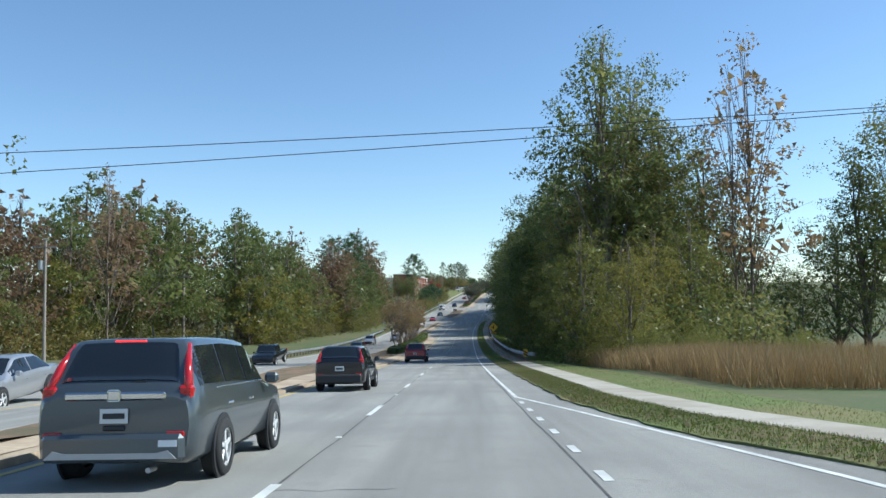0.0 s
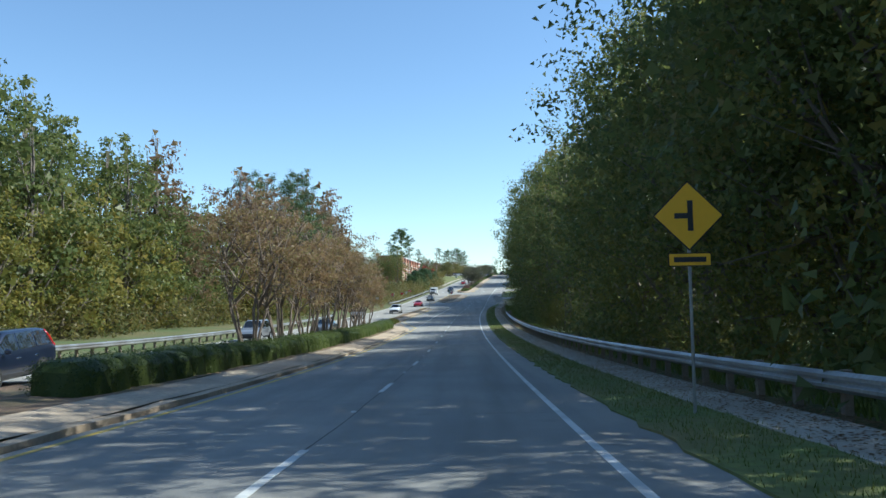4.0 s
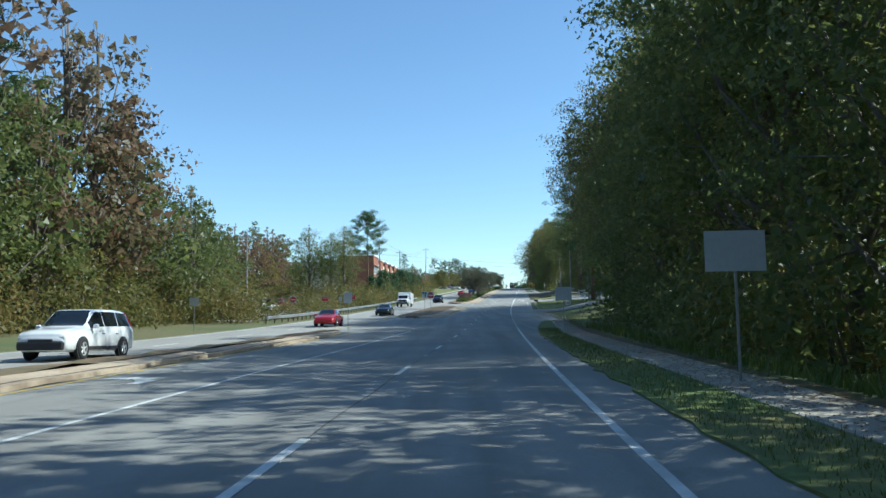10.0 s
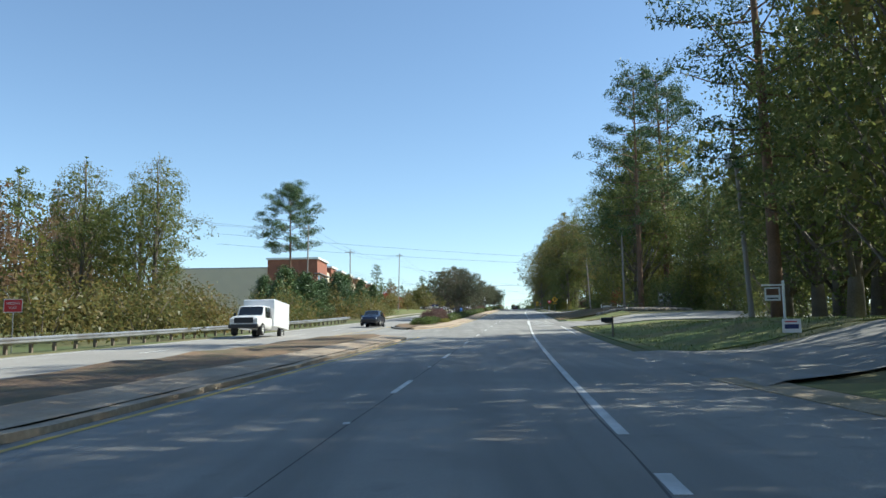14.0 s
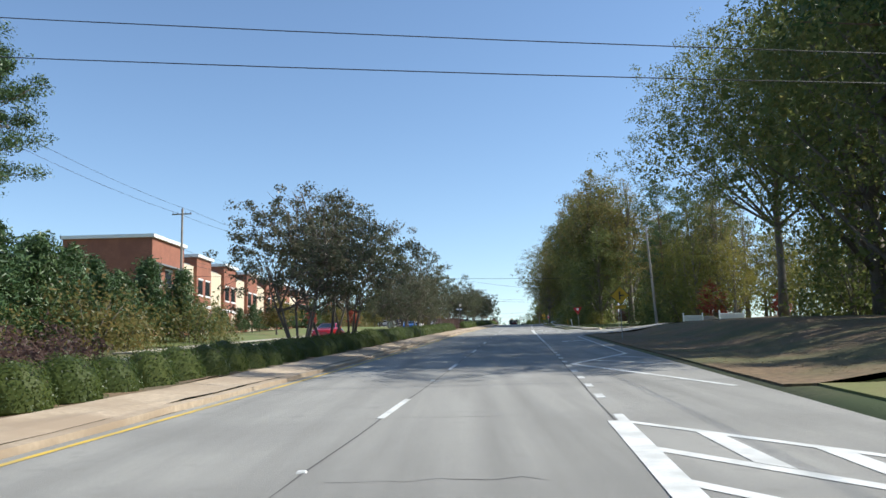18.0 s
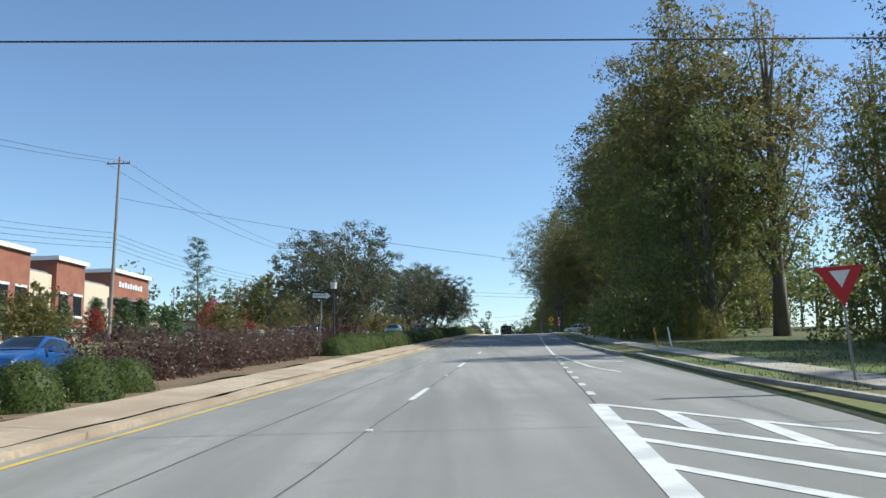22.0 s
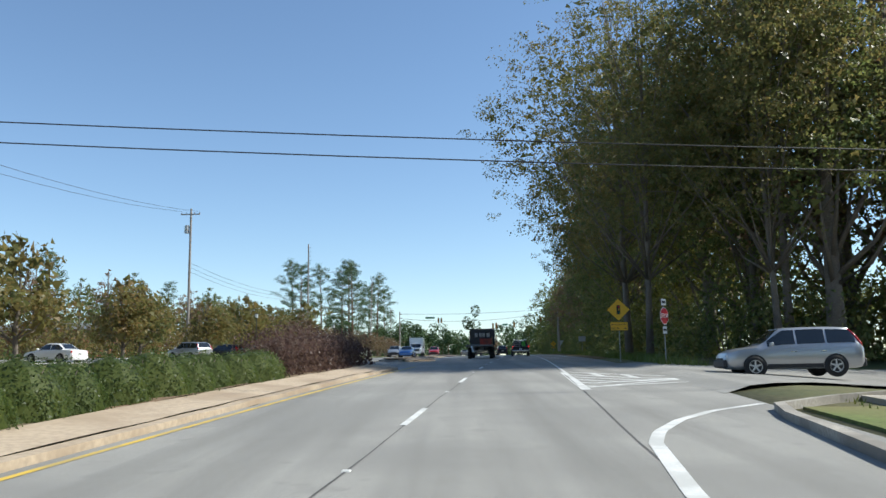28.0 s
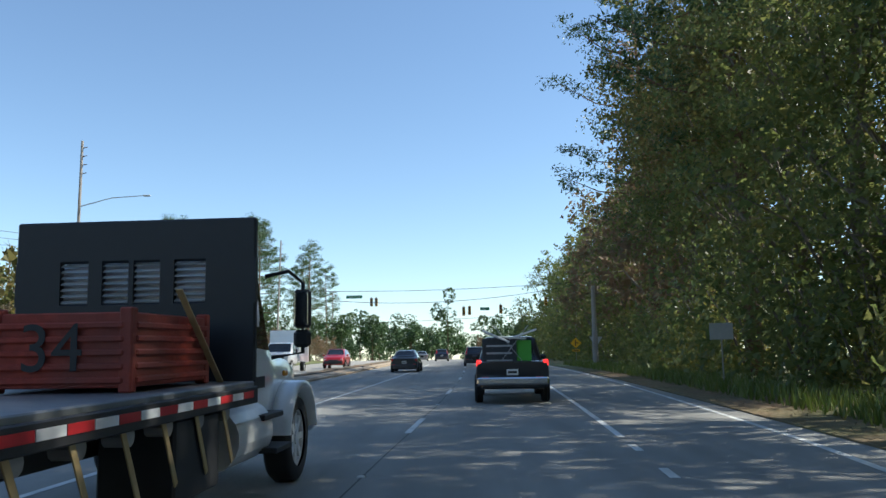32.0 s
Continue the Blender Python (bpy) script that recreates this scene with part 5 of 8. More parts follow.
# signs
def sign(u, y, label, parts, post_h, name="road_sign", turn=0.0, post=SIGN_POST, lean=0.0, r=0.03, category="road sign", dz=0.0, double=False):
    """A post with sheets. Each part: name, outline points, material, centre height, forward shift, label."""
    ob = thing(name, label, category, m=road_pose(u, y, dz - 0.05, turn, False, True) @ pose(0, 0, 0, 0, lean, 0))
    if double:
        for s in (-1, 1):
            part("post", box(0.09, 0.09, post_h, (s * double, 0.06, post_h / 2), 0.008), post, ob)
    else:
        part("post", box(0.05, 0.035, post_h, (0, 0.03, post_h / 2), 0.006), post, ob)
    sheets = {}
    for nm, pts, material, z, fwd, parent in parts:
        o = part(nm, plate(pts, 0.0025), material, sheets.get(parent, ob), m=Matrix.Translation((0, -fwd, z)) if parent is None else Matrix.Translation((0, -fwd, z - sheets[parent].matrix_basis.translation.z)))
        sheets[nm] = o
    return ob


def rect(w, h, x=0, z=0):
    return [(x - w / 2, z - h / 2), (x + w / 2, z - h / 2), (x + w / 2, z + h / 2), (x - w / 2, z + h / 2)]


def diamond(s):
    d = s / math.sqrt(2)
    return [(0, -d), (d, 0), (0, d), (-d, 0)]


def ngon(n, r, turn=0.0):
    return [(r * math.cos(turn + 2 * math.pi * i / n), r * math.sin(turn + 2 * math.pi * i / n)) for i in range(n)]


def bars(n, w, h, z0, gap):
    return [("bar", rect(w * (1 - 0.13 * (i % 2)), h, 0, 0), SIGN_BLACK, z0 - i * gap, 0.006, None) for i in range(n)]


T_LEFT = [("stem", rect(0.09, 0.5, 0.03), SIGN_BLACK), ("arm", rect(0.22, 0.09, -0.12), SIGN_BLACK)]
T_RIGHT = [("stem", rect(0.09, 0.5, -0.03), SIGN_BLACK), ("arm", rect(0.22, 0.09, 0.12), SIGN_BLACK)]


def warning(u, y, z, label, marks, plate_w=0.7, plate_h=0.22, size=0.82, words=None, lean=0.0, points=()):
    ps = [("border", diamond(size), SIGN_BLACK, z, 0.0, None), ("panel", diamond(size - 0.045), SIGN_YELLOW, z, 0.004, None)]
    for nm, pts, m in marks:
        ps.append((nm, pts, m, z, 0.009, None))
    zz = z - size * 0.707 - plate_h / 2 - 0.03
    ps.append(("plate_border", rect(plate_w, plate_h), SIGN_BLACK, zz, 0.0, None))
    ps.append(("plate", rect(plate_w - 0.03, plate_h - 0.03), SIGN_YELLOW, zz, 0.004, None))
    if not words:
        ps.append(("bar", rect(plate_w * 0.75, plate_h * 0.38), SIGN_BLACK, zz, 0.009, None))
    ob = sign(u, y, label, ps, z + 0.4, lean=lean)
    if words:
        for text, dx, dzz, s in words:
            part("lettering", letters(text, s, SIGN_BLACK), None, ob, m=Matrix.Translation((dx, -0.014, zz + dzz)) @ UPRIGHT)
    for dx, dzz, way in points:
        shape = [(-0.07 * way, -0.018), (0.0, -0.018), (0.0, -0.05), (0.075 * way, 0.0), (0.0, 0.05), (0.0, 0.018), (-0.07 * way, 0.018)]
        part("arrow", plate(shape, 0.0025), SIGN_BLACK, ob, m=Matrix.Translation((dx, -0.014, zz + dzz)))
    return ob


warning(5.75, 97.4, 3.3, "yellow diamond side-road warning sign with a small plate", T_LEFT)
warning(8.5, 434, 2.75, "yellow diamond side-road warning sign with a name plate", T_RIGHT, words=[("HICKORY AVE", 0.0, 0.0, 0.098)])
warning(10.2, 726, 1.9, "yellow diamond side-road warning sign near a pole", T_RIGHT, size=0.75)
SIGNAL_MARK = [("signal_body", rect(0.2, 0.52), SIGN_BLACK), ("red_disc", [(x, z + 0.16) for x, z in ngon(12, 0.07)], SIGN_RED), ("amber_disc", ngon(12, 0.07), SIGN_YELLOW), ("green_disc", [(x, z - 0.16) for x, z in ngon(12, 0.07)], SIGN_GREEN)]
warning(7.6, 626, 3.0, "yellow diamond signal-ahead sign with two street names below", SIGNAL_MARK, 1.0, 0.5, 0.95, words=[("Brandywine Blvd", 0.09, 0.1, 0.098), ("Oak St", -0.22, -0.12, 0.16)], points=[(-0.38, 0.1, -1), (0.35, -0.12, 1)])

# chevron plate at the start of the barrier
ob = sign(7.6, 70.8, "yellow and black striped marker plate on the barrier end", [("panel", rect(0.36, 0.62), SIGN_YELLOW, 0.75, 0.0, None)] +
          [("stripe", [(-0.18, z), (0.18, z - 0.2), (0.18, z - 0.09), (-0.18, z + 0.11)], SIGN_BLACK, 0.75, 0.005, None) for z in (-0.09, 0.13)], 1.0, "marker_plate", category="marker sign")

# median signs at the crossover
ob = sign(-6.4, 302, "white traffic sign with a black curving arrow", [("panel", rect(0.62, 0.76), SIGN_WHITE, 2.65, 0.0, None), ("stem", [(-0.02, -0.32), (0.1, -0.32), (0.14, 0.02), (0.1, 0.12), (0.02, 0.02)], SIGN_BLACK, 2.65, 0.005, None),
          ("arrow_head", [(-0.02, 0.1), (0.24, 0.08), (0.12, 0.3)], SIGN_BLACK, 2.65, 0.0055, None), ("island", [(-0.26, 0.3), (-0.06, 0.3), (-0.14, 0.02), (-0.2, 0.02)], SIGN_BLACK, 2.65, 0.005, None)], 3.05)
ob = sign(-5.9, 304.2, "red round do-not-enter sign on a white square", [("panel", rect(0.78, 0.78), SIGN_WHITE, 2.55, 0.0, None), ("disc", ngon(28, 0.37), SIGN_RED, 2.55, 0.004, None), ("bar", rect(0.52, 0.11), SIGN_WHITE, 2.55, 0.008, None)], 2.95)
for text, z in (("DO NOT", 2.7), ("ENTER", 2.38)):
    part("lettering", letters(text, 0.13, SIGN_WHITE), None, ob, m=Matrix.Translation((0, -0.014, z)) @ UPRIGHT)
for u, y in ((-20.3, 312), (-20.6, 332)):
    ob = sign(u, y, "red wrong-way sign beside the opposite lanes", [("panel", rect(0.92, 0.62), SIGN_WHITE, 2.2, 0.0, None), ("field", rect(0.86, 0.56), SIGN_RED, 2.2, 0.004, None)], 2.6)
    for text, z in (("WRONG", 2.31), ("WAY", 2.1)):
        part("lettering", letters(text, 0.17, SIGN_WHITE), None, ob, m=Matrix.Translation((0, -0.012, z)) @ UPRIGHT)
ob = sign(-21.3, 300, "red round do-not-enter sign at a driveway", [("panel", rect(0.75, 0.75), SIGN_WHITE, 2.3, 0.0, None), ("disc", ngon(24, 0.36), SIGN_RED, 2.3, 0.004, None), ("bar", rect(0.5, 0.11), SIGN_WHITE, 2.3, 0.008, None)], 2.7)
for u, y, w, h, z in ((6.75, 222, 1.12, 0.76, 2.5), (6.2, 255, 0.95, 0.8, 2.3), (9.9, 681, 0.85, 0.6, 2.0), (-8.6, 266, 0.62, 0.76, 2.4), (-20.4, 322, 0.5, 0.6, 2.1), (-20, 216, 0.6, 0.6, 2.2), (-20.6, 268, 0.75, 0.6, 2.3)):
    sign(u, y, "bare grey back of a road sign on a steel post", [("panel", rect(w, h), SIGN_BACK, z, 0.0, None)], z + h * 0.45, "sign_back")


def yield_sign(u, y, z, lean, back=False):
    r = 0.52
    tri = [(-r, 0.3), (0, -0.58), (r, 0.3)]
    inner = [(x * 0.42, 0.14 + (zz - 0.14) * 0.42 + 0.0) for x, zz in tri]
    sign(u, y, "red and white triangular yield sign on a leaning post", [("panel", tri[::-1][::-1], SIGN_RED if not back else SIGN_BACK, z, 0.0, None)] + ([] if back else [("field", inner, SIGN_WHITE, z, 0.005, None)]), z + 0.25, lean=lean)


yield_sign(9.3, 482.6, 2.28, -3.0)
yield_sign(10.4, 716, 2.0, 0, True)

# one-way arrow, small lamp post, posts
ob = sign(-6.95, 502, "white one-way arrow plate on a thin steel post", [("panel", rect(0.94, 0.36), SIGN_BLACK, 3.0, 0.0, None), ("arrow", [(-0.42, -0.1), (0.2, -0.1), (0.2, -0.16), (0.44, 0), (0.2, 0.16), (0.2, 0.1), (-0.42, 0.1)], SIGN_WHITE, 3.0, 0.005, None)], 3.2, lean=3.0)
part("lettering", letters("ONE WAY", 0.13, SIGN_BLACK), None, ob, m=Matrix.Translation((-0.1, -0.011, 3.0)) @ UPRIGHT)
ob = sign(-7.0, 478, "white one-way arrow plate on a thin steel post", [("panel", rect(0.94, 0.36), SIGN_BLACK, 2.9, 0.0, None), ("arrow", [(-0.42, -0.1), (0.2, -0.1), (0.2, -0.16), (0.44, 0), (0.2, 0.16), (0.2, 0.1), (-0.42, 0.1)], SIGN_WHITE, 2.9, 0.005, None)], 3.1)
part("lettering", letters("ONE WAY", 0.13, SIGN_BLACK), None, ob, m=Matrix.Translation((-0.1, -0.011, 2.9)) @ UPRIGHT)
for u, y, lean, m in ((9.2, 507.5, -8, BRASS_YELLOW), (9.75, 506.5, -8, SIGN_WHITE)):
    ob = thing("marker_post", "thin leaning utility marker post in the grass", "post", m=road_pose(u, y, -0.05, 0, False, True) @ pose(0, 0, 0, 0, lean, 0))
    part("shaft", rod(0.045, 1.1, (0, 0, 0.55), 8), m, ob)
    part("cap", rod(0.047, 0.06, (0, 0, 1.12), 8, r2=0.02), m, ob)

# stop sign and street name
ob = sign(8.65, 617, "red octagonal stop sign with small plates on a steel post", [("border", ngon(8, 0.42, math.pi / 8), SIGN_WHITE, 2.35, 0.0, None), ("field", ngon(8, 0.39, math.pi / 8), SIGN_RED, 2.35, 0.004, None),
          ("upper_plate", rect(0.46, 0.3), SIGN_WHITE, 3.0, 0.0, None), ("upper_bar", rect(0.34, 0.12), SIGN_BLACK, 3.0, 0.005, None), ("lower_plate", rect(0.36, 0.34), SIGN_WHITE, 1.7, 0.0, None), ("lower_bar", rect(0.28, 0.1), SIGN_BLACK, 1.7, 0.005, None)], 3.15, turn=52)
part("lettering", letters("STOP", 0.3, SIGN_WHITE), None, ob, m=Matrix.Translation((0, -0.012, 2.35)) @ UPRIGHT)
ob = sign(10.9, 593, "green street name plate on a steel post", [("panel", rect(1.0, 0.24), SIGN_GREEN, 2.3, 0.0, None)], 2.3)
part("lettering", letters("Hickory Ave", 0.17, SIGN_WHITE), None, ob, m=Matrix.Translation((0, -0.008, 2.3)) @ UPRIGHT)

# things by the drives
ob = thing("mailbox", "dark mailbox on a wooden post beside a driveway", "mailbox", m=road_pose(7.8, 341, -0.05, 0, False, True))
part("post", box(0.1, 0.1, 1.25, (0.2, 0, 0.62), 0.01), POST_WOOD, ob)
bm = box(0.62, 0.2, 0.16, (-0.12, 0, 1.0), 0.01)
rod(0.1, 0.62, (-0.12, 0, 1.08), 12, pose(0, 0, 0, 0, 90, 0), bm=bm)
part("box", bm, SIGN_BLACK, ob)
part("door", box(0.012, 0.2, 0.24, (-0.44, 0, 1.04), 0.004), GREY_BOX, ob)
part("arm", box(0.5, 0.07, 0.07, (0.0, 0, 0.88), 0.006), POST_WOOD, ob)
ob = thing("sale_sign", "white hanging property sign on a wooden post and arm", "sign", m=road_pose(14.6, 333, -0.05, 0, False, True))
part("post", box(0.1, 0.1, 1.95, (0.45, 0, 0.95), 0.01), WHITE_TRIM, ob)
part("arm", box(1.05, 0.08, 0.08, (0.0, 0, 1.72), 0.01), WHITE_TRIM, ob)
part("panel", box(0.72, 0.02, 0.62, (-0.05, 0, 1.3), 0.004), SIGN_WHITE, ob)
part("picture", box(0.56, 0.006, 0.3, (-0.05, -0.014, 1.4)), WOODBROWN, ob)
part("bar", box(0.5, 0.006, 0.06, (-0.05, -0.014, 1.1)), SIGN_BLACK, ob)
for u, y in ((11.8, 322.5),):
    ob = thing("yard_sign", "small white yard sign with blue bars on wire legs", "sign", m=road_pose(u, y, -0.05, 0, False, True))
    part("panel", box(0.62, 0.012, 0.46, (0, 0, 0.62), 0.003), SIGN_WHITE, ob)
    NAVY = mat("navy_ink", (0.02, 0.03, 0.12), 0.6, var=0.1)
    part("bar", box(0.46, 0.005, 0.15, (0, -0.01, 0.6)), NAVY, ob)
    part("bar", box(0.4, 0.005, 0.04, (-0.02, -0.01, 0.76)), SIGN_RED, ob)
    for s in (-0.2, 0.2):
        part("leg", rod(0.006, 0.5, (s, 0.01, 0.25), 5), SIGN_POST, ob)

# stone entrance sign in a bed, wooden notice boards
ob = thing("monument_sign", "stone entrance sign with dark lettered tiles", "sign", m=road_pose(21.5, 402, -0.1, 0, False, True))
part("base", box(3.0, 0.8, 0.9, (0, 0, 0.4), 0.06), STONE, ob)
part("slab", box(1.6, 0.35, 1.9, (0, 0, 1.7), 0.04), STONE, ob)
for i in range(3):
    for k in range(3):
        part("tile", box(0.42, 0.02, 0.26, (-0.48 + 0.48 * k, -0.19, 2.3 - 0.4 * i), 0.01), SIGN_BLACK if (i + k) % 2 else SIGN_WHITE, ob)
for k in range(26):
    a = k / 25
    u, y = 12.5 + 11 * a, 397 - 3.5 * math.sin(a * 3.0)
    ob = thing("border_stone", "rough field stone edging a raised bed", "stone", "stones round a bed", m=road_pose(u, y, 0.0, 30 * k, False, True))
    me = bpy.data.meshes.new("border_stone")
    bm = bmesh.new()
    bmesh.ops.create_icosphere(bm, subdivisions=2, radius=0.42)
    for v in bm.verts:
        v.co *= 1 + 0.22 * noise.noise(v.co * 3 + Vector((k, 0, 0)))
        v.co.z *= 0.62
    ob.matrix_basis = ob.matrix_basis @ Matrix.Translation((0, 0, 0.15))
    part("block", bm, STONE, ob)
row(shrub("yellow flowering bush along a stone bed", GOLD_LEAF, 0.6, 0.6, 0.6, 800, 44, 0.06, "flower_bush", "shrub", 0.2, 0.8), 392, 396, 1.0, 13.0, "yellow bushes")


def board_sign(u, y, w, label, h=1.15):
    ob = thing("notice_board", label, "sign", m=road_pose(u, y, -0.1, 12, False, True))
    for s in (-1, 1):
        part("post", box(0.13, 0.13, h + 0.55, (s * w / 2, 0, (h + 0.55) / 2), 0.012), WHITE_TRIM, ob)
    part("panel", box(w - 0.16, 0.06, h * 0.72, (0, 0, 0.5 + h * 0.38), 0.01), PALE_BOARD, ob)
    part("rail", box(w - 0.14, 0.08, 0.07, (0, 0, 0.48 + h * 0.78), 0.008), WHITE_TRIM, ob)
    part("bar", box(w * 0.55, 0.01, 0.1, (0, -0.036, 0.62 + h * 0.4)), GREY_BOX, ob)
    return ob


board_sign(21.3, 474, 2.2, "weathered white wooden notice board on two posts")
board_sign(24.8, 471, 2.7, "wide weathered wooden notice board on two posts")
ob = thing("boulder", "large rounded grey boulder beside a notice board", "boulder", m=road_pose(23.4, 476.5, 0.25, 20, False, True))
bm = bmesh.new()
bmesh.ops.create_icosphere(bm, subdivisions=3, radius=1.0)
for v in bm.verts:
    k = 1 + 0.2 * noise.noise(v.co * 1.6 + Vector((3, 1, 0))) + 0.06 * noise.noise(v.co * 5)
    v.co = Vector((v.co.x * 1.7 * k, v.co.y * 1.1 * k, max(-0.3, v.co.z) * 0.85 * k))
part("rock", bm, STONE, ob)


def island(points, label):
    """Low raised traffic island: kerb round a concrete top."""
    ob = thing("traffic_island", label, "traffic island")
    mid = sum((Vector(p) for p in points), Vector((0, 0))) / len(points)
    n = len(points)
    for name, grow, z, material in (("kerb", 1.0, 0.13, APRON), ("top", 0.88, 0.15, CONCRETE)):
        ring = [mid + (Vector(p) - mid) * grow for p in points]
        vs = [on_land(p[0], p[1], 0.02) for p in ring] + [on_land(p[0], p[1], 0.06 + z) for p in ring]
        fs = [tuple(range(n, 2 * n))] + [(k, (k + 1) % n, n + (k + 1) % n, n + k) for k in range(n)]
        part(name, mesh_of(name, vs, fs, material), None, ob)


island([(8.5, 466.2), (10.2, 465.7), (10.6, 467.5), (10.2, 473.5), (9.2, 474.5), (8.6, 470)], "small raised concrete island beside a painted gore")
island([(11.2, 466.6), (16.4, 465.6), (17.4, 467.5), (16.6, 473.5), (12.2, 474), (11.2, 470)], "raised concrete island at the mouth of a side street")
sign(12.6, 469.2, "tall narrow sign turned edge-on at a side street", [("panel", rect(0.62, 0.95), SIGN_BACK, 2.35, 0.0, None)], 2.9, "sign_back", turn=74)

# blue business sign on the lawn and a pale utility cabinet
ob = thing("business_sign", "blue board with white bars on two short posts on a lawn", "sign", m=road_pose(-29.8, 589, -0.1, -8, False, True))
part("panel", box(2.3, 0.14, 1.35, (0, 0, 1.25), 0.02), mat("blue_sign_paint", (0.012, 0.03, 0.13), 0.4, var=0.06), ob)
part("bar", box(1.5, 0.012, 0.22, (0, -0.077, 1.05)), SIGN_WHITE, ob)
part("emblem", plate(ngon(20, 0.2), 0.01), SIGN_WHITE, ob, m=Matrix.Translation((0, -0.08, 1.55)))
for x in (-0.9, 0.9):
    part("post", box(0.16, 0.16, 0.7, (x, 0, 0.35), 0.01), PALE_BOARD, ob)
ob = thing("utility_cabinet", "pale green metal utility cabinet on a lawn", "utility cabinet", m=road_pose(-24.5, 546, -0.02, 0, False, True))
part("body", box(1.3, 1.1, 1.25, (0, 0, 0.68), 0.04), mat("cabinet_paint", (0.36, 0.4, 0.33), 0.6, var=0.1, scale=(1.0, 12.0)), ob)
part("lid", box(1.36, 1.16, 0.06, (0, 0, 1.33), 0.02), GREY_BOX, ob)
part("plinth", box(1.6, 1.4, 0.14, (0, 0, 0.05), 0.02), CONCRETE, ob)


ob = thing("handrail", "low weathered handrail on posts beside a path", "handrail", m=road_pose(15.5, 398, -0.1, 0, False, True))
for k in range(6):
    part("post", box(0.07, 0.07, 1.05, (-2.5 + k, 0.08 * k, 0.5), 0.008), POST_WOOD, ob)
for z in (0.55, 1.0):
    part("rail", box(5.2, 0.05, 0.07, (0, 0.2, z), 0.008, pose(0, 0, 0, 0, 0, 4.6)), POST_WOOD, ob)

for k, u in enumerate((18.0, 20.7, 23.4, 26.1)):
    ob = thing("rope_post", "pale wooden post with a slack rope on a lawn", "post", "posts on the lawn", m=road_pose(u, 324, -0.1, 0, False, True))
    part("shaft", rod(0.06, 1.0, (0, 0, 0.5), 8, r2=0.05), PALE_BOARD, ob)
    vs, fs = tube([Vector((3.0 * i / 8, 0, 0.92 - 0.3 * (1 - (2 * i / 8 - 1) ** 2))) for i in range(9)], [0.018] * 9, 5)
    part("rope", mesh_of("rope", vs, fs, POST_WOOD), None, ob)

# poles and wires
def utility_pole(u, y, h, label, arm=True, transformer=False, lamp=0, lean=0.0, r=0.17):
    ob = thing("utility_pole", label, "utility pole", "poles along the road", m=road_pose(u, y, -0.3, 0, False, True) @ pose(0, 0, 0, 0, lean, 0))
    part("shaft", rod(r, h + 0.3, (0, 0, (h + 0.3) / 2), 10, r2=r * 0.62), POLE_WOOD, ob)
    if arm:
        part("crossarm", box(2.2, 0.1, 0.12, (0, -0.14, h - 0.35), 0.01), POLE_WOOD, ob)
        for x in (-1.0, -0.45, 0.45, 1.0):
            part("insulator", rod(0.05, 0.16, (x, -0.14, h - 0.2), 8, r2=0.03), CERAMIC, ob)
    else:
        for k in range(4):
            part("insulator", rod(0.05, 0.35, (0.3, 0, h - 0.3 - 0.75 * k), 8, pose(0, 0, 0, 0, 80, 0), 0.03), CERAMIC, ob)
    if transformer:
        part("transformer", rod(0.26, 0.85, (-0.42, 0, h - 2.0), 14), GREY_BOX, ob)
        part("bracket", box(0.2, 0.08, 0.06, (-0.2, 0, h - 1.8)), STEEL, ob)
    if lamp:
        vs, fs = tube([Vector((0, 0, h * 0.72)), Vector((lamp * 0.5, 0, h * 0.72 + 0.7)), Vector((lamp, 0, h * 0.72 + 0.85))], [0.04, 0.035, 0.03], 6)
        part("lamp_arm", mesh_of("lamp_arm", vs, fs, STEEL), None, ob)
        part("lamp_head", box(0.62, 0.24, 0.14, (lamp + 0.25, 0, h * 0.72 + 0.84), 0.05), GREY_BOX, ob)
    return ob


utility_pole(-36.5, 75, 11.5, "grey wooden utility pole with transformers", transformer=True)
utility_pole(-42, 128, 12, "grey wooden utility pole with a crossarm")
utility_pole(-38, 335, 12.5, "tall wooden utility pole behind the barrier")
utility_pole(-35.5, 440, 16.5, "tall wooden utility pole with several arms", lean=1.0)
utility_pole(-34, 470, 14, "wooden utility pole beside a brick building")
utility_pole(-34.5, 537, 17, "tall wooden utility pole with insulators", lean=1.5)
utility_pole(-31, 598, 13.5, "wooden utility pole along the road")
utility_pole(-34, 667, 16.5, "tall utility pole with a transformer", transformer=True)
utility_pole(-32.5, 719, 19.5, "tall pole with side insulators and a street lamp arm", arm=False, lamp=5.5)
utility_pole(-27.7, 779, 19, "tall pole with side insulators", arm=False, lean=1.5)
utility_pole(-24, 840, 16, "distant wooden pole beside the road")
utility_pole(16.7, 344, 12, "slim wooden pole with a transformer before the trees", arm=False, transformer=True, lean=-2.5)
utility_pole(17.5, 412, 12, "slim wooden pole among the pines", arm=False)
utility_pole(18.6, 482, 12.3, "slim wooden pole beside notice boards", arm=False, lean=-3)
utility_pole(9.7, 712, 6.0, "thick pale pole at the crossing", arm=False, r=0.24)
utility_pole(15.2, 539, 8.0, "slim wooden pole in the tree edge", arm=False, r=0.13)


def wires(label, pairs, r=0.016):
    ob = thing("overhead_wires", label, "wire")
    for p, q, sag in pairs:
        path = []
        n = 14
        for i in range(n + 1):
            f = i / n
            c = Vector(p).lerp(Vector(q), f)
            c.z -= sag * 4 * f * (1 - f)
            path.append(c)
        vs, fs = tube(path, [r] * (n + 1), 5)
        part("wire", mesh_of("wire", vs, fs, WIRE), None, ob)
    return ob


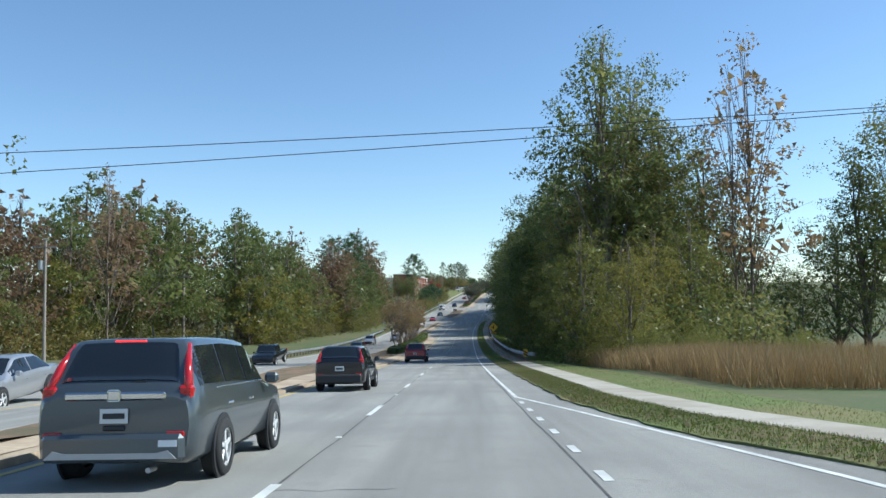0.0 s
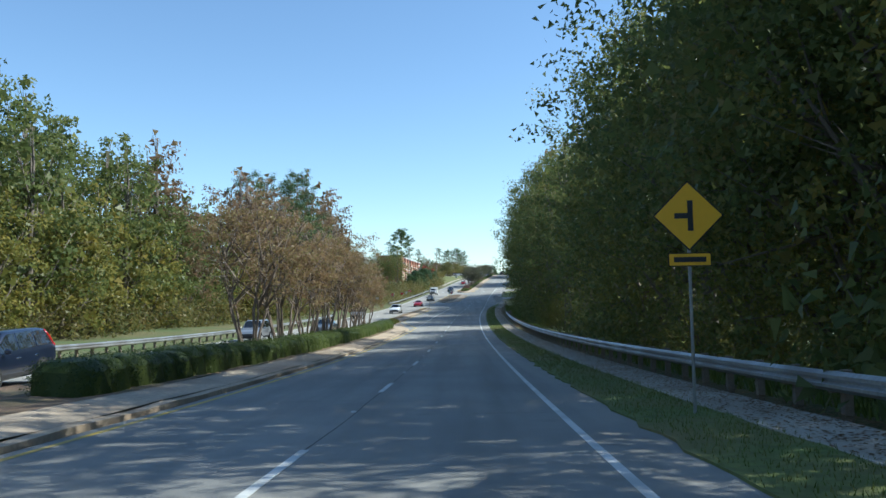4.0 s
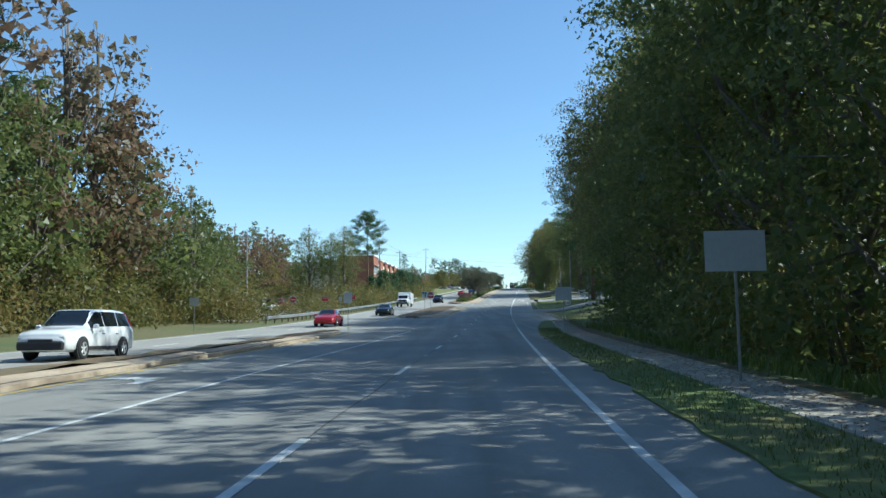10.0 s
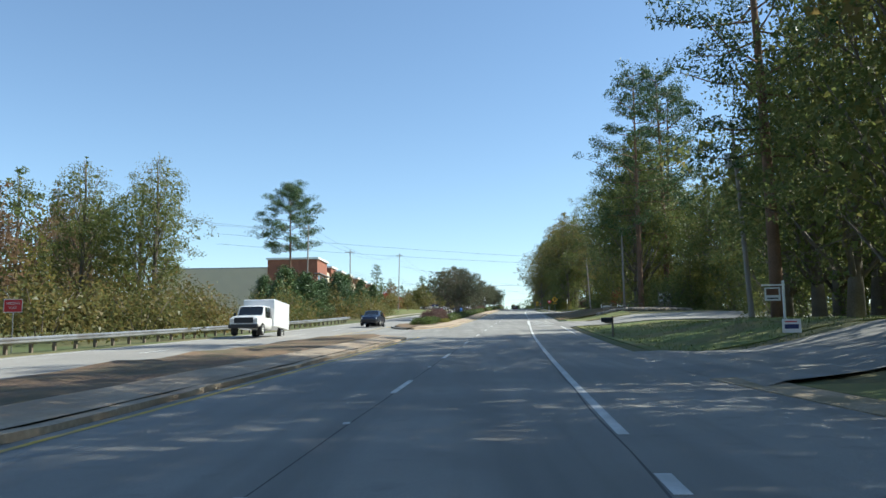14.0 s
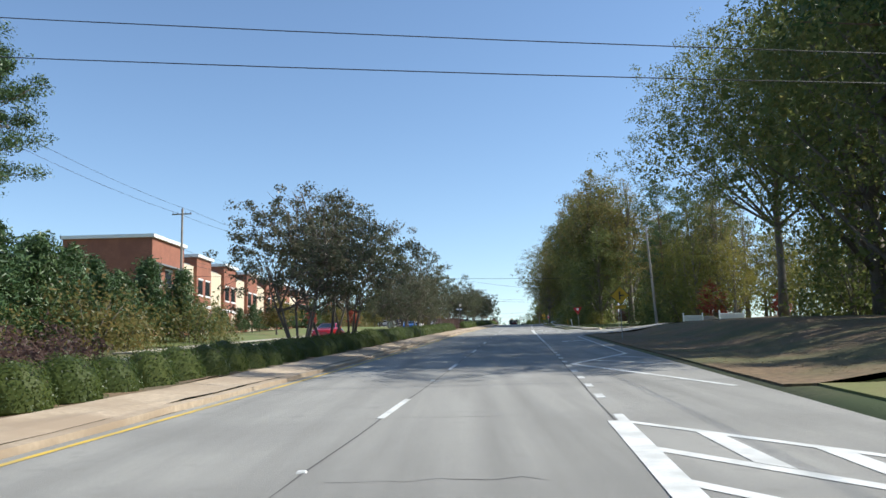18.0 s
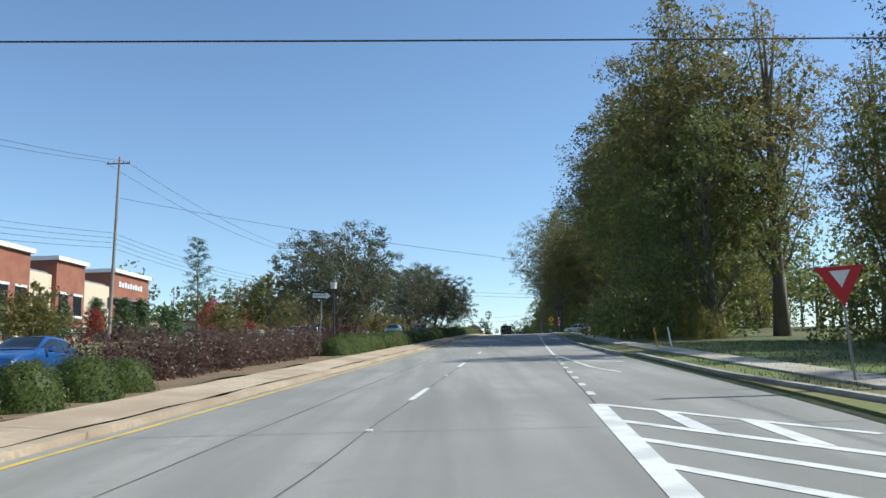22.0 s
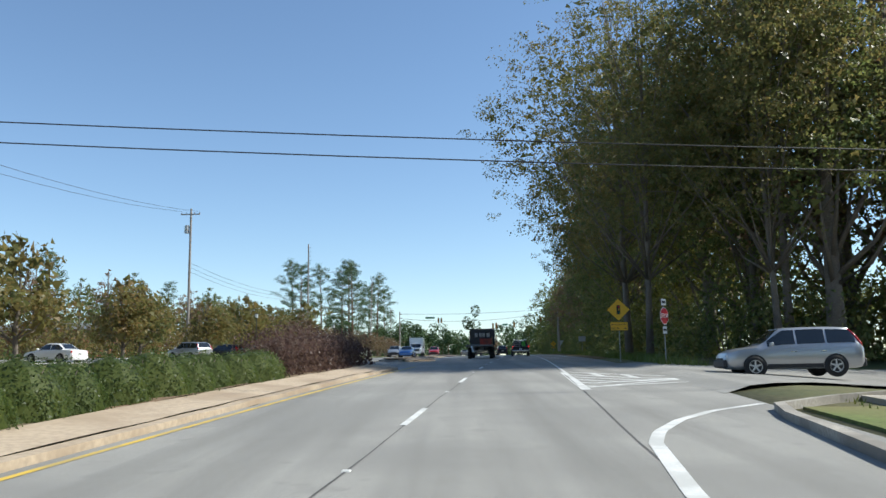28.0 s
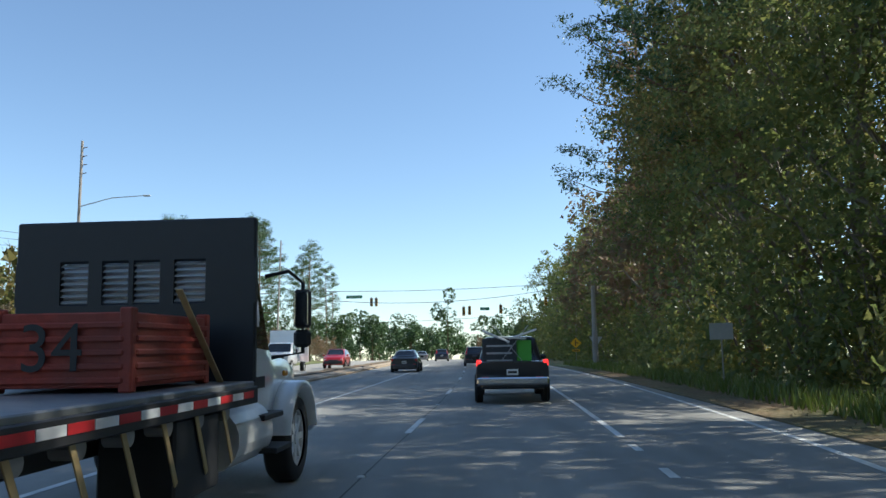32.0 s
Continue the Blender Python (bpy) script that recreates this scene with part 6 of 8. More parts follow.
A = lambda u, y, h: on_land(u, y, h)
wires("two black wires crossing the road", [(W(-40, 22, 6.9), W(40, 22, 9.3), 0.85), (W(-40, 22, 5.6), W(40, 22, 9.5), 0.65)], 0.012)
wires("wires from pole to pole along the woods", [(A(-36.5 + x, 75, 11.2), A(-42 + x, 128, 11.7), 1.0) for x in (-1, 0.5, 1)] + [(A(-42 + x, 128, 11.7), A(-46 + x, 190, 12), 1) for x in (-1, 1)] + [(A(-36.5, 75, 7.5), A(-42, 128, 7.6), 1.2), (A(-36.5 + 0.5, 75, 11.2), A(-33, 20, 11.5), 1)])
wires("wires along the poles of the opposite side", [(A(-38 + x, 335, 12.2), A(-35.5 + x, 440, 16), 2.0) for x in (-1, 1)] + [(A(-35.5 + x, 440, 16), A(-34 + x, 470, 13.7), 0.4) for x in (-1, 1)] + [(A(-34 + x, 470, 13.7), A(-34.5 + x, 537, 16.6), 1.6) for x in (-1, 1)] + [(A(-34.5 + x, 537, 16.6), A(-31 + x, 598, 13.2), 1.6) for x in (-1, 1)] +
      [(A(-31 + x, 598, 13.2), A(-34 + x, 667, 16.2), 1.5) for x in (-1, 1)] + [(A(-34, 667, 10.5 - k * 0.5), A(-32.5, 719, 11 - k * 0.5), 1.2) for k in range(3)] + [(A(-32.5, 719, 11 - k * 0.5), A(-27.7, 779, 11.5 - k * 0.5), 1.2) for k in range(3)] + [(A(-34.5, 537, 10 - k * 0.45), A(-31, 598, 9 - k * 0.45), 1.3) for k in range(4)] + [(A(-34, 470, 9.5 - k * 0.45), A(-34.5, 537, 10 - k * 0.45), 1.0) for k in range(4)])
wires("wires crossing the road near the brick building", [(W(-38, 403, 12.2), W(42, 403, 6.3), 0.7), (W(-38, 403, 10.8), W(42, 403, 5.9), 0.7)], 0.014)
wires("wires along the slim poles", [(A(16.7, 344, 11.6), A(17.5, 412, 11.6), 1.2), (A(17.5, 412, 11.6), A(18.6, 482, 11.8), 1.2), (A(17.5, 412, 9.6), A(18.6, 482, 9.8), 1.2)])
wires("single wire crossing the road", [(W(-36, 477.5, 7.3), W(19, 477.5, 5.7), 0.2)])
wires("wire slanting across the road", [(A(-34.5, 537, 13.3), A(15.2, 539, 5.6), 0.7)])
wires("two black wires crossing above the corner", [(W(-36, 600, 9.3), W(42, 600, 5.4), 0.8), (W(-36, 600, 8.72), W(42, 600, 4.83), 0.8)], 0.018)


# signals at the crossing on span wires
def signal_head(u, y, z, label, lit=True):
    ob = thing("traffic_signal", label, "traffic light", "signals over the crossing", m=road_pose(u, y, z, 0, False))
    part("housing", box(0.36, 0.22, 1.05, (0, 0, -0.6), 0.03), BRASS_YELLOW if not lit else SIGN_BLACK, ob)
    for k, m in enumerate((LENS_RED if lit else LENS_DARK, LENS_DARK, LENS_DARK)):
        part("lens", rod(0.13, 0.03, (0, -0.125, -0.28 - 0.33 * k), 14, pose(0, 0, 0, 90)), m, ob)
        vs, fs = [], []
        for i in range(9):
            w = math.pi * i / 8
            vs += [(0.15 * math.cos(w), -0.11, -0.28 - 0.33 * k + 0.15 * math.sin(w)), (0.15 * math.cos(w), -0.32, -0.28 - 0.33 * k + 0.15 * math.sin(w))]
        for i in range(8):
            fs.append((2 * i, 2 * i + 1, 2 * i + 3, 2 * i + 2))
        part("visor", mesh_of("visor", vs, fs, SIGN_BLACK), None, ob)
    part("hanger", rod(0.03, 0.2, (0, 0, 0.0), 6), STEEL, ob)
    return ob


signal_head(0.4, 748, 6.6, "black traffic signal hanging on a span wire", False)
signal_head(1.1, 748.4, 6.7, "black traffic signal hanging on a span wire", False)
signal_head(4.8, 748, 6.8, "black traffic signal hanging on a span wire", False)
for u, z in ((-10.9, 8.1), (-10.3, 8.1), (10.7, 7.9)):
    signal_head(u, 752, z, "signal seen from the side on a wire", False)
wires("span wires carrying the signals", [(W(-19, 748, 7.9), W(14, 748, 9.0), 1.3), (W(-19, 752, 9.0), W(14, 752, 9.6), 0.4), (W(-30, 790, 6.5), W(20, 790, 8.0), 0.6)], 0.03)
utility_pole(-19, 750, 9.4, "pole carrying the signal wires", arm=False)
utility_pole(14, 750, 9.6, "pole carrying the signal wires", arm=False)
for u, w, z in ((-12.6, 1.9, 7.9), (2.9, 1.1, 6.25)):
    ob = thing("street_name_sign", "green street name panel hanging on the span wire", "street sign", m=road_pose(u, 748, z, 0, False))
    part("panel", box(w, 0.03, 0.36, (0, 0, 0), 0.01), SIGN_GREEN, ob)
    for x in (-w * 0.35, w * 0.35):
        part("hanger", rod(0.012, 0.4, (x, 0, 0.3), 5), STEEL, ob)
    part("lettering", letters("Brandywine Blvd" if w > 1.5 else "Oak St", 0.2 if w > 1.5 else 0.22, SIGN_WHITE), None, ob, m=Matrix.Translation((0, -0.02, 0)) @ UPRIGHT)

# ---- vehicles ----
RUBBER = mat("tyre_rubber", (0.02, 0.02, 0.02), 0.85, var=0.15, scale=(2.0, 30.0), bump=0.2)
ALLOY = mat("alloy_wheel", (0.62, 0.62, 0.61), 0.35, 0.25, var=0.08)
BLACK_TRIM = mat("black_plastic_trim", (0.022, 0.022, 0.024), 0.6, var=0.15)
CHROME = mat("chrome", (0.7, 0.7, 0.7), 0.12, 1.0, var=0.04)
TAIL_RED = mat("red_tail_lens", (0.4, 0.008, 0.01), 0.15, var=0.1, coat=0.6)
LIT_RED = lamp_mat("lit_brake_lens", (0.9, 0.03, 0.03), 1.2)
CLEAR_LENS = mat("clear_lamp_lens", (0.6, 0.6, 0.58), 0.12, var=0.08, coat=0.6)
AMBER = mat("amber_lens", (0.6, 0.22, 0.02), 0.2, var=0.05)
CAR_GLASS = glass_mat("tinted_car_glass", (0.012, 0.015, 0.018), 0.02)
PLATE_WHITE = mat("number_plate", (0.6, 0.6, 0.58), 0.5, var=0.05)


def paint(name, rgb, metal=0.35):
    return mat(name, rgb, 0.32, metal, var=0.05, scale=(0.8, 30.0), coat=0.9)


def quad_skin(name, corners, inset, push, material, parent):
    """A pane just proud of the body between four corners."""
    c = [Vector(p) for p in corners]
    push += 0.012
    mid = sum(c, Vector()) / 4
    n = (c[1] - c[0]).cross(c[3] - c[0]).normalized()
    if n.dot(mid - Vector((0, mid.y, 0.6))) < 0 and abs(n.x) > 0.3:
        n = -n
    elif abs(n.x) <= 0.3 and n.z < 0:
        n = -n
    out = [p.lerp(mid, inset) + n * push for p in c]
    back = [p - n * 0.02 for p in out]
    vs = out + back
    fs = [(0, 1, 2, 3), (4, 7, 6, 5), (0, 4, 5, 1), (1, 5, 6, 2), (2, 6, 7, 3), (3, 7, 4, 0)]
    return part(name, mesh_of(name, vs, fs, material), None, parent)


def lerp3(a, b, f):
    return tuple(x + (y - x) * f for x, y in zip(a, b))


def wheel(parent, x, y, r, w, spokes=5, rim=None):
    """Tyre with a rim under it; the outer side faces away from the car."""
    s = 1 if x > 0 else -1
    prof = [(r * 0.66, -w / 2), (r * 0.93, -w / 2), (r, -w * 0.36), (r, w * 0.36), (r * 0.93, w / 2), (r * 0.66, w / 2)]
    vs, fs = [], []
    n = 24
    for i in range(n):
        a = 2 * math.pi * i / n
        for rr, xx in prof:
            vs.append((x + xx, y + rr * math.cos(a), r + rr * math.sin(a)))
    k = len(prof)
    for i in range(n):
        for j in range(k - 1):
            fs.append((i * k + j, ((i + 1) % n) * k + j, ((i + 1) % n) * k + j + 1, i * k + j + 1))
    wh = part("wheel", mesh_of("wheel", vs, fs, RUBBER, True), None, parent)
    bm = bmesh.new()
    rot = pose(0, 0, 0, 0, 90, 0)
    rod(r * 0.67, w * 0.55, (x - s * w * 0.05, y, r), 20, rot, bm=bm)
    part("rim_barrel", bm, BLACK_TRIM, wh)
    bm = bmesh.new()
    rod(r * 0.17, 0.05, (x + s * w * 0.36, y, r), 12, rot, bm=bm)
    for q in range(spokes):
        a = 2 * math.pi * q / spokes
        box(0.035, r * 0.16, r * 0.56, (x + s * w * 0.33, y + 0.36 * r * math.sin(a), r + 0.36 * r * math.cos(a)), 0.006, pose(0, 0, 0, -math.degrees(a)), bm=bm)
    for q in range(20):
        a = 2 * math.pi * q / 20
        box(0.05, r * 0.22, 0.03, (x + s * w * 0.32, y + 0.64 * r * math.sin(a), r + 0.64 * r * math.cos(a)), 0, pose(0, 0, 0, -math.degrees(a)), bm=bm)
    part("rim", bm, rim or ALLOY, wh)
    return wh


def hull(stations):
    """Rings of the body. A station: y, half width, bottom, belt, roof, half width at the roof."""
    vs, fs = [], []
    rings = []
    keep = []
    dense = []
    n = len(stations)
    for i in range(n - 1):
        p, a, b, q = stations[max(i - 1, 0)], stations[i], stations[i + 1], stations[min(i + 2, n - 1)]
        keep.append(len(dense))
        for f in (0.0, 0.25, 0.5, 0.75):
            h = b[0] - a[0]
            row = [a[0] + h * f]
            for k in range(1, 6):
                d = (b[k] - a[k]) / h
                da = 0 if i == 0 else (a[k] - p[k]) / (a[0] - p[0])
                db = 0 if i == n - 2 else (q[k] - b[k]) / (q[0] - b[0])
                ma = 0.6 * (da + d) / 2 if da * d > 0 else 0.0
                mb = 0.6 * (db + d) / 2 if db * d > 0 else 0.0
                lim = 2.5 * abs(d)
                ma, mb = max(-lim, min(lim, ma)), max(-lim, min(lim, mb))
                row.append(a[k] * (2 * f ** 3 - 3 * f * f + 1) + ma * h * (f ** 3 - 2 * f * f + f) + b[k] * (3 * f * f - 2 * f ** 3) + mb * h * (f ** 3 - f * f))
            dense.append(row)
    keep.append(len(dense))
    dense.append(stations[-1])
    for y, hw, zb, zbelt, zr, hr in dense:
        right = [(hw * 0.84, zb), (hw * 0.97, zb + 0.1), (hw, zb + 0.55 * (zbelt - zb)), (hw * 0.985, zb + 0.82 * (zbelt - zb)), (hw * 0.95, zbelt), (hr, zr - 0.045), (hr * 0.9, zr - 0.012), (hr * 0.5, zr)]
        ring = [(x, y, z) for x, z in right] + [(-x, y, z) for x, z in right[::-1]]
        rings.append(ring)
        vs += ring
    n = len(rings[0])
    for j in range(len(rings) - 1):
        for i in range(n):
            fs.append((j * n + i, j * n + (i + 1) % n, (j + 1) * n + (i + 1) % n, (j + 1) * n + i))
    fs.append(tuple(range(n))[::-1])
    fs.append(tuple((len(rings) - 1) * n + i for i in range(n)))
    DENSE[:] = [rings, keep]
    return vs, fs, [rings[i] for i in keep]


DENSE = []


def glass_band(name, a, b, forward, parent, lo=0.1, hi=0.92, narrow=0.93):
    """Curved pane over the body between two stations; forward is +1 for a windscreen, -1 for a rear window."""
    rings, keep = DENSE
    span_ = rings[keep[a]:keep[b] + 1]
    m = len(span_) - 1
    vs, fs = [], []
    for j in range(7):
        t = (lo + (hi - lo) * j / 6) * m
        i = min(m - 1, int(t))
        for k in range(5, 11):
            p = Vector(span_[i][k]).lerp(Vector(span_[i + 1][k]), t - i)
            vs.append((p.x * narrow, p.y + forward * 0.012, p.z + 0.014))
    n = len(vs)
    vs += [(x * 0.99, y - forward * 0.02, z - 0.024) for x, y, z in vs]
    for j in range(6):
        for k in range(5):
            q = j * 6 + k
            fs += [(q, q + 1, q + 7, q + 6), (n + q, n + q + 6, n + q + 7, n + q + 1)]
    rim = list(range(0, 6)) + [6 * j + 5 for j in range(1, 7)] + list(range(40, 35, -1)) + [6 * j for j in range(5, 0, -1)]
    for u, v in zip(rim, rim[1:] + rim[:1]):
        fs.append((u, v, v + n, u + n))
    part(name, mesh_of(name, vs, fs, CAR_GLASS, True), None, parent)


def vehicle(name, label, category, stations, colour, m, rear, back_of_roof, front_of_roof, cowl, wheels, windows=3, tail="tall", lit=False, plate=True, rack=False, bed=False, group="", cladding=True):
    """A road vehicle from its rings. Indices name the rings at the rear glass foot, roof ends and windscreen foot."""
    ob = thing(name, label, category, group, m=m)
    vs, fs, rg = hull(stations)
    me = mesh_of("body", vs, fs, colour, True)
    me.set_sharp_from_angle(angle=radians(48))
    part("body", me, None, ob)
    hw = max(s[1] for s in stations)
    y0, y1 = stations[0][0], stations[-1][0]
    zb = stations[1][2]
    # glass
    glass_band("windscreen", front_of_roof, cowl, 1, ob)
    glass_band("rear_window", rear, back_of_roof, -1, ob, 0.12, 0.88, 0.86)
    for s in (0, 1):
        lo = [Vector(rg[i][4 if s == 0 else 11]) for i in range(rear, cowl + 1)]
        hi = [Vector(rg[i][5 if s == 0 else 10]) for i in range(rear, cowl + 1)]
        sx = 1 if s == 0 else -1

        def along(line, y):
            for a, b in zip(line, line[1:]):
                if y <= b.y:
                    return a.lerp(b, max(0.0, min(1.0, (y - a.y) / (b.y - a.y))))
            return line[-1]

        ya, yb = lo[0].y + 0.16, lo[-1].y - 0.22
        for k in range(windows):
            y2, y3 = ya + (yb - ya) * k / windows + 0.035, ya + (yb - ya) * (k + 1) / windows - 0.035
            vs, fs = [], []
            for q in range(9):
                y = y2 + (y3 - y2) * q / 8
                a, b = along(lo, y), along(hi, y)
                p, r = a.lerp(b, 0.1), a.lerp(b, 0.93)
                for v in (p, r):
                    vs.append((v.x + sx * 0.014, v.y, v.z))
                for v in (p, r):
                    vs.append((v.x - sx * 0.02, v.y, v.z))
            for q in range(8):
                c = 4 * q
                fs += [(c, c + 4, c + 5, c + 1), (c + 2, c + 3, c + 7, c + 6), (c, c + 2, c + 6, c + 4), (c + 1, c + 5, c + 7, c + 3)]
            fs += [(0, 1, 3, 2), (32, 34, 35, 33)]
            part("side_window", mesh_of("side_window", vs, fs, CAR_GLASS), None, ob)
    # wheels and arches
    for y, r in wheels:
        for s in (-1, 1):
            wheel(ob, s * (hw - 0.06), y, r, 0.23)
            bm = rod(r + 0.055, 0.03, (s * (hw - 0.004), y, r + 0.01), 26, pose(0, 0, 0, 0, 90, 0))
            part("wheel_arch", bm, BLACK_TRIM, ob)
    if cladding:
        for s in (-1, 1):
            part("sill", box(0.05, (wheels[1][0] - wheels[0][0]) - 0.8, 0.14, (s * hw * 0.96, 0.5 * (wheels[0][0] + wheels[1][0]), zb + 0.07), 0.02), BLACK_TRIM, ob)
    # mirrors, handles
    ym = stations[cowl][0] - 0.35
    zbelt = stations[cowl][3]
    for s in (-1, 1):
        part("mirror", box(0.2, 0.12, 0.15, (s * (hw + 0.1), ym, zbelt + 0.1), 0.04), colour, ob)
        for k in range(2):
            part("door_handle", box(0.025, 0.2, 0.035, (s * (hw * 0.985 + 0.008), ym - 0.75 - 1.0 * k, zbelt - 0.14), 0.008), CHROME if name == "compact_suv" else colour, ob)
    # rear
    red = LIT_RED if lit else TAIL_RED
    zt = stations[rear][3]
    for s in (-1, 1):
        if tail == "tall":
            part("tail_lamp", box(0.17, 0.1, 0.34, (s * hw * 0.83, y0 + 0.09, zt - 0.12), 0.03), red, ob)
            a = Vector(rg[rear][5 if s > 0 else 10])
            b = Vector(rg[back_of_roof][5 if s > 0 else 10])
            tvs, tfs = tube([a + Vector((0, -0.01, -0.05)), a.lerp(b, 0.5) + Vector((0, -0.02, 0)), b + Vector((0, 0.02, -0.02))], [0.06, 0.045, 0.035], 8)
            part("tail_lamp", mesh_of("tail_lamp", tvs, tfs, red, True), None, ob)
            part("reverse_lamp", box(0.12, 0.1, 0.1, (s * hw * 0.8, y0 + 0.075, zt - 0.26), 0.02), CLEAR_LENS, ob)
        else:
            part("tail_lamp", box(0.3 if name != "pickup_truck" else 0.14, 0.1, 0.17 if name != "pickup_truck" else 0.4, (s * hw * (0.76 if name != "pickup_truck" else 0.91), y0 + 0.06, zt - 0.14), 0.03), red, ob)
        part("reflector", box(0.2, 0.03, 0.06, (s * hw * 0.74, y0 - 0.012, zb + 0.3), 0.01), TAIL_RED, ob)
        part("headlamp", box(0.36, 0.14, 0.16, (s * hw * 0.68, y1 - 0.1, stations[-2][3] - 0.1), 0.04), CLEAR_LENS, ob)
    part("rear_bumper", box(hw * 1.72, 0.14, 0.3, (0, y0 - 0.02, zb + 0.16), 0.05), BLACK_TRIM if cladding else colour, ob)
    part("front_bumper", box(hw * 1.72, 0.14, 0.28, (0, y1 + 0.0, zb + 0.16), 0.05), BLACK_TRIM if cladding else colour, ob)
    part("grille", box(hw * 0.9, 0.05, 0.16, (0, y1 + 0.02, stations[-2][3] - 0.2), 0.02), BLACK_TRIM, ob)
    if plate:
        pl = part("number_plate", box(0.31, 0.012, 0.16, (0, y0 - 0.02, zt - 0.27), 0.004), PLATE_WHITE, ob)
        part("bar", box(0.24, 0.004, 0.06, (0, y0 - 0.029, zt - 0.27)), SIGN_BLACK, pl)
    return ob


def suv_stations(L, hw, belt, roof, hood=0.98, clear=0.24):
    h = L / 2
    return [(-h, hw * 0.9, clear + 0.12, belt - 0.12, belt - 0.06, hw * 0.8), (-h + 0.08, hw * 0.96, clear + 0.05, belt, belt + 0.05, hw * 0.86), (-h + 0.42, hw, clear, belt, roof - 0.04, hw * 0.72), (-h + 1.5, hw, clear, belt - 0.02, roof, hw * 0.74),
            (0.35, hw, clear, belt - 0.05, roof - 0.03, hw * 0.73), (1.15, hw, clear, belt - 0.08, hood + 0.1, hw * 0.86), (h - 0.5, hw * 0.97, clear, hood - 0.06, hood + 0.0, hw * 0.78), (h - 0.08, hw * 0.9, clear + 0.05, hood - 0.2, hood - 0.14, hw * 0.74), (h, hw * 0.8, clear + 0.14, hood - 0.34, hood - 0.28, hw * 0.68)]


def sedan_stations(L, hw, belt=0.93, roof=1.44, clear=0.2, hood=0.86):
    h = L / 2
    return [(-h, hw * 0.85, clear + 0.1, belt - 0.1, belt - 0.04, hw * 0.76), (-h + 0.1, hw * 0.94, clear, belt - 0.02, belt + 0.02, hw * 0.8), (-h + 0.75, hw, clear, belt, belt + 0.06, hw * 0.84), (-h + 1.45, hw, clear, belt, roof - 0.03, hw * 0.66),
            (-0.1, hw, clear, belt - 0.02, roof, hw * 0.68), (0.25, hw, clear, belt - 0.02, roof - 0.02, hw * 0.67), (1.05, hw, clear, belt - 0.04, hood + 0.1, hw * 0.84), (h - 0.45, hw * 0.97, clear, hood - 0.1, hood - 0.04, hw * 0.76), (h - 0.06, hw * 0.88, clear + 0.05, hood - 0.24, hood - 0.18, hw * 0.7), (h, hw * 0.78, clear + 0.12, hood - 0.34, hood - 0.28, hw * 0.64)]


def pickup_stations(L, hw, belt=1.12, roof=1.85, clear=0.4, hood=1.12):
    h = L / 2
    c = 0.25
    return [(-h, hw * 0.98, clear + 0.08, belt - 0.02, belt, hw * 0.9), (-h + 0.05, hw, clear, belt, belt + 0.02, hw * 0.92), (c - 0.9, hw, clear, belt, belt + 0.03, hw * 0.92), (c - 0.8, hw, clear, belt, belt + 0.05, hw * 0.9), (c - 0.62, hw, clear, belt, roof - 0.03, hw * 0.76),
            (c + 0.7, hw, clear, belt - 0.02, roof, hw * 0.77), (c + 0.8, hw, clear, belt - 0.02, roof - 0.02, hw * 0.76), (c + 1.45, hw, clear, belt - 0.02, hood + 0.1, hw * 0.88), (h - 0.4, hw * 0.98, clear, hood - 0.04, hood + 0.03, hw * 0.82), (h - 0.04, hw * 0.95, clear + 0.05, hood - 0.14, hood - 0.08, hw * 0.78), (h, hw * 0.88, clear + 0.1, hood - 0.3, hood - 0.24, hw * 0.74)]


def make_suv(label, colour, m, L=4.55, hw=0.91, belt=1.06, roof=1.66, **k):
    st = suv_stations(L, hw, belt, roof)
    return vehicle("compact_suv", label, "car", st, colour, m, 1, 2, 4, 5, [(-L / 2 + 0.98, 0.34), (L / 2 - 0.95, 0.34)], **k)


def make_sedan(label, colour, m, L=4.7, hw=0.9, **k):
    k.setdefault("tail", "wide")
    k.setdefault("cladding", False)
    return vehicle("sedan", label, "car", sedan_stations(L, hw), colour, m, 2, 3, 5, 6, [(-L / 2 + 1.0, 0.32), (L / 2 - 0.92, 0.32)], windows=2, **k)


def make_pickup(label, colour, m, L=5.8, hw=0.98, **k):
    k.setdefault("tail", "wide")
    return vehicle("pickup_truck", label, "pickup truck", pickup_stations(L, hw), colour, m, 3, 4, 6, 7, [(-L / 2 + 1.15, 0.39), (L / 2 - 1.0, 0.39)], windows=2, cladding=False, **k)


GUNMETAL = paint("gunmetal_paint", (0.075, 0.09, 0.1), 0.45)
BLACK_PAINT = paint("black_paint", (0.008, 0.009, 0.012))
DARK_BLUE = paint("dark_blue_paint", (0.012, 0.02, 0.045))
RED_PAINT = paint("red_paint", (0.38, 0.008, 0.012), 0.2)
MAROON = paint("maroon_paint", (0.2, 0.01, 0.02), 0.3)
SILVER = paint("silver_paint", (0.42, 0.43, 0.45), 0.6)
GREY_PAINT = paint("grey_paint", (0.2, 0.2, 0.19), 0.5)
WHITE_PAINT = paint("white_paint", (0.78, 0.78, 0.77), 0.0)
BLUE_PAINT = paint("blue_paint", (0.02, 0.1, 0.32), 0.4)

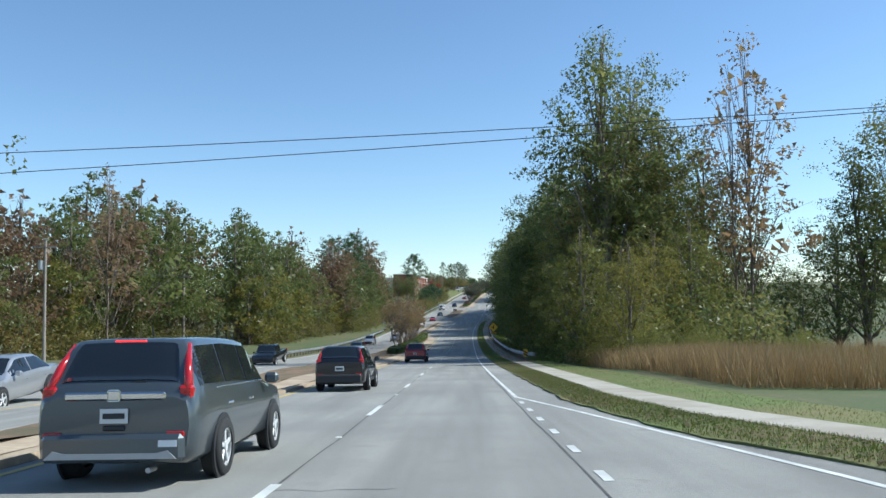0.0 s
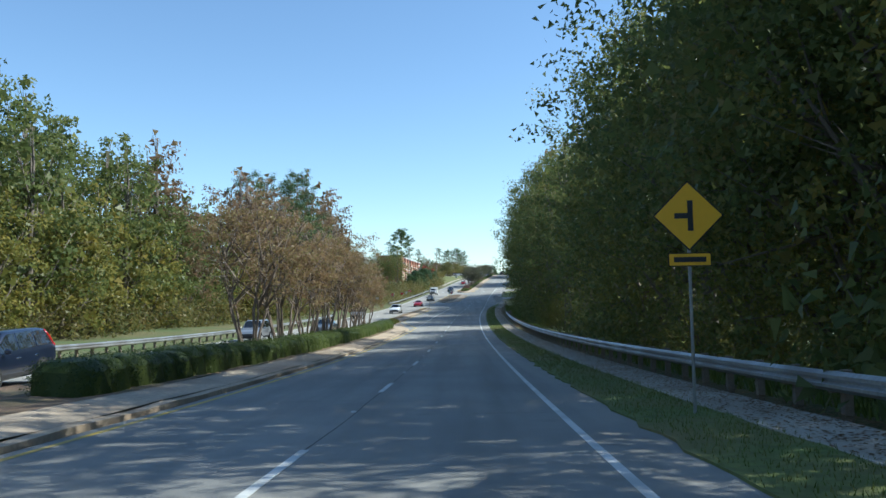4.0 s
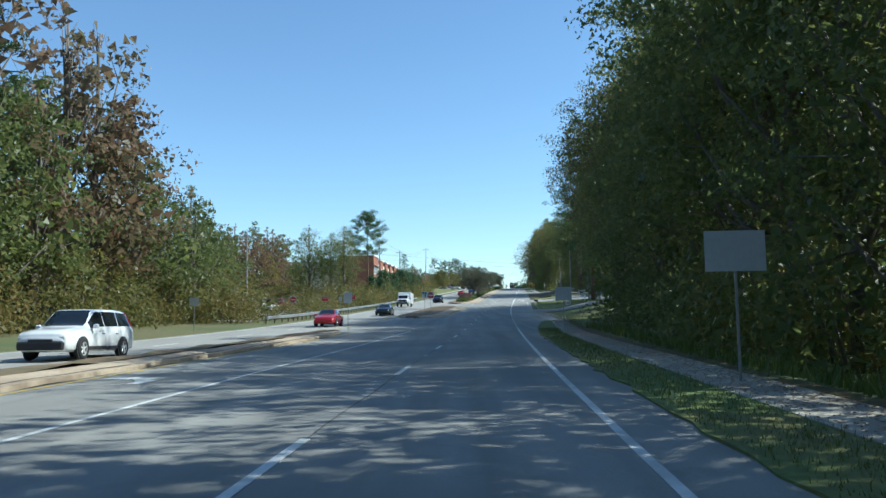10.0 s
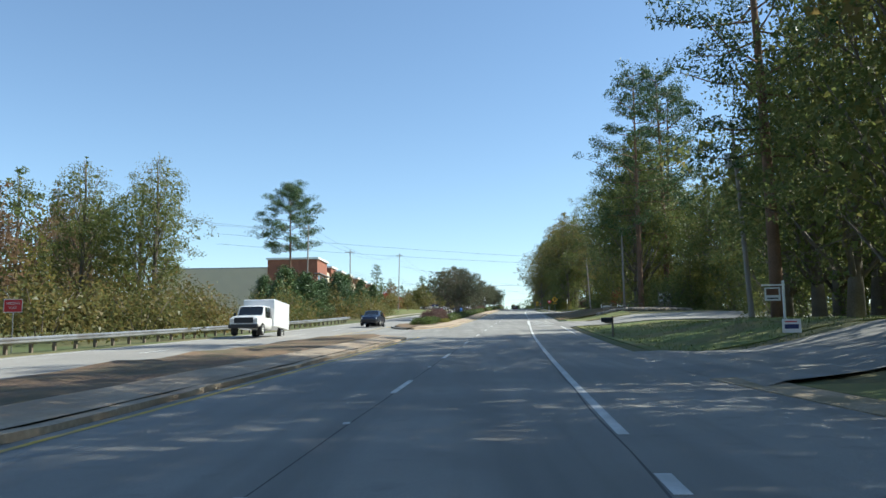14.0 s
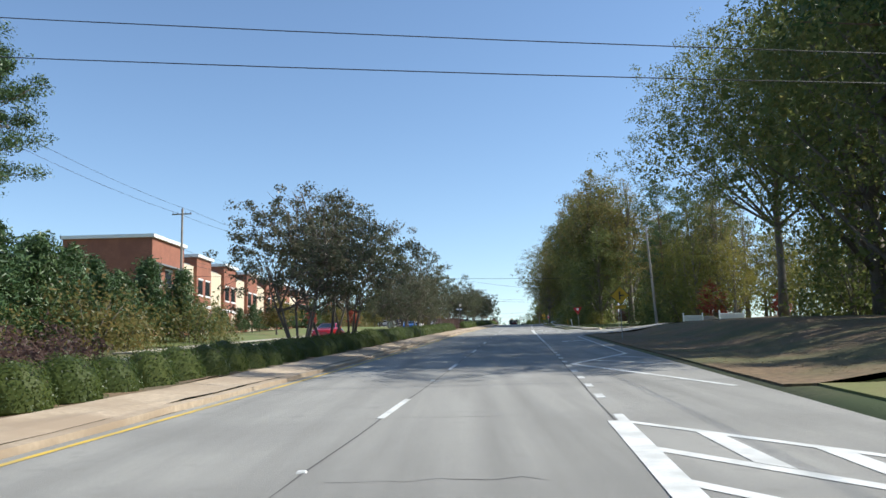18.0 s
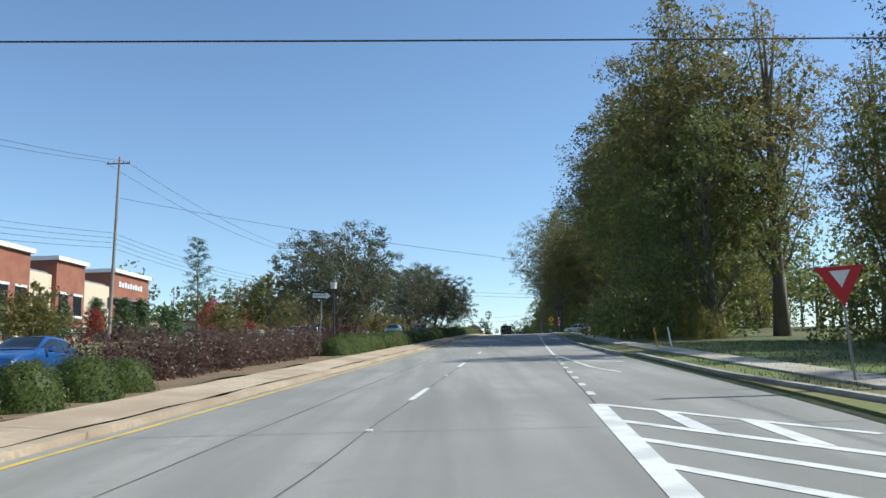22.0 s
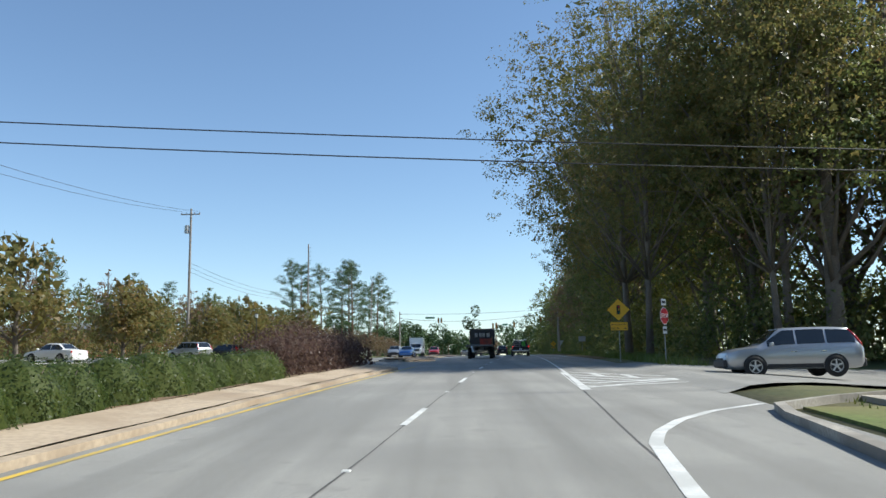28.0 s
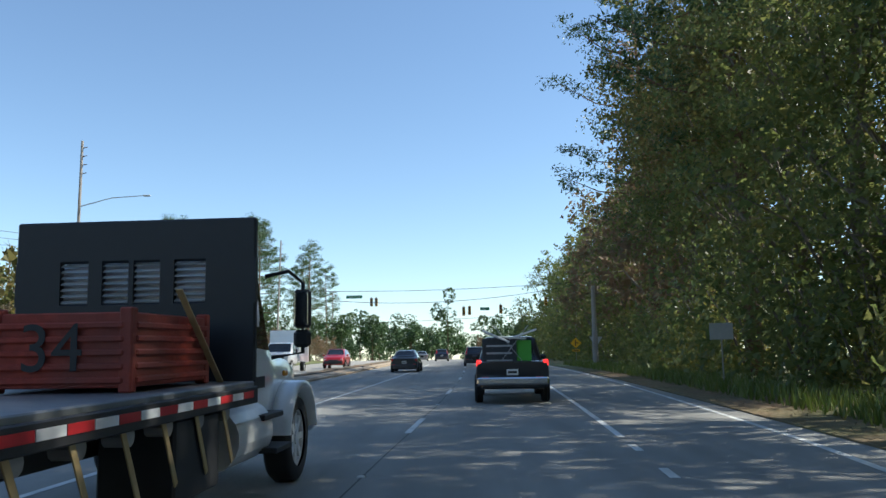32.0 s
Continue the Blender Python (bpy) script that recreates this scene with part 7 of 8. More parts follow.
# ahead in the passing lane at the start of the drive
crv = make_suv("dark grey compact suv with tall red tail lamps", GUNMETAL, road_pose(-1.72, 8.85 + 2.28, 0.0), cladding=False)
part("chrome_bar", box(1.12, 0.05, 0.09, (0, -2.275, 1.0), 0.02), CHROME, crv)
part("emblem", box(0.15, 0.03, 0.13, (0, -2.31, 1.01), 0.02), CHROME, crv)
part("brake_light", box(0.36, 0.05, 0.03, (0, -1.88, 1.6), 0.01), LIT_RED, crv)
part("lower_trim", plate([(-0.72, 0.34), (0.72, 0.34), (0.62, 0.43), (0.5, 0.4), (-0.5, 0.4), (-0.62, 0.43)], 0.03), mat("silver_plastic", (0.4, 0.4, 0.4), 0.4, 0.3, var=0.06), crv, m=Matrix.Translation((0, -2.385, 0)))
part("tailgate_grip", box(0.24, 0.03, 0.06, (0, -2.29, 0.66), 0.012), BLACK_TRIM, crv)
part("sticker", box(0.2, 0.006, 0.07, (0.62, -2.375, 0.5), 0.0), SIGN_WHITE, crv)
part("badge", box(0.24, 0.01, 0.05, (-0.66, -2.268, 0.9), 0.004), CHROME, crv)
part("wiper", box(0.5, 0.02, 0.03, (0.06, -2.16, 1.13), 0.006, pose(0, 0, 0, 0, -6, 0)), BLACK_TRIM, crv)
part("aerial", rod(0.012, 0.14, (0.05, -1.35, 1.73), 6, pose(0, 0, 0, 25), 0.006), BLACK_TRIM, crv)
part("exhaust", rod(0.03, 0.2, (0.42, -2.28, 0.22), 10, pose(0, 0, 0, 90)), STEEL, crv)
for s in (-1, 1):
    part("window_trim", box(0.012, 2.2, 0.02, (s * 0.875, -0.35, 1.05), 0.004), CHROME, crv)
make_suv("black small suv with red lamps and a white plate", BLACK_PAINT, road_pose(-2.1, 30.4), L=4.4, hw=0.89, roof=1.58)
make_suv("dark red suv in the passing lane", MAROON, road_pose(-2.0, 74.5), L=4.6, hw=0.93, roof=1.7)
make_sedan("silver sedan in the opposite lanes", SILVER, road_pose(-11.9, 24.6, 0, 180))
make_pickup("black pickup in the opposite lanes with a small trailer", BLACK_PAINT, road_pose(-15.4, 74.5, 0, 180))
make_suv("dark suv far off in the opposite lanes", DARK_BLUE, road_pose(-12, 108, 0, 180))
make_suv("grey minivan in the opposite lanes behind a hedge", SILVER, road_pose(-15.5, 152, 0, 180), L=5.0, roof=1.72)
make_sedan("light grey sedan in the opposite lanes", GREY_PAINT, road_pose(-12, 166, 0, 180))
make_suv("grey boxy off-road car in the opposite lanes", GREY_PAINT, road_pose(-15.5, 212, 0, 180), L=4.5, roof=1.78, belt=1.12)
make_suv("white suv in the opposite lanes", WHITE_PAINT, road_pose(-12.2, 235, 0, 180), L=4.8, roof=1.7)
make_sedan("bright red hatchback in the opposite lanes", RED_PAINT, road_pose(-12.1, 276, 0, 180), L=4.2)
make_sedan("black sedan with bright headlamps in the opposite lanes", BLACK_PAINT, road_pose(-12.1, 309, 0, 180))
make_suv("dark blue suv farther off in the opposite lanes", DARK_BLUE, road_pose(-12.1, 377, 0, 180))
make_sedan("bright red sports car in the opposite lanes", RED_PAINT, road_pose(-12.4, 446, 0, 180), L=4.7)
make_sedan("blue hatchback in the opposite lanes behind a hedge", BLUE_PAINT, road_pose(-12.1, 489, 0, 180), L=4.3)
make_suv("white suv in the opposite lanes behind a hedge", WHITE_PAINT, road_pose(-12.1, 520, 0, 180))
make_suv("teal grey suv in the opposite lanes", paint("teal_grey_paint", (0.12, 0.18, 0.19), 0.5), road_pose(-15.2, 572, 0, 180), L=4.8, roof=1.75)
make_suv("black suv in the opposite lanes with lit headlamps", BLACK_PAINT, road_pose(-12.2, 577, 0, 180))
red = make_pickup("bright red pickup with a black stripe on its hood", RED_PAINT, road_pose(-15.3, 601, 0, 180))
part("hood_stripe", box(0.9, 1.1, 0.01, (0, 2.2, 1.165), 0.003), BLACK_TRIM, red)
make_suv("silver suv waiting at the side street", SILVER, Matrix.Translation(on_land(11.3, 608, 0.08)) @ pose(0, 0, 0, 0, 0, 90 - math.degrees(heading(608))), L=4.6, roof=1.68)
make_sedan("blue sedan in the opposite lanes far ahead", BLUE_PAINT, road_pose(-12.2, 684, 0, 180))
make_suv("silver grey suv in the opposite lanes", SILVER, road_pose(-15.6, 700, 0, 180))
make_sedan("white sedan parked beyond the opposite lanes", WHITE_PAINT, road_pose(-30, 622, 0.1, 70, True, True))
make_suv("silver suv parked beyond the opposite lanes", SILVER, road_pose(-29, 655, 0.1, 60, True, True))
make_sedan("black sedan ahead in the turning lane", BLACK_PAINT, road_pose(-3.9, 707))
make_suv("red suv in the opposite lanes", RED_PAINT, road_pose(-11.0, 722, 0, 180))
make_suv("dark suv ahead beyond the pickup", BLACK_PAINT, road_pose(0.9, 724))
make_suv("dark car far ahead in the lane", DARK_BLUE, road_pose(-2.2, 765))
make_sedan("grey car far ahead in the lane", GREY_PAINT, road_pose(-5.0, 772))

# the loaded pickup ahead
pick = make_pickup("dark pickup loaded with crates, boards and a green box", BLACK_PAINT, road_pose(2.05, 676.0), lit=True)
part("bumper_step", box(1.9, 0.2, 0.2, (0, -2.98, 0.62), 0.04), CHROME, pick)
ob = thing("tool_crate", "dark crate with pale bars strapped on a pickup bed", "crate", "load of the pickup", m=road_pose(1.72, 673.9, 0.95))
part("body", box(0.95, 0.55, 0.75, (0, 0, 0.42), 0.02), mat("dark_crate", (0.03, 0.035, 0.04), 0.6, var=0.2), ob)
for k in range(3):
    part("bar", box(0.7, 0.01, 0.05, (0, -0.28, 0.2 + 0.2 * k), 0.004), GREY_BOX, ob)
ob = thing("green_box", "bright green box on a pickup bed", "box", "load of the pickup", m=road_pose(2.4, 673.9, 0.95))
part("body", box(0.4, 0.5, 0.7, (0, 0, 0.4), 0.015), mat("bright_green_card", (0.1, 0.42, 0.05), 0.7, var=0.1), ob)
for k, (x, z, r) in enumerate(((-0.45, 1.05, 24), (0.35, 1.1, -18), (0.0, 1.0, 5))):
    ob = thing("board", "pale tilted board on a pickup load", "board", "load of the pickup", m=road_pose(2.05 + x, 674.3, 0.95 + z - 0.28, 0) @ pose(0, 0, 0, 0, r, 0))
    part("panel", box(0.8, 1.6, 0.05, (0, 0, 0.1), 0.01), SIGN_WHITE if k < 2 else PALE_BOARD, ob)
for s in (-1, 1):
    ob = thing("strap", "thin pale strap crossing a pickup load", "strap", "load of the pickup", m=road_pose(2.05, 673.55, 1.5) @ pose(0, 0, 0, 0, s * 52, 0))
    part("band", box(1.5, 0.01, 0.018, (0, 0, 0), 0.003), GREY_BOX, ob)

# the flatbed truck in the passing lane
tr = thing("flatbed_truck", "white flatbed truck with a black headboard", "truck", m=road_pose(-1.86, 659.1))
HEADBOARD = mat("black_headboard", (0.012, 0.014, 0.018), 0.5, var=0.15)
bm = box(2.44, 0.08, 0.8, (0, 0.05, 1.62), 0.02)
box(2.44, 0.08, 0.42, (0, 0.05, 2.63), 0.02, bm=bm)
for a, b in ((-1.22, -0.76), (-0.47, -0.33), (-0.06, -0.01), (0.26, 0.4), (0.72, 1.22)):
    box(b - a, 0.08, 0.44, ((a + b) / 2, 0.05, 2.22), bm=bm)
part("headboard", bm, HEADBOARD, tr)
for a, b in ((-0.76, -0.47), (-0.33, -0.06), (-0.01, 0.26), (0.4, 0.72)):
    for k in range(7):
        part("louvre", box(b - a, 0.05, 0.008, ((a + b) / 2, 0.05, 2.04 + 0.06 * k), 0, pose(0, 0, 0, 35)), GREY_BOX, tr)
part("deck", box(2.44, 7.2, 0.09, (0, -3.6, 1.2), 0.01), mat("steel_deck", (0.2, 0.21, 0.22), 0.5, 0.5, var=0.2), tr)
for s in (-1, 1):
    part("side_rail", box(0.06, 7.2, 0.16, (s * 1.23, -3.6, 1.12), 0.01), BLACK_TRIM, tr)
    for k in range(12):
        part("reflective_tape", box(0.008, 0.29, 0.06, (s * 1.263, -0.3 - 0.6 * k, 1.13)), SIGN_RED, tr)
        part("reflective_tape", box(0.008, 0.29, 0.06, (s * 1.263, -0.6 - 0.6 * k, 1.13)), SIGN_WHITE, tr)
    part("chassis_beam", box(0.12, 9.8, 0.3, (s * 0.42, -2.0, 0.9), 0.01), BLACK_TRIM, tr)
    for k in range(6):
        part("strap", box(0.012, 0.06, 0.62, (s * 1.2, -0.7 - 0.62 * k, 0.84), 0.003, pose(0, 0, 0, 28)), mat("yellow_strap", (0.45, 0.33, 0.16), 0.8, var=0.2) if k == 0 and s == -1 else bpy.data.materials["yellow_strap"], tr)
        part("winch", rod(0.07, 0.16, (s * 1.12, -0.7 - 0.62 * k, 1.0), 10, pose(0, 0, 0, 0, 90, 0)), STEEL, tr)
part("tool_box", box(0.6, 0.95, 0.62, (0.88, -1.3, 0.72), 0.02), BLACK_TRIM, tr)
part("fuel_tank", rod(0.3, 1.1, (0.9, 0.2, 0.72), 18, pose(0, 0, 0, 90)), ALLOY, tr)
part("step", box(0.42, 0.7, 0.06, (1.0, 0.75, 0.86), 0.01), BLACK_TRIM, tr)
part("step", box(0.42, 0.6, 0.06, (1.08, 0.85, 0.52), 0.01), BLACK_TRIM, tr)
cabst = [(0.15, 1.0, 0.75, 1.55, 2.4, 0.86), (0.25, 1.02, 0.72, 1.55, 2.46, 0.9), (1.0, 1.04, 0.72, 1.52, 2.46, 0.9), (1.2, 1.04, 0.74, 1.5, 2.4, 0.86), (1.6, 1.0, 0.8, 1.46, 1.62, 0.82), (2.9, 0.86, 0.85, 1.32, 1.42, 0.66), (3.12, 0.8, 0.85, 1.15, 1.22, 0.62)]
vs, fs, rg = hull(cabst)
me = mesh_of("cab", vs, fs, WHITE_PAINT, True)
me.set_sharp_from_angle(angle=radians(48))
part("cab", me, None, tr)
glass_band("windscreen", 3, 4, 1, tr)
for s in (0, 1):
    a, b = (4, 5) if s == 0 else (11, 10)
    quad_skin("side_window", [rg[1][a], lerp3(rg[3][a], rg[4][a], 0.3), rg[3][b], rg[1][b]], 0.09, 0.012, CAR_GLASS, tr)
for s in (-1, 1):
    wheel(tr, s * 1.0, 2.0, 0.5, 0.3, 8, WHITE_PAINT)
    vs, fs = [], []
    for i in range(13):
        w = math.pi * (0.02 + 0.96 * i / 12)
        for x in (0.86, 1.22):
            vs.append((s * x, 2.0 + 0.66 * math.cos(w), 0.55 + 0.62 * math.sin(w)))
        for x in (0.86, 1.22):
            vs.append((s * x, 2.0 + 0.6 * math.cos(w), 0.55 + 0.56 * math.sin(w)))
    for i in range(12):
        q = 4 * i
        fs += [(q, q + 1, q + 5, q + 4), (q + 2, q + 6, q + 7, q + 3), (q + 1, q + 3, q + 7, q + 5), (q, q + 4, q + 6, q + 2)]
    part("fender", mesh_of("fender", vs, fs, WHITE_PAINT, True), None, tr)
    part("marker_lamp", box(0.03, 0.16, 0.07, (s * 0.98, 2.0, 1.26), 0.015), AMBER, tr)
    for y in (-4.6, -5.75):
        wheel(tr, s * 0.98, y, 0.5, 0.3, 8, WHITE_PAINT)
    vs, fs = tube([Vector((s * 0.98, 1.15, 2.35)), Vector((s * 1.2, 1.3, 2.42)), Vector((s * 1.32, 1.5, 2.3)), Vector((s * 1.32, 1.5, 1.5)), Vector((s * 1.0, 1.35, 1.45))], [0.025] * 5, 6)
    part("mirror_arm", mesh_of("mirror_arm", vs, fs, BLACK_TRIM, True), None, tr)
    part("mirror", box(0.2, 0.09, 0.44, (s * 1.32, 1.48, 2.0), 0.03), BLACK_TRIM, tr)
    part("mirror", box(0.2, 0.1, 0.2, (s * 1.32, 1.48, 1.66), 0.04), BLACK_TRIM, tr)
    part("mirror_glass", box(0.16, 0.01, 0.38, (s * 1.32, 1.422, 2.0), 0.01), CHROME, tr)
    part("door_mark", box(0.006, 0.5, 0.12, (s * 1.042, 0.7, 1.2)), SIGN_BLACK, tr)
part("grille", box(1.1, 0.05, 0.5, (0, 3.13, 1.0), 0.03), CHROME, tr)
part("front_bumper", box(2.1, 0.18, 0.32, (0, 3.22, 0.62), 0.05), CHROME, tr)
cr = thing("steel_crate", "large red ribbed steel crate on a flatbed truck", "crate", m=road_pose(-1.48, 657.85, 1.25))
RUSTRED = mat("worn_red_paint", (0.34, 0.045, 0.025), 0.7, var=0.25, scale=(1.2, 10.0), bump=0.2, other=(0.22, 0.05, 0.035))
for s in (-1, 1):
    part("side_wall", box(0.05, 1.5, 0.55, (s * 0.51, 0, 0.31), 0.01), RUSTRED, cr)
    part("end_wall", box(1.02, 0.05, 0.55, (0, s * 0.75, 0.31), 0.01), RUSTRED, cr)
    for k in range(5):
        part("rib", box(0.04, 1.44, 0.05, (s * 0.545, 0, 0.09 + 0.1 * k), 0.012), RUSTRED, cr)
        part("rib", box(0.98, 0.04, 0.05, (0, s * 0.785, 0.09 + 0.1 * k), 0.012), RUSTRED, cr)
    for t in (-1, 1):
        part("corner_post", box(0.1, 0.1, 0.62, (s * 0.5, t * 0.74, 0.31), 0.012), RUSTRED, cr)
part("floor", box(1.0, 1.46, 0.05, (0, 0, 0.06)), RUSTRED, cr)
part("lettering", letters("34", 0.5, BLACK_TRIM), None, cr, m=Matrix.Translation((-0.05, -0.81, 0.31)) @ UPRIGHT)
ob = thing("ratchet_strap", "yellow strap holding a crate on the flatbed", "strap", m=road_pose(-1.14, 658.0, 1.25))
part("band", box(0.06, 1.45, 0.015, (0.25, 0.35, 0.35), 0.003, pose(0, 0, 0, -38, 0, 0)), bpy.data.materials["yellow_strap"], ob)


def box_truck(label, m, service=False):
    ob = thing("box_truck", label, "truck", m=m)
    st = [(-0.1, 1.0, 0.55, 1.25, 2.05, 0.84), (0.05, 1.02, 0.5, 1.25, 2.1, 0.88), (1.0, 1.02, 0.5, 1.22, 2.1, 0.88), (1.2, 1.02, 0.5, 1.22, 2.05, 0.86), (1.75, 1.02, 0.5, 1.2, 1.34, 0.9), (2.75, 0.98, 0.5, 1.14, 1.24, 0.84), (2.9, 0.94, 0.55, 0.95, 1.02, 0.8)]
    vs, fs, rg = hull(st)
    me = mesh_of("cab", vs, fs, WHITE_PAINT, True)
    me.set_sharp_from_angle(angle=radians(48))
    part("cab", me, None, ob)
    glass_band("windscreen", 3, 4, 1, ob)
    for s in (0, 1):
        a, b = (4, 5) if s == 0 else (11, 10)
        quad_skin("side_window", [rg[1][a], lerp3(rg[3][a], rg[4][a], 0.4), rg[3][b], rg[1][b]], 0.1, 0.012, CAR_GLASS, ob)
    h = 1.9 if service else 2.3
    part("cargo_box", box(2.25, 3.6, h, (0, -1.98, 0.75 + h / 2), 0.04), WHITE_PAINT, ob)
    if service:
        for s in (-1, 1):
            part("tool_locker", box(0.06, 2.9, 0.75, (s * 1.13, -1.9, 1.15), 0.02), WHITE_PAINT, ob)
        part("picture_panel", box(0.01, 1.6, 0.8, (1.132, -2.4, 2.1)), GREY_BOX, ob)
    part("grille", box(1.3, 0.05, 0.36, (0, 2.92, 0.95), 0.02), BLACK_TRIM, ob)
    part("front_bumper", box(2.0, 0.14, 0.26, (0, 2.98, 0.55), 0.04), BLACK_TRIM if service else WHITE_PAINT, ob)
    for s in (-1, 1):
        part("headlamp", box(0.26, 0.08, 0.26, (s * 0.82, 2.9, 0.95), 0.03), CLEAR_LENS, ob)
        part("mirror", box(0.16, 0.1, 0.3, (s * 1.2, 1.25, 1.45), 0.03), BLACK_TRIM, ob)
        wheel(ob, s * 0.92, 2.0, 0.41, 0.26)
        wheel(ob, s * 0.92, -2.4, 0.41, 0.3)
    return ob


box_truck("white service truck with side lockers in the opposite lanes", road_pose(-15.3, 351, 0, 180), True)
box_truck("white box truck in the opposite lanes", road_pose(-13.4, 712, 0, 180))

# ---- buildings ----
def storage_building():
    """Three-storey brick and cream building whose long front faces the road."""
    ob = thing("storage_building", "long brick and cream storage building with parapet towers", "building")
    base = RZ(520) + 0.3
    X0 = lambda y: RX(520) - 47.5 + (y - 520) * 0.06
    depth = 38.0

    def block(name, y0, y1, z1, material, out=0.0, z0=0.0, d=depth):
        a, b = X0(y0) + out, X0(y1) + out
        vs = [(a, y0, base + z0), (b, y1, base + z0), (b - d, y1, base + z0), (a - d, y0, base + z0)]
        vs += [(x, y, base + z1) for x, y, _ in vs]
        return part(name, mesh_of(name, vs, [(0, 1, 2, 3), (7, 6, 5, 4), (0, 4, 5, 1), (1, 5, 6, 2), (2, 6, 7, 3), (3, 7, 4, 0)], material), None, ob)

    block("wall", 489.6, 574.5, 9.4, CREAM, z0=-3)
    block("lower_wall", 489.4, 574.7, 3.4, BRICK, 0.12, -3, 10)
    block("roof", 489.8, 574.3, 9.7, ROOF_GREY, -0.5, 9.4)
    bays = [(489.3, 500, 11.6, 1), (505, 511, 11.0, 0), (517, 523, 11.0, 0), (529, 535, 11.0, 0), (541, 547, 11.2, 0), (552, 558, 11.2, 0), (565, 575, 11.4, 1)]
    for y0, y1, z, tower in bays:
        bay = block("brick_bay", y0, y1, z, BRICK, 0.5, -3, 12 if tower else 3)
        block("cornice", y0 - 0.3, y1 + 0.3, z + 0.25, WHITE_TRIM, 0.85, z - 0.2, 12.6 if tower else 3.6)
        block("string_course", y0 - 0.05, y1 + 0.05, 3.7, WHITE_TRIM, 0.62, 3.3, 0.4)
        n = 3 if tower else 2
        for k in range(n):
            w = (y1 - y0) / n
            a, b = y0 + w * (k + 0.2), y0 + w * (k + 0.8)
            win = block("window", a, b, 7.4, DARK_GLASS, 0.53, 5.2, 0.2)
            block("window_sill", a - 0.1, b + 0.1, 5.2, WHITE_TRIM, 0.62, 4.95, 0.3)
            block("window_head", a - 0.1, b + 0.1, 7.65, WHITE_TRIM, 0.6, 7.4, 0.3)
            block("cream_panel", a, b, 3.0, CREAM, 0.56, -1.0, 0.2)
        if tower:
            block("canopy", y0 - 0.4, y1 + 0.4, 8.05, ROOF_GREY, 1.3, 7.85, 1.4)
    # sign on the end tower, drawn as plain shapes
    for k in range(9):
        block("sign_shape", 566.4 + 0.75 * k, 566.9 + 0.75 * k, 10.2 - 0.12 * (k % 2), SIGN_WHITE, 0.58, 9.5, 0.1)
    block("entrance_roof", 562, 577, 4.0, ROOF_GREY, 3.0, 3.7, 3.2)
    for y in (562.6, 569, 576.4):
        block("canopy_post", y, y + 0.35, 3.7, BRICK, 2.6, -3, 0.35)
    return ob


storage_building()


def low_building(u, y, w, d, h, label, wall, roof, hip=1.6, windows=4):
    ob = thing("low_building", label, "building", m=road_pose(u, y, -0.4, 0, False, True))
    part("wall", box(w, d, h, (0, 0, h / 2), 0.0), wall, ob)
    o = 0.5
    vs = [(-w / 2 - o, -d / 2 - o, h), (w / 2 + o, -d / 2 - o, h), (w / 2 + o, d / 2 + o, h), (-w / 2 - o, d / 2 + o, h), (0, -d / 2 + w * 0.25, h + hip), (0, d / 2 - w * 0.25, h + hip)]
    part("roof", mesh_of("roof", vs, [(0, 1, 4), (1, 2, 5, 4), (2, 3, 5), (3, 0, 4, 5), (3, 2, 1, 0)], roof), None, ob)
    for k in range(windows):
        yy = -d / 2 + d * (k + 0.5) / windows
        for s in (-1, 1):
            win = part("window", box(0.06, d / windows * 0.45, 1.3, (s * (w / 2 + 0.01), yy, h * 0.5), 0.01), DARK_GLASS, ob)
            part("window_frame", box(0.05, d / windows * 0.52, 0.1, (s * (w / 2 + 0.02), yy, h * 0.5 - 0.7), 0.01), WHITE_TRIM, win)
    part("door", box(1.1, 0.06, 2.1, (0, -d / 2 - 0.02, 1.4), 0.02), WOODBROWN, ob)
    return ob


low_building(-62, 640, 14, 22, 4.2, "low pale building with a grey hipped roof", CREAM, ROOF_GREY)
low_building(-58, 690, 14, 24, 4.2, "low brick building with a shallow roof", BRICK, ROOF_GREY)
low_building(-41, 752, 9, 12, 4.2, "white-gabled brick house at the crossing", BRICK, ROOF_GREY, 2.6)
low_building(-70, 592, 18, 30, 4.6, "long pale shop building with a grey roof", CREAM, ROOF_GREY, 1.4, 6)
ROOF_BROWN = mat("brown_shingle_roof", (0.13, 0.07, 0.045), 0.9, var=0.25, scale=(1.0, 12.0), bump=0.3)
low_building(25, 596, 6, 8, 2.6, "small brown wooden house under the trees", WOODBROWN, ROOF_BROWN, 1.5, 2)
low_building(-62, 346, 24, 34, 7.0, "wide flat brown building behind trees", BANK, ROOF_GREY, 0.6, 6)

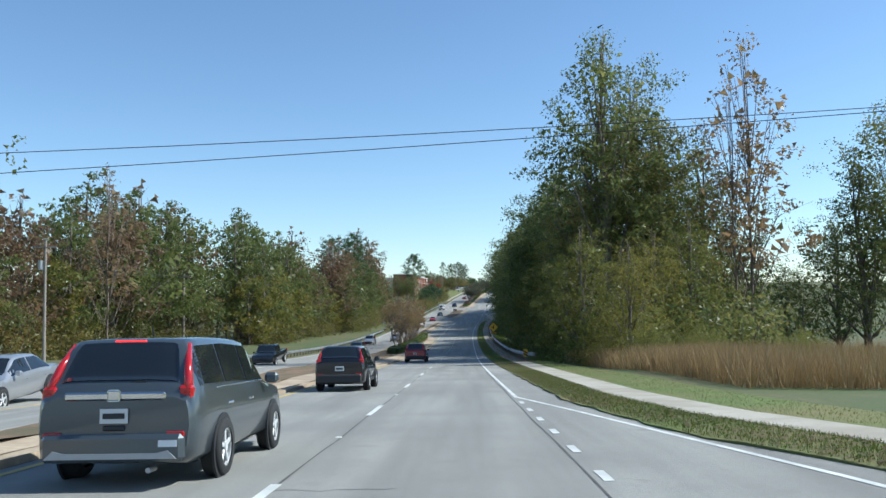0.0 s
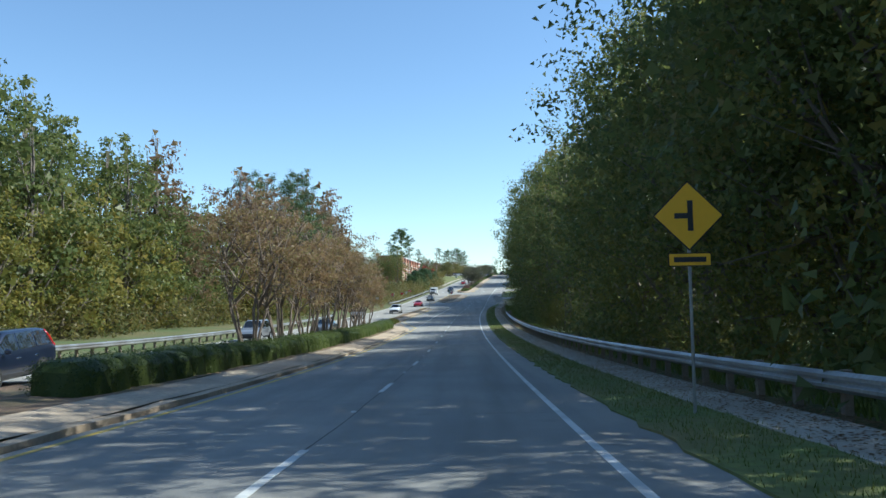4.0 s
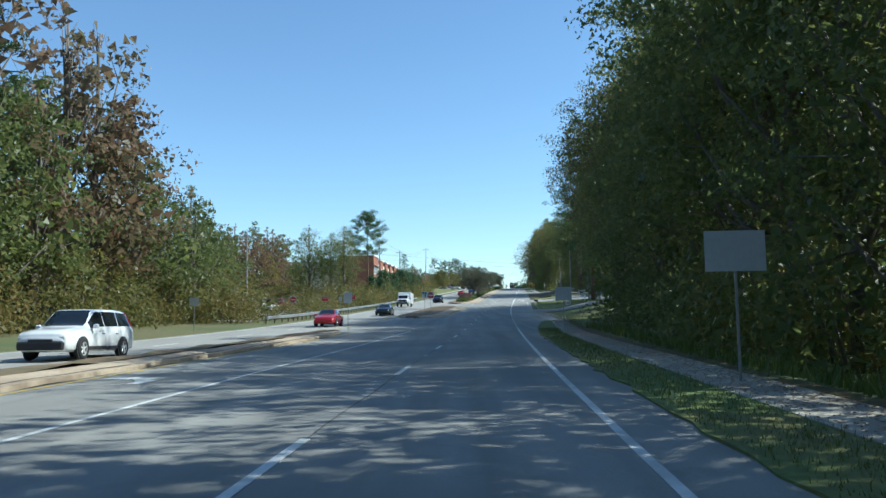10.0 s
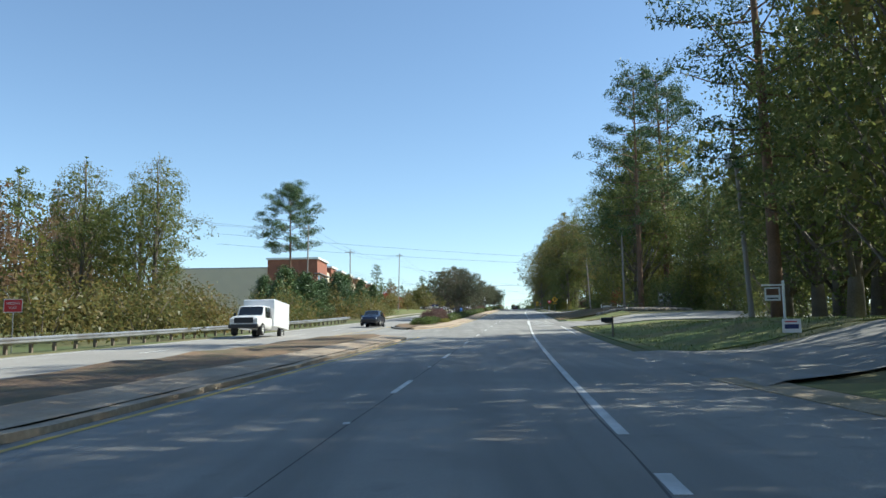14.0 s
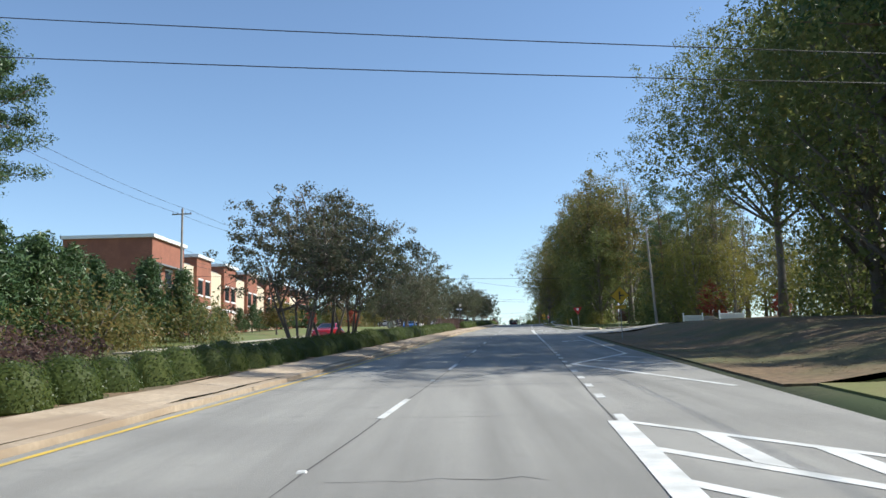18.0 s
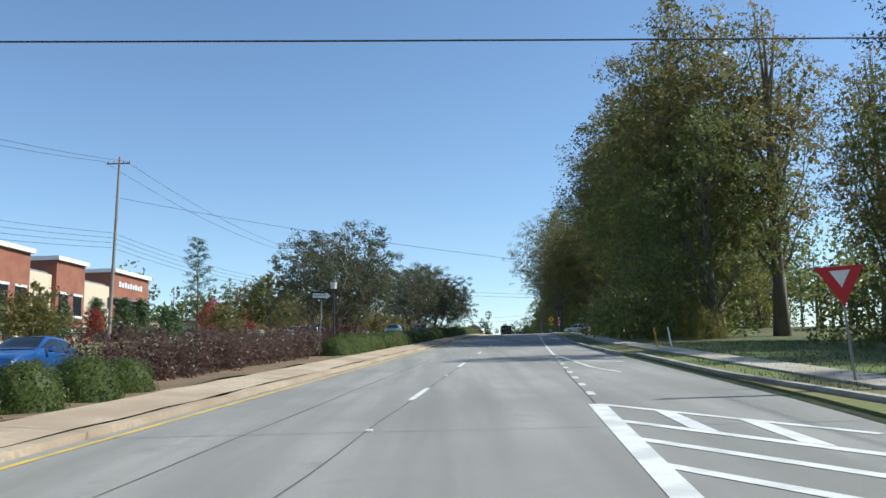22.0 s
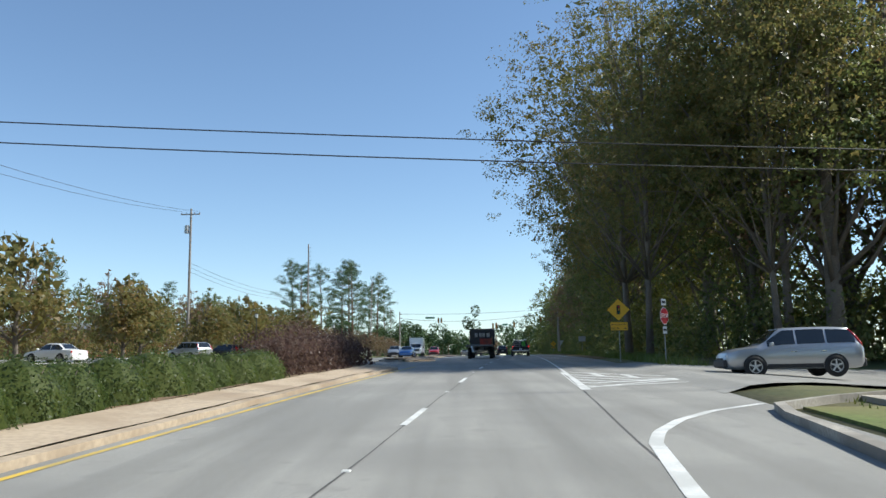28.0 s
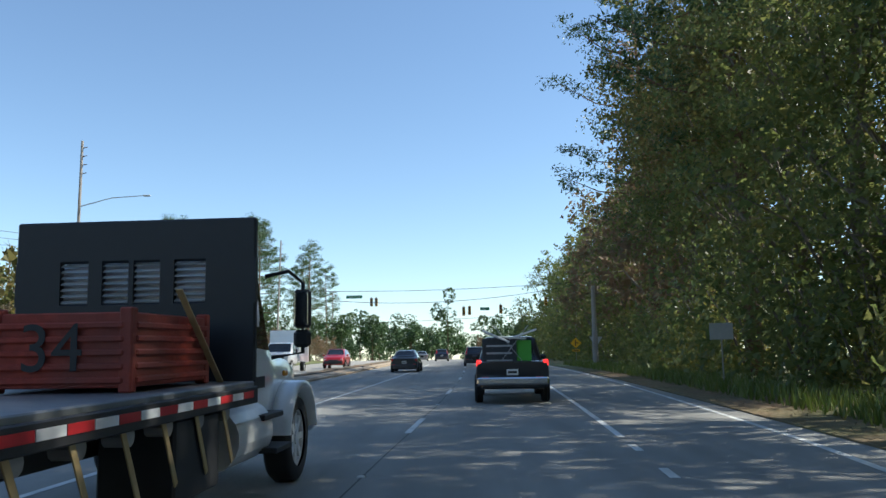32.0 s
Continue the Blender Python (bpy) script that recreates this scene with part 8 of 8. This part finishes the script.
# parking lots and driveway beyond the opposite lanes
strip("parking_lot", ASPHALT_OLD, span(575, 700, 6), const(-44), const(-27), label="sunny asphalt parking lot beside the road", land=True, dz=0.06, cols=6)
strip("parking_lot", ASPHALT_OLD, span(290, 332, 5), const(-44), const(-23.5), label="asphalt parking lot behind the barrier", land=True, dz=0.06, cols=5)
strip("lawn", LAWN, span(440, 575, 5), const(-42), const(-19.5), label="sunny lawn before the brick building", land=True, dz=0.05, cols=5)
strip("sidewalk", CONCRETE, span(430, 600, 4), const(-21.2), const(-19.7), label="pale sidewalk along the opposite lanes", land=True, dz=0.09, thick=0.12)
strip("lawn", LAWN, span(600, 800, 5), const(-26.5), const(-18.4), label="roadside lawn along the opposite lanes", land=True, dz=0.05, cols=3)
make_pickup("white pickup parked in a lot behind the barrier", WHITE_PAINT, road_pose(-31, 318, 0.06, 70, True, True))
make_suv("dark red car parked in a lot", MAROON, road_pose(-31, 326, 0.06, 70, True, True))
for k, (u, y, c) in enumerate(((-33, 590, WHITE_PAINT), (-33, 597, SILVER), (-33, 606, GREY_PAINT), (-33, 640, WHITE_PAINT), (-33, 676, BLACK_PAINT), (-33, 688, SILVER))):
    (make_sedan if k % 2 else make_suv)("car parked in a sunny lot beside the road", c, road_pose(u, y, 0.06, 75, True, True), group="cars parked in the lot")


# lamp posts beside the opposite lanes
for u, y, h in ((-22.8, 655, 4.0), (-22.8, 672, 4.0), (-22.8, 690, 4.0), (-6.9, 504.8, 3.3)):
    ob = thing("lamp_post", "small dark lamp post with a globe lantern", "lamp post", m=road_pose(u, y, 0.1, 0, False, u < -18))
    part("shaft", rod(0.05, h, (0, 0, h / 2), 10, r2=0.04), BLACK_TRIM, ob)
    part("lantern", rod(0.14, 0.34, (0, 0, h + 0.15), 10, r2=0.18), CLEAR_LENS, ob)
    part("cap", rod(0.2, 0.1, (0, 0, h + 0.36), 10, r2=0.05), BLACK_TRIM, ob)

# turn arrows painted on the road
def arrow(u, y, turn=1):
    for name, pts in (("arrow_stem", [(-0.16, 0), (0.12, 0), (0.16, 1.0), (0.6 * turn, 1.35), (0.6 * turn, 1.65), (0.1, 1.6), (-0.16, 1.2)]), ("arrow_head", [(0.6 * turn, 1.1), (1.4 * turn, 1.6), (0.6 * turn, 2.0)])):
        vs = [W(u + a, y + b, 0.007) for a, b in pts]
        part(name, mesh_of(name, vs, [tuple(range(len(vs)))], WHITE_LINE), None, road)


arrow(4.5, 371.4)
arrow(4.9, 432.3)
arrow(-5.4, 224, -1)
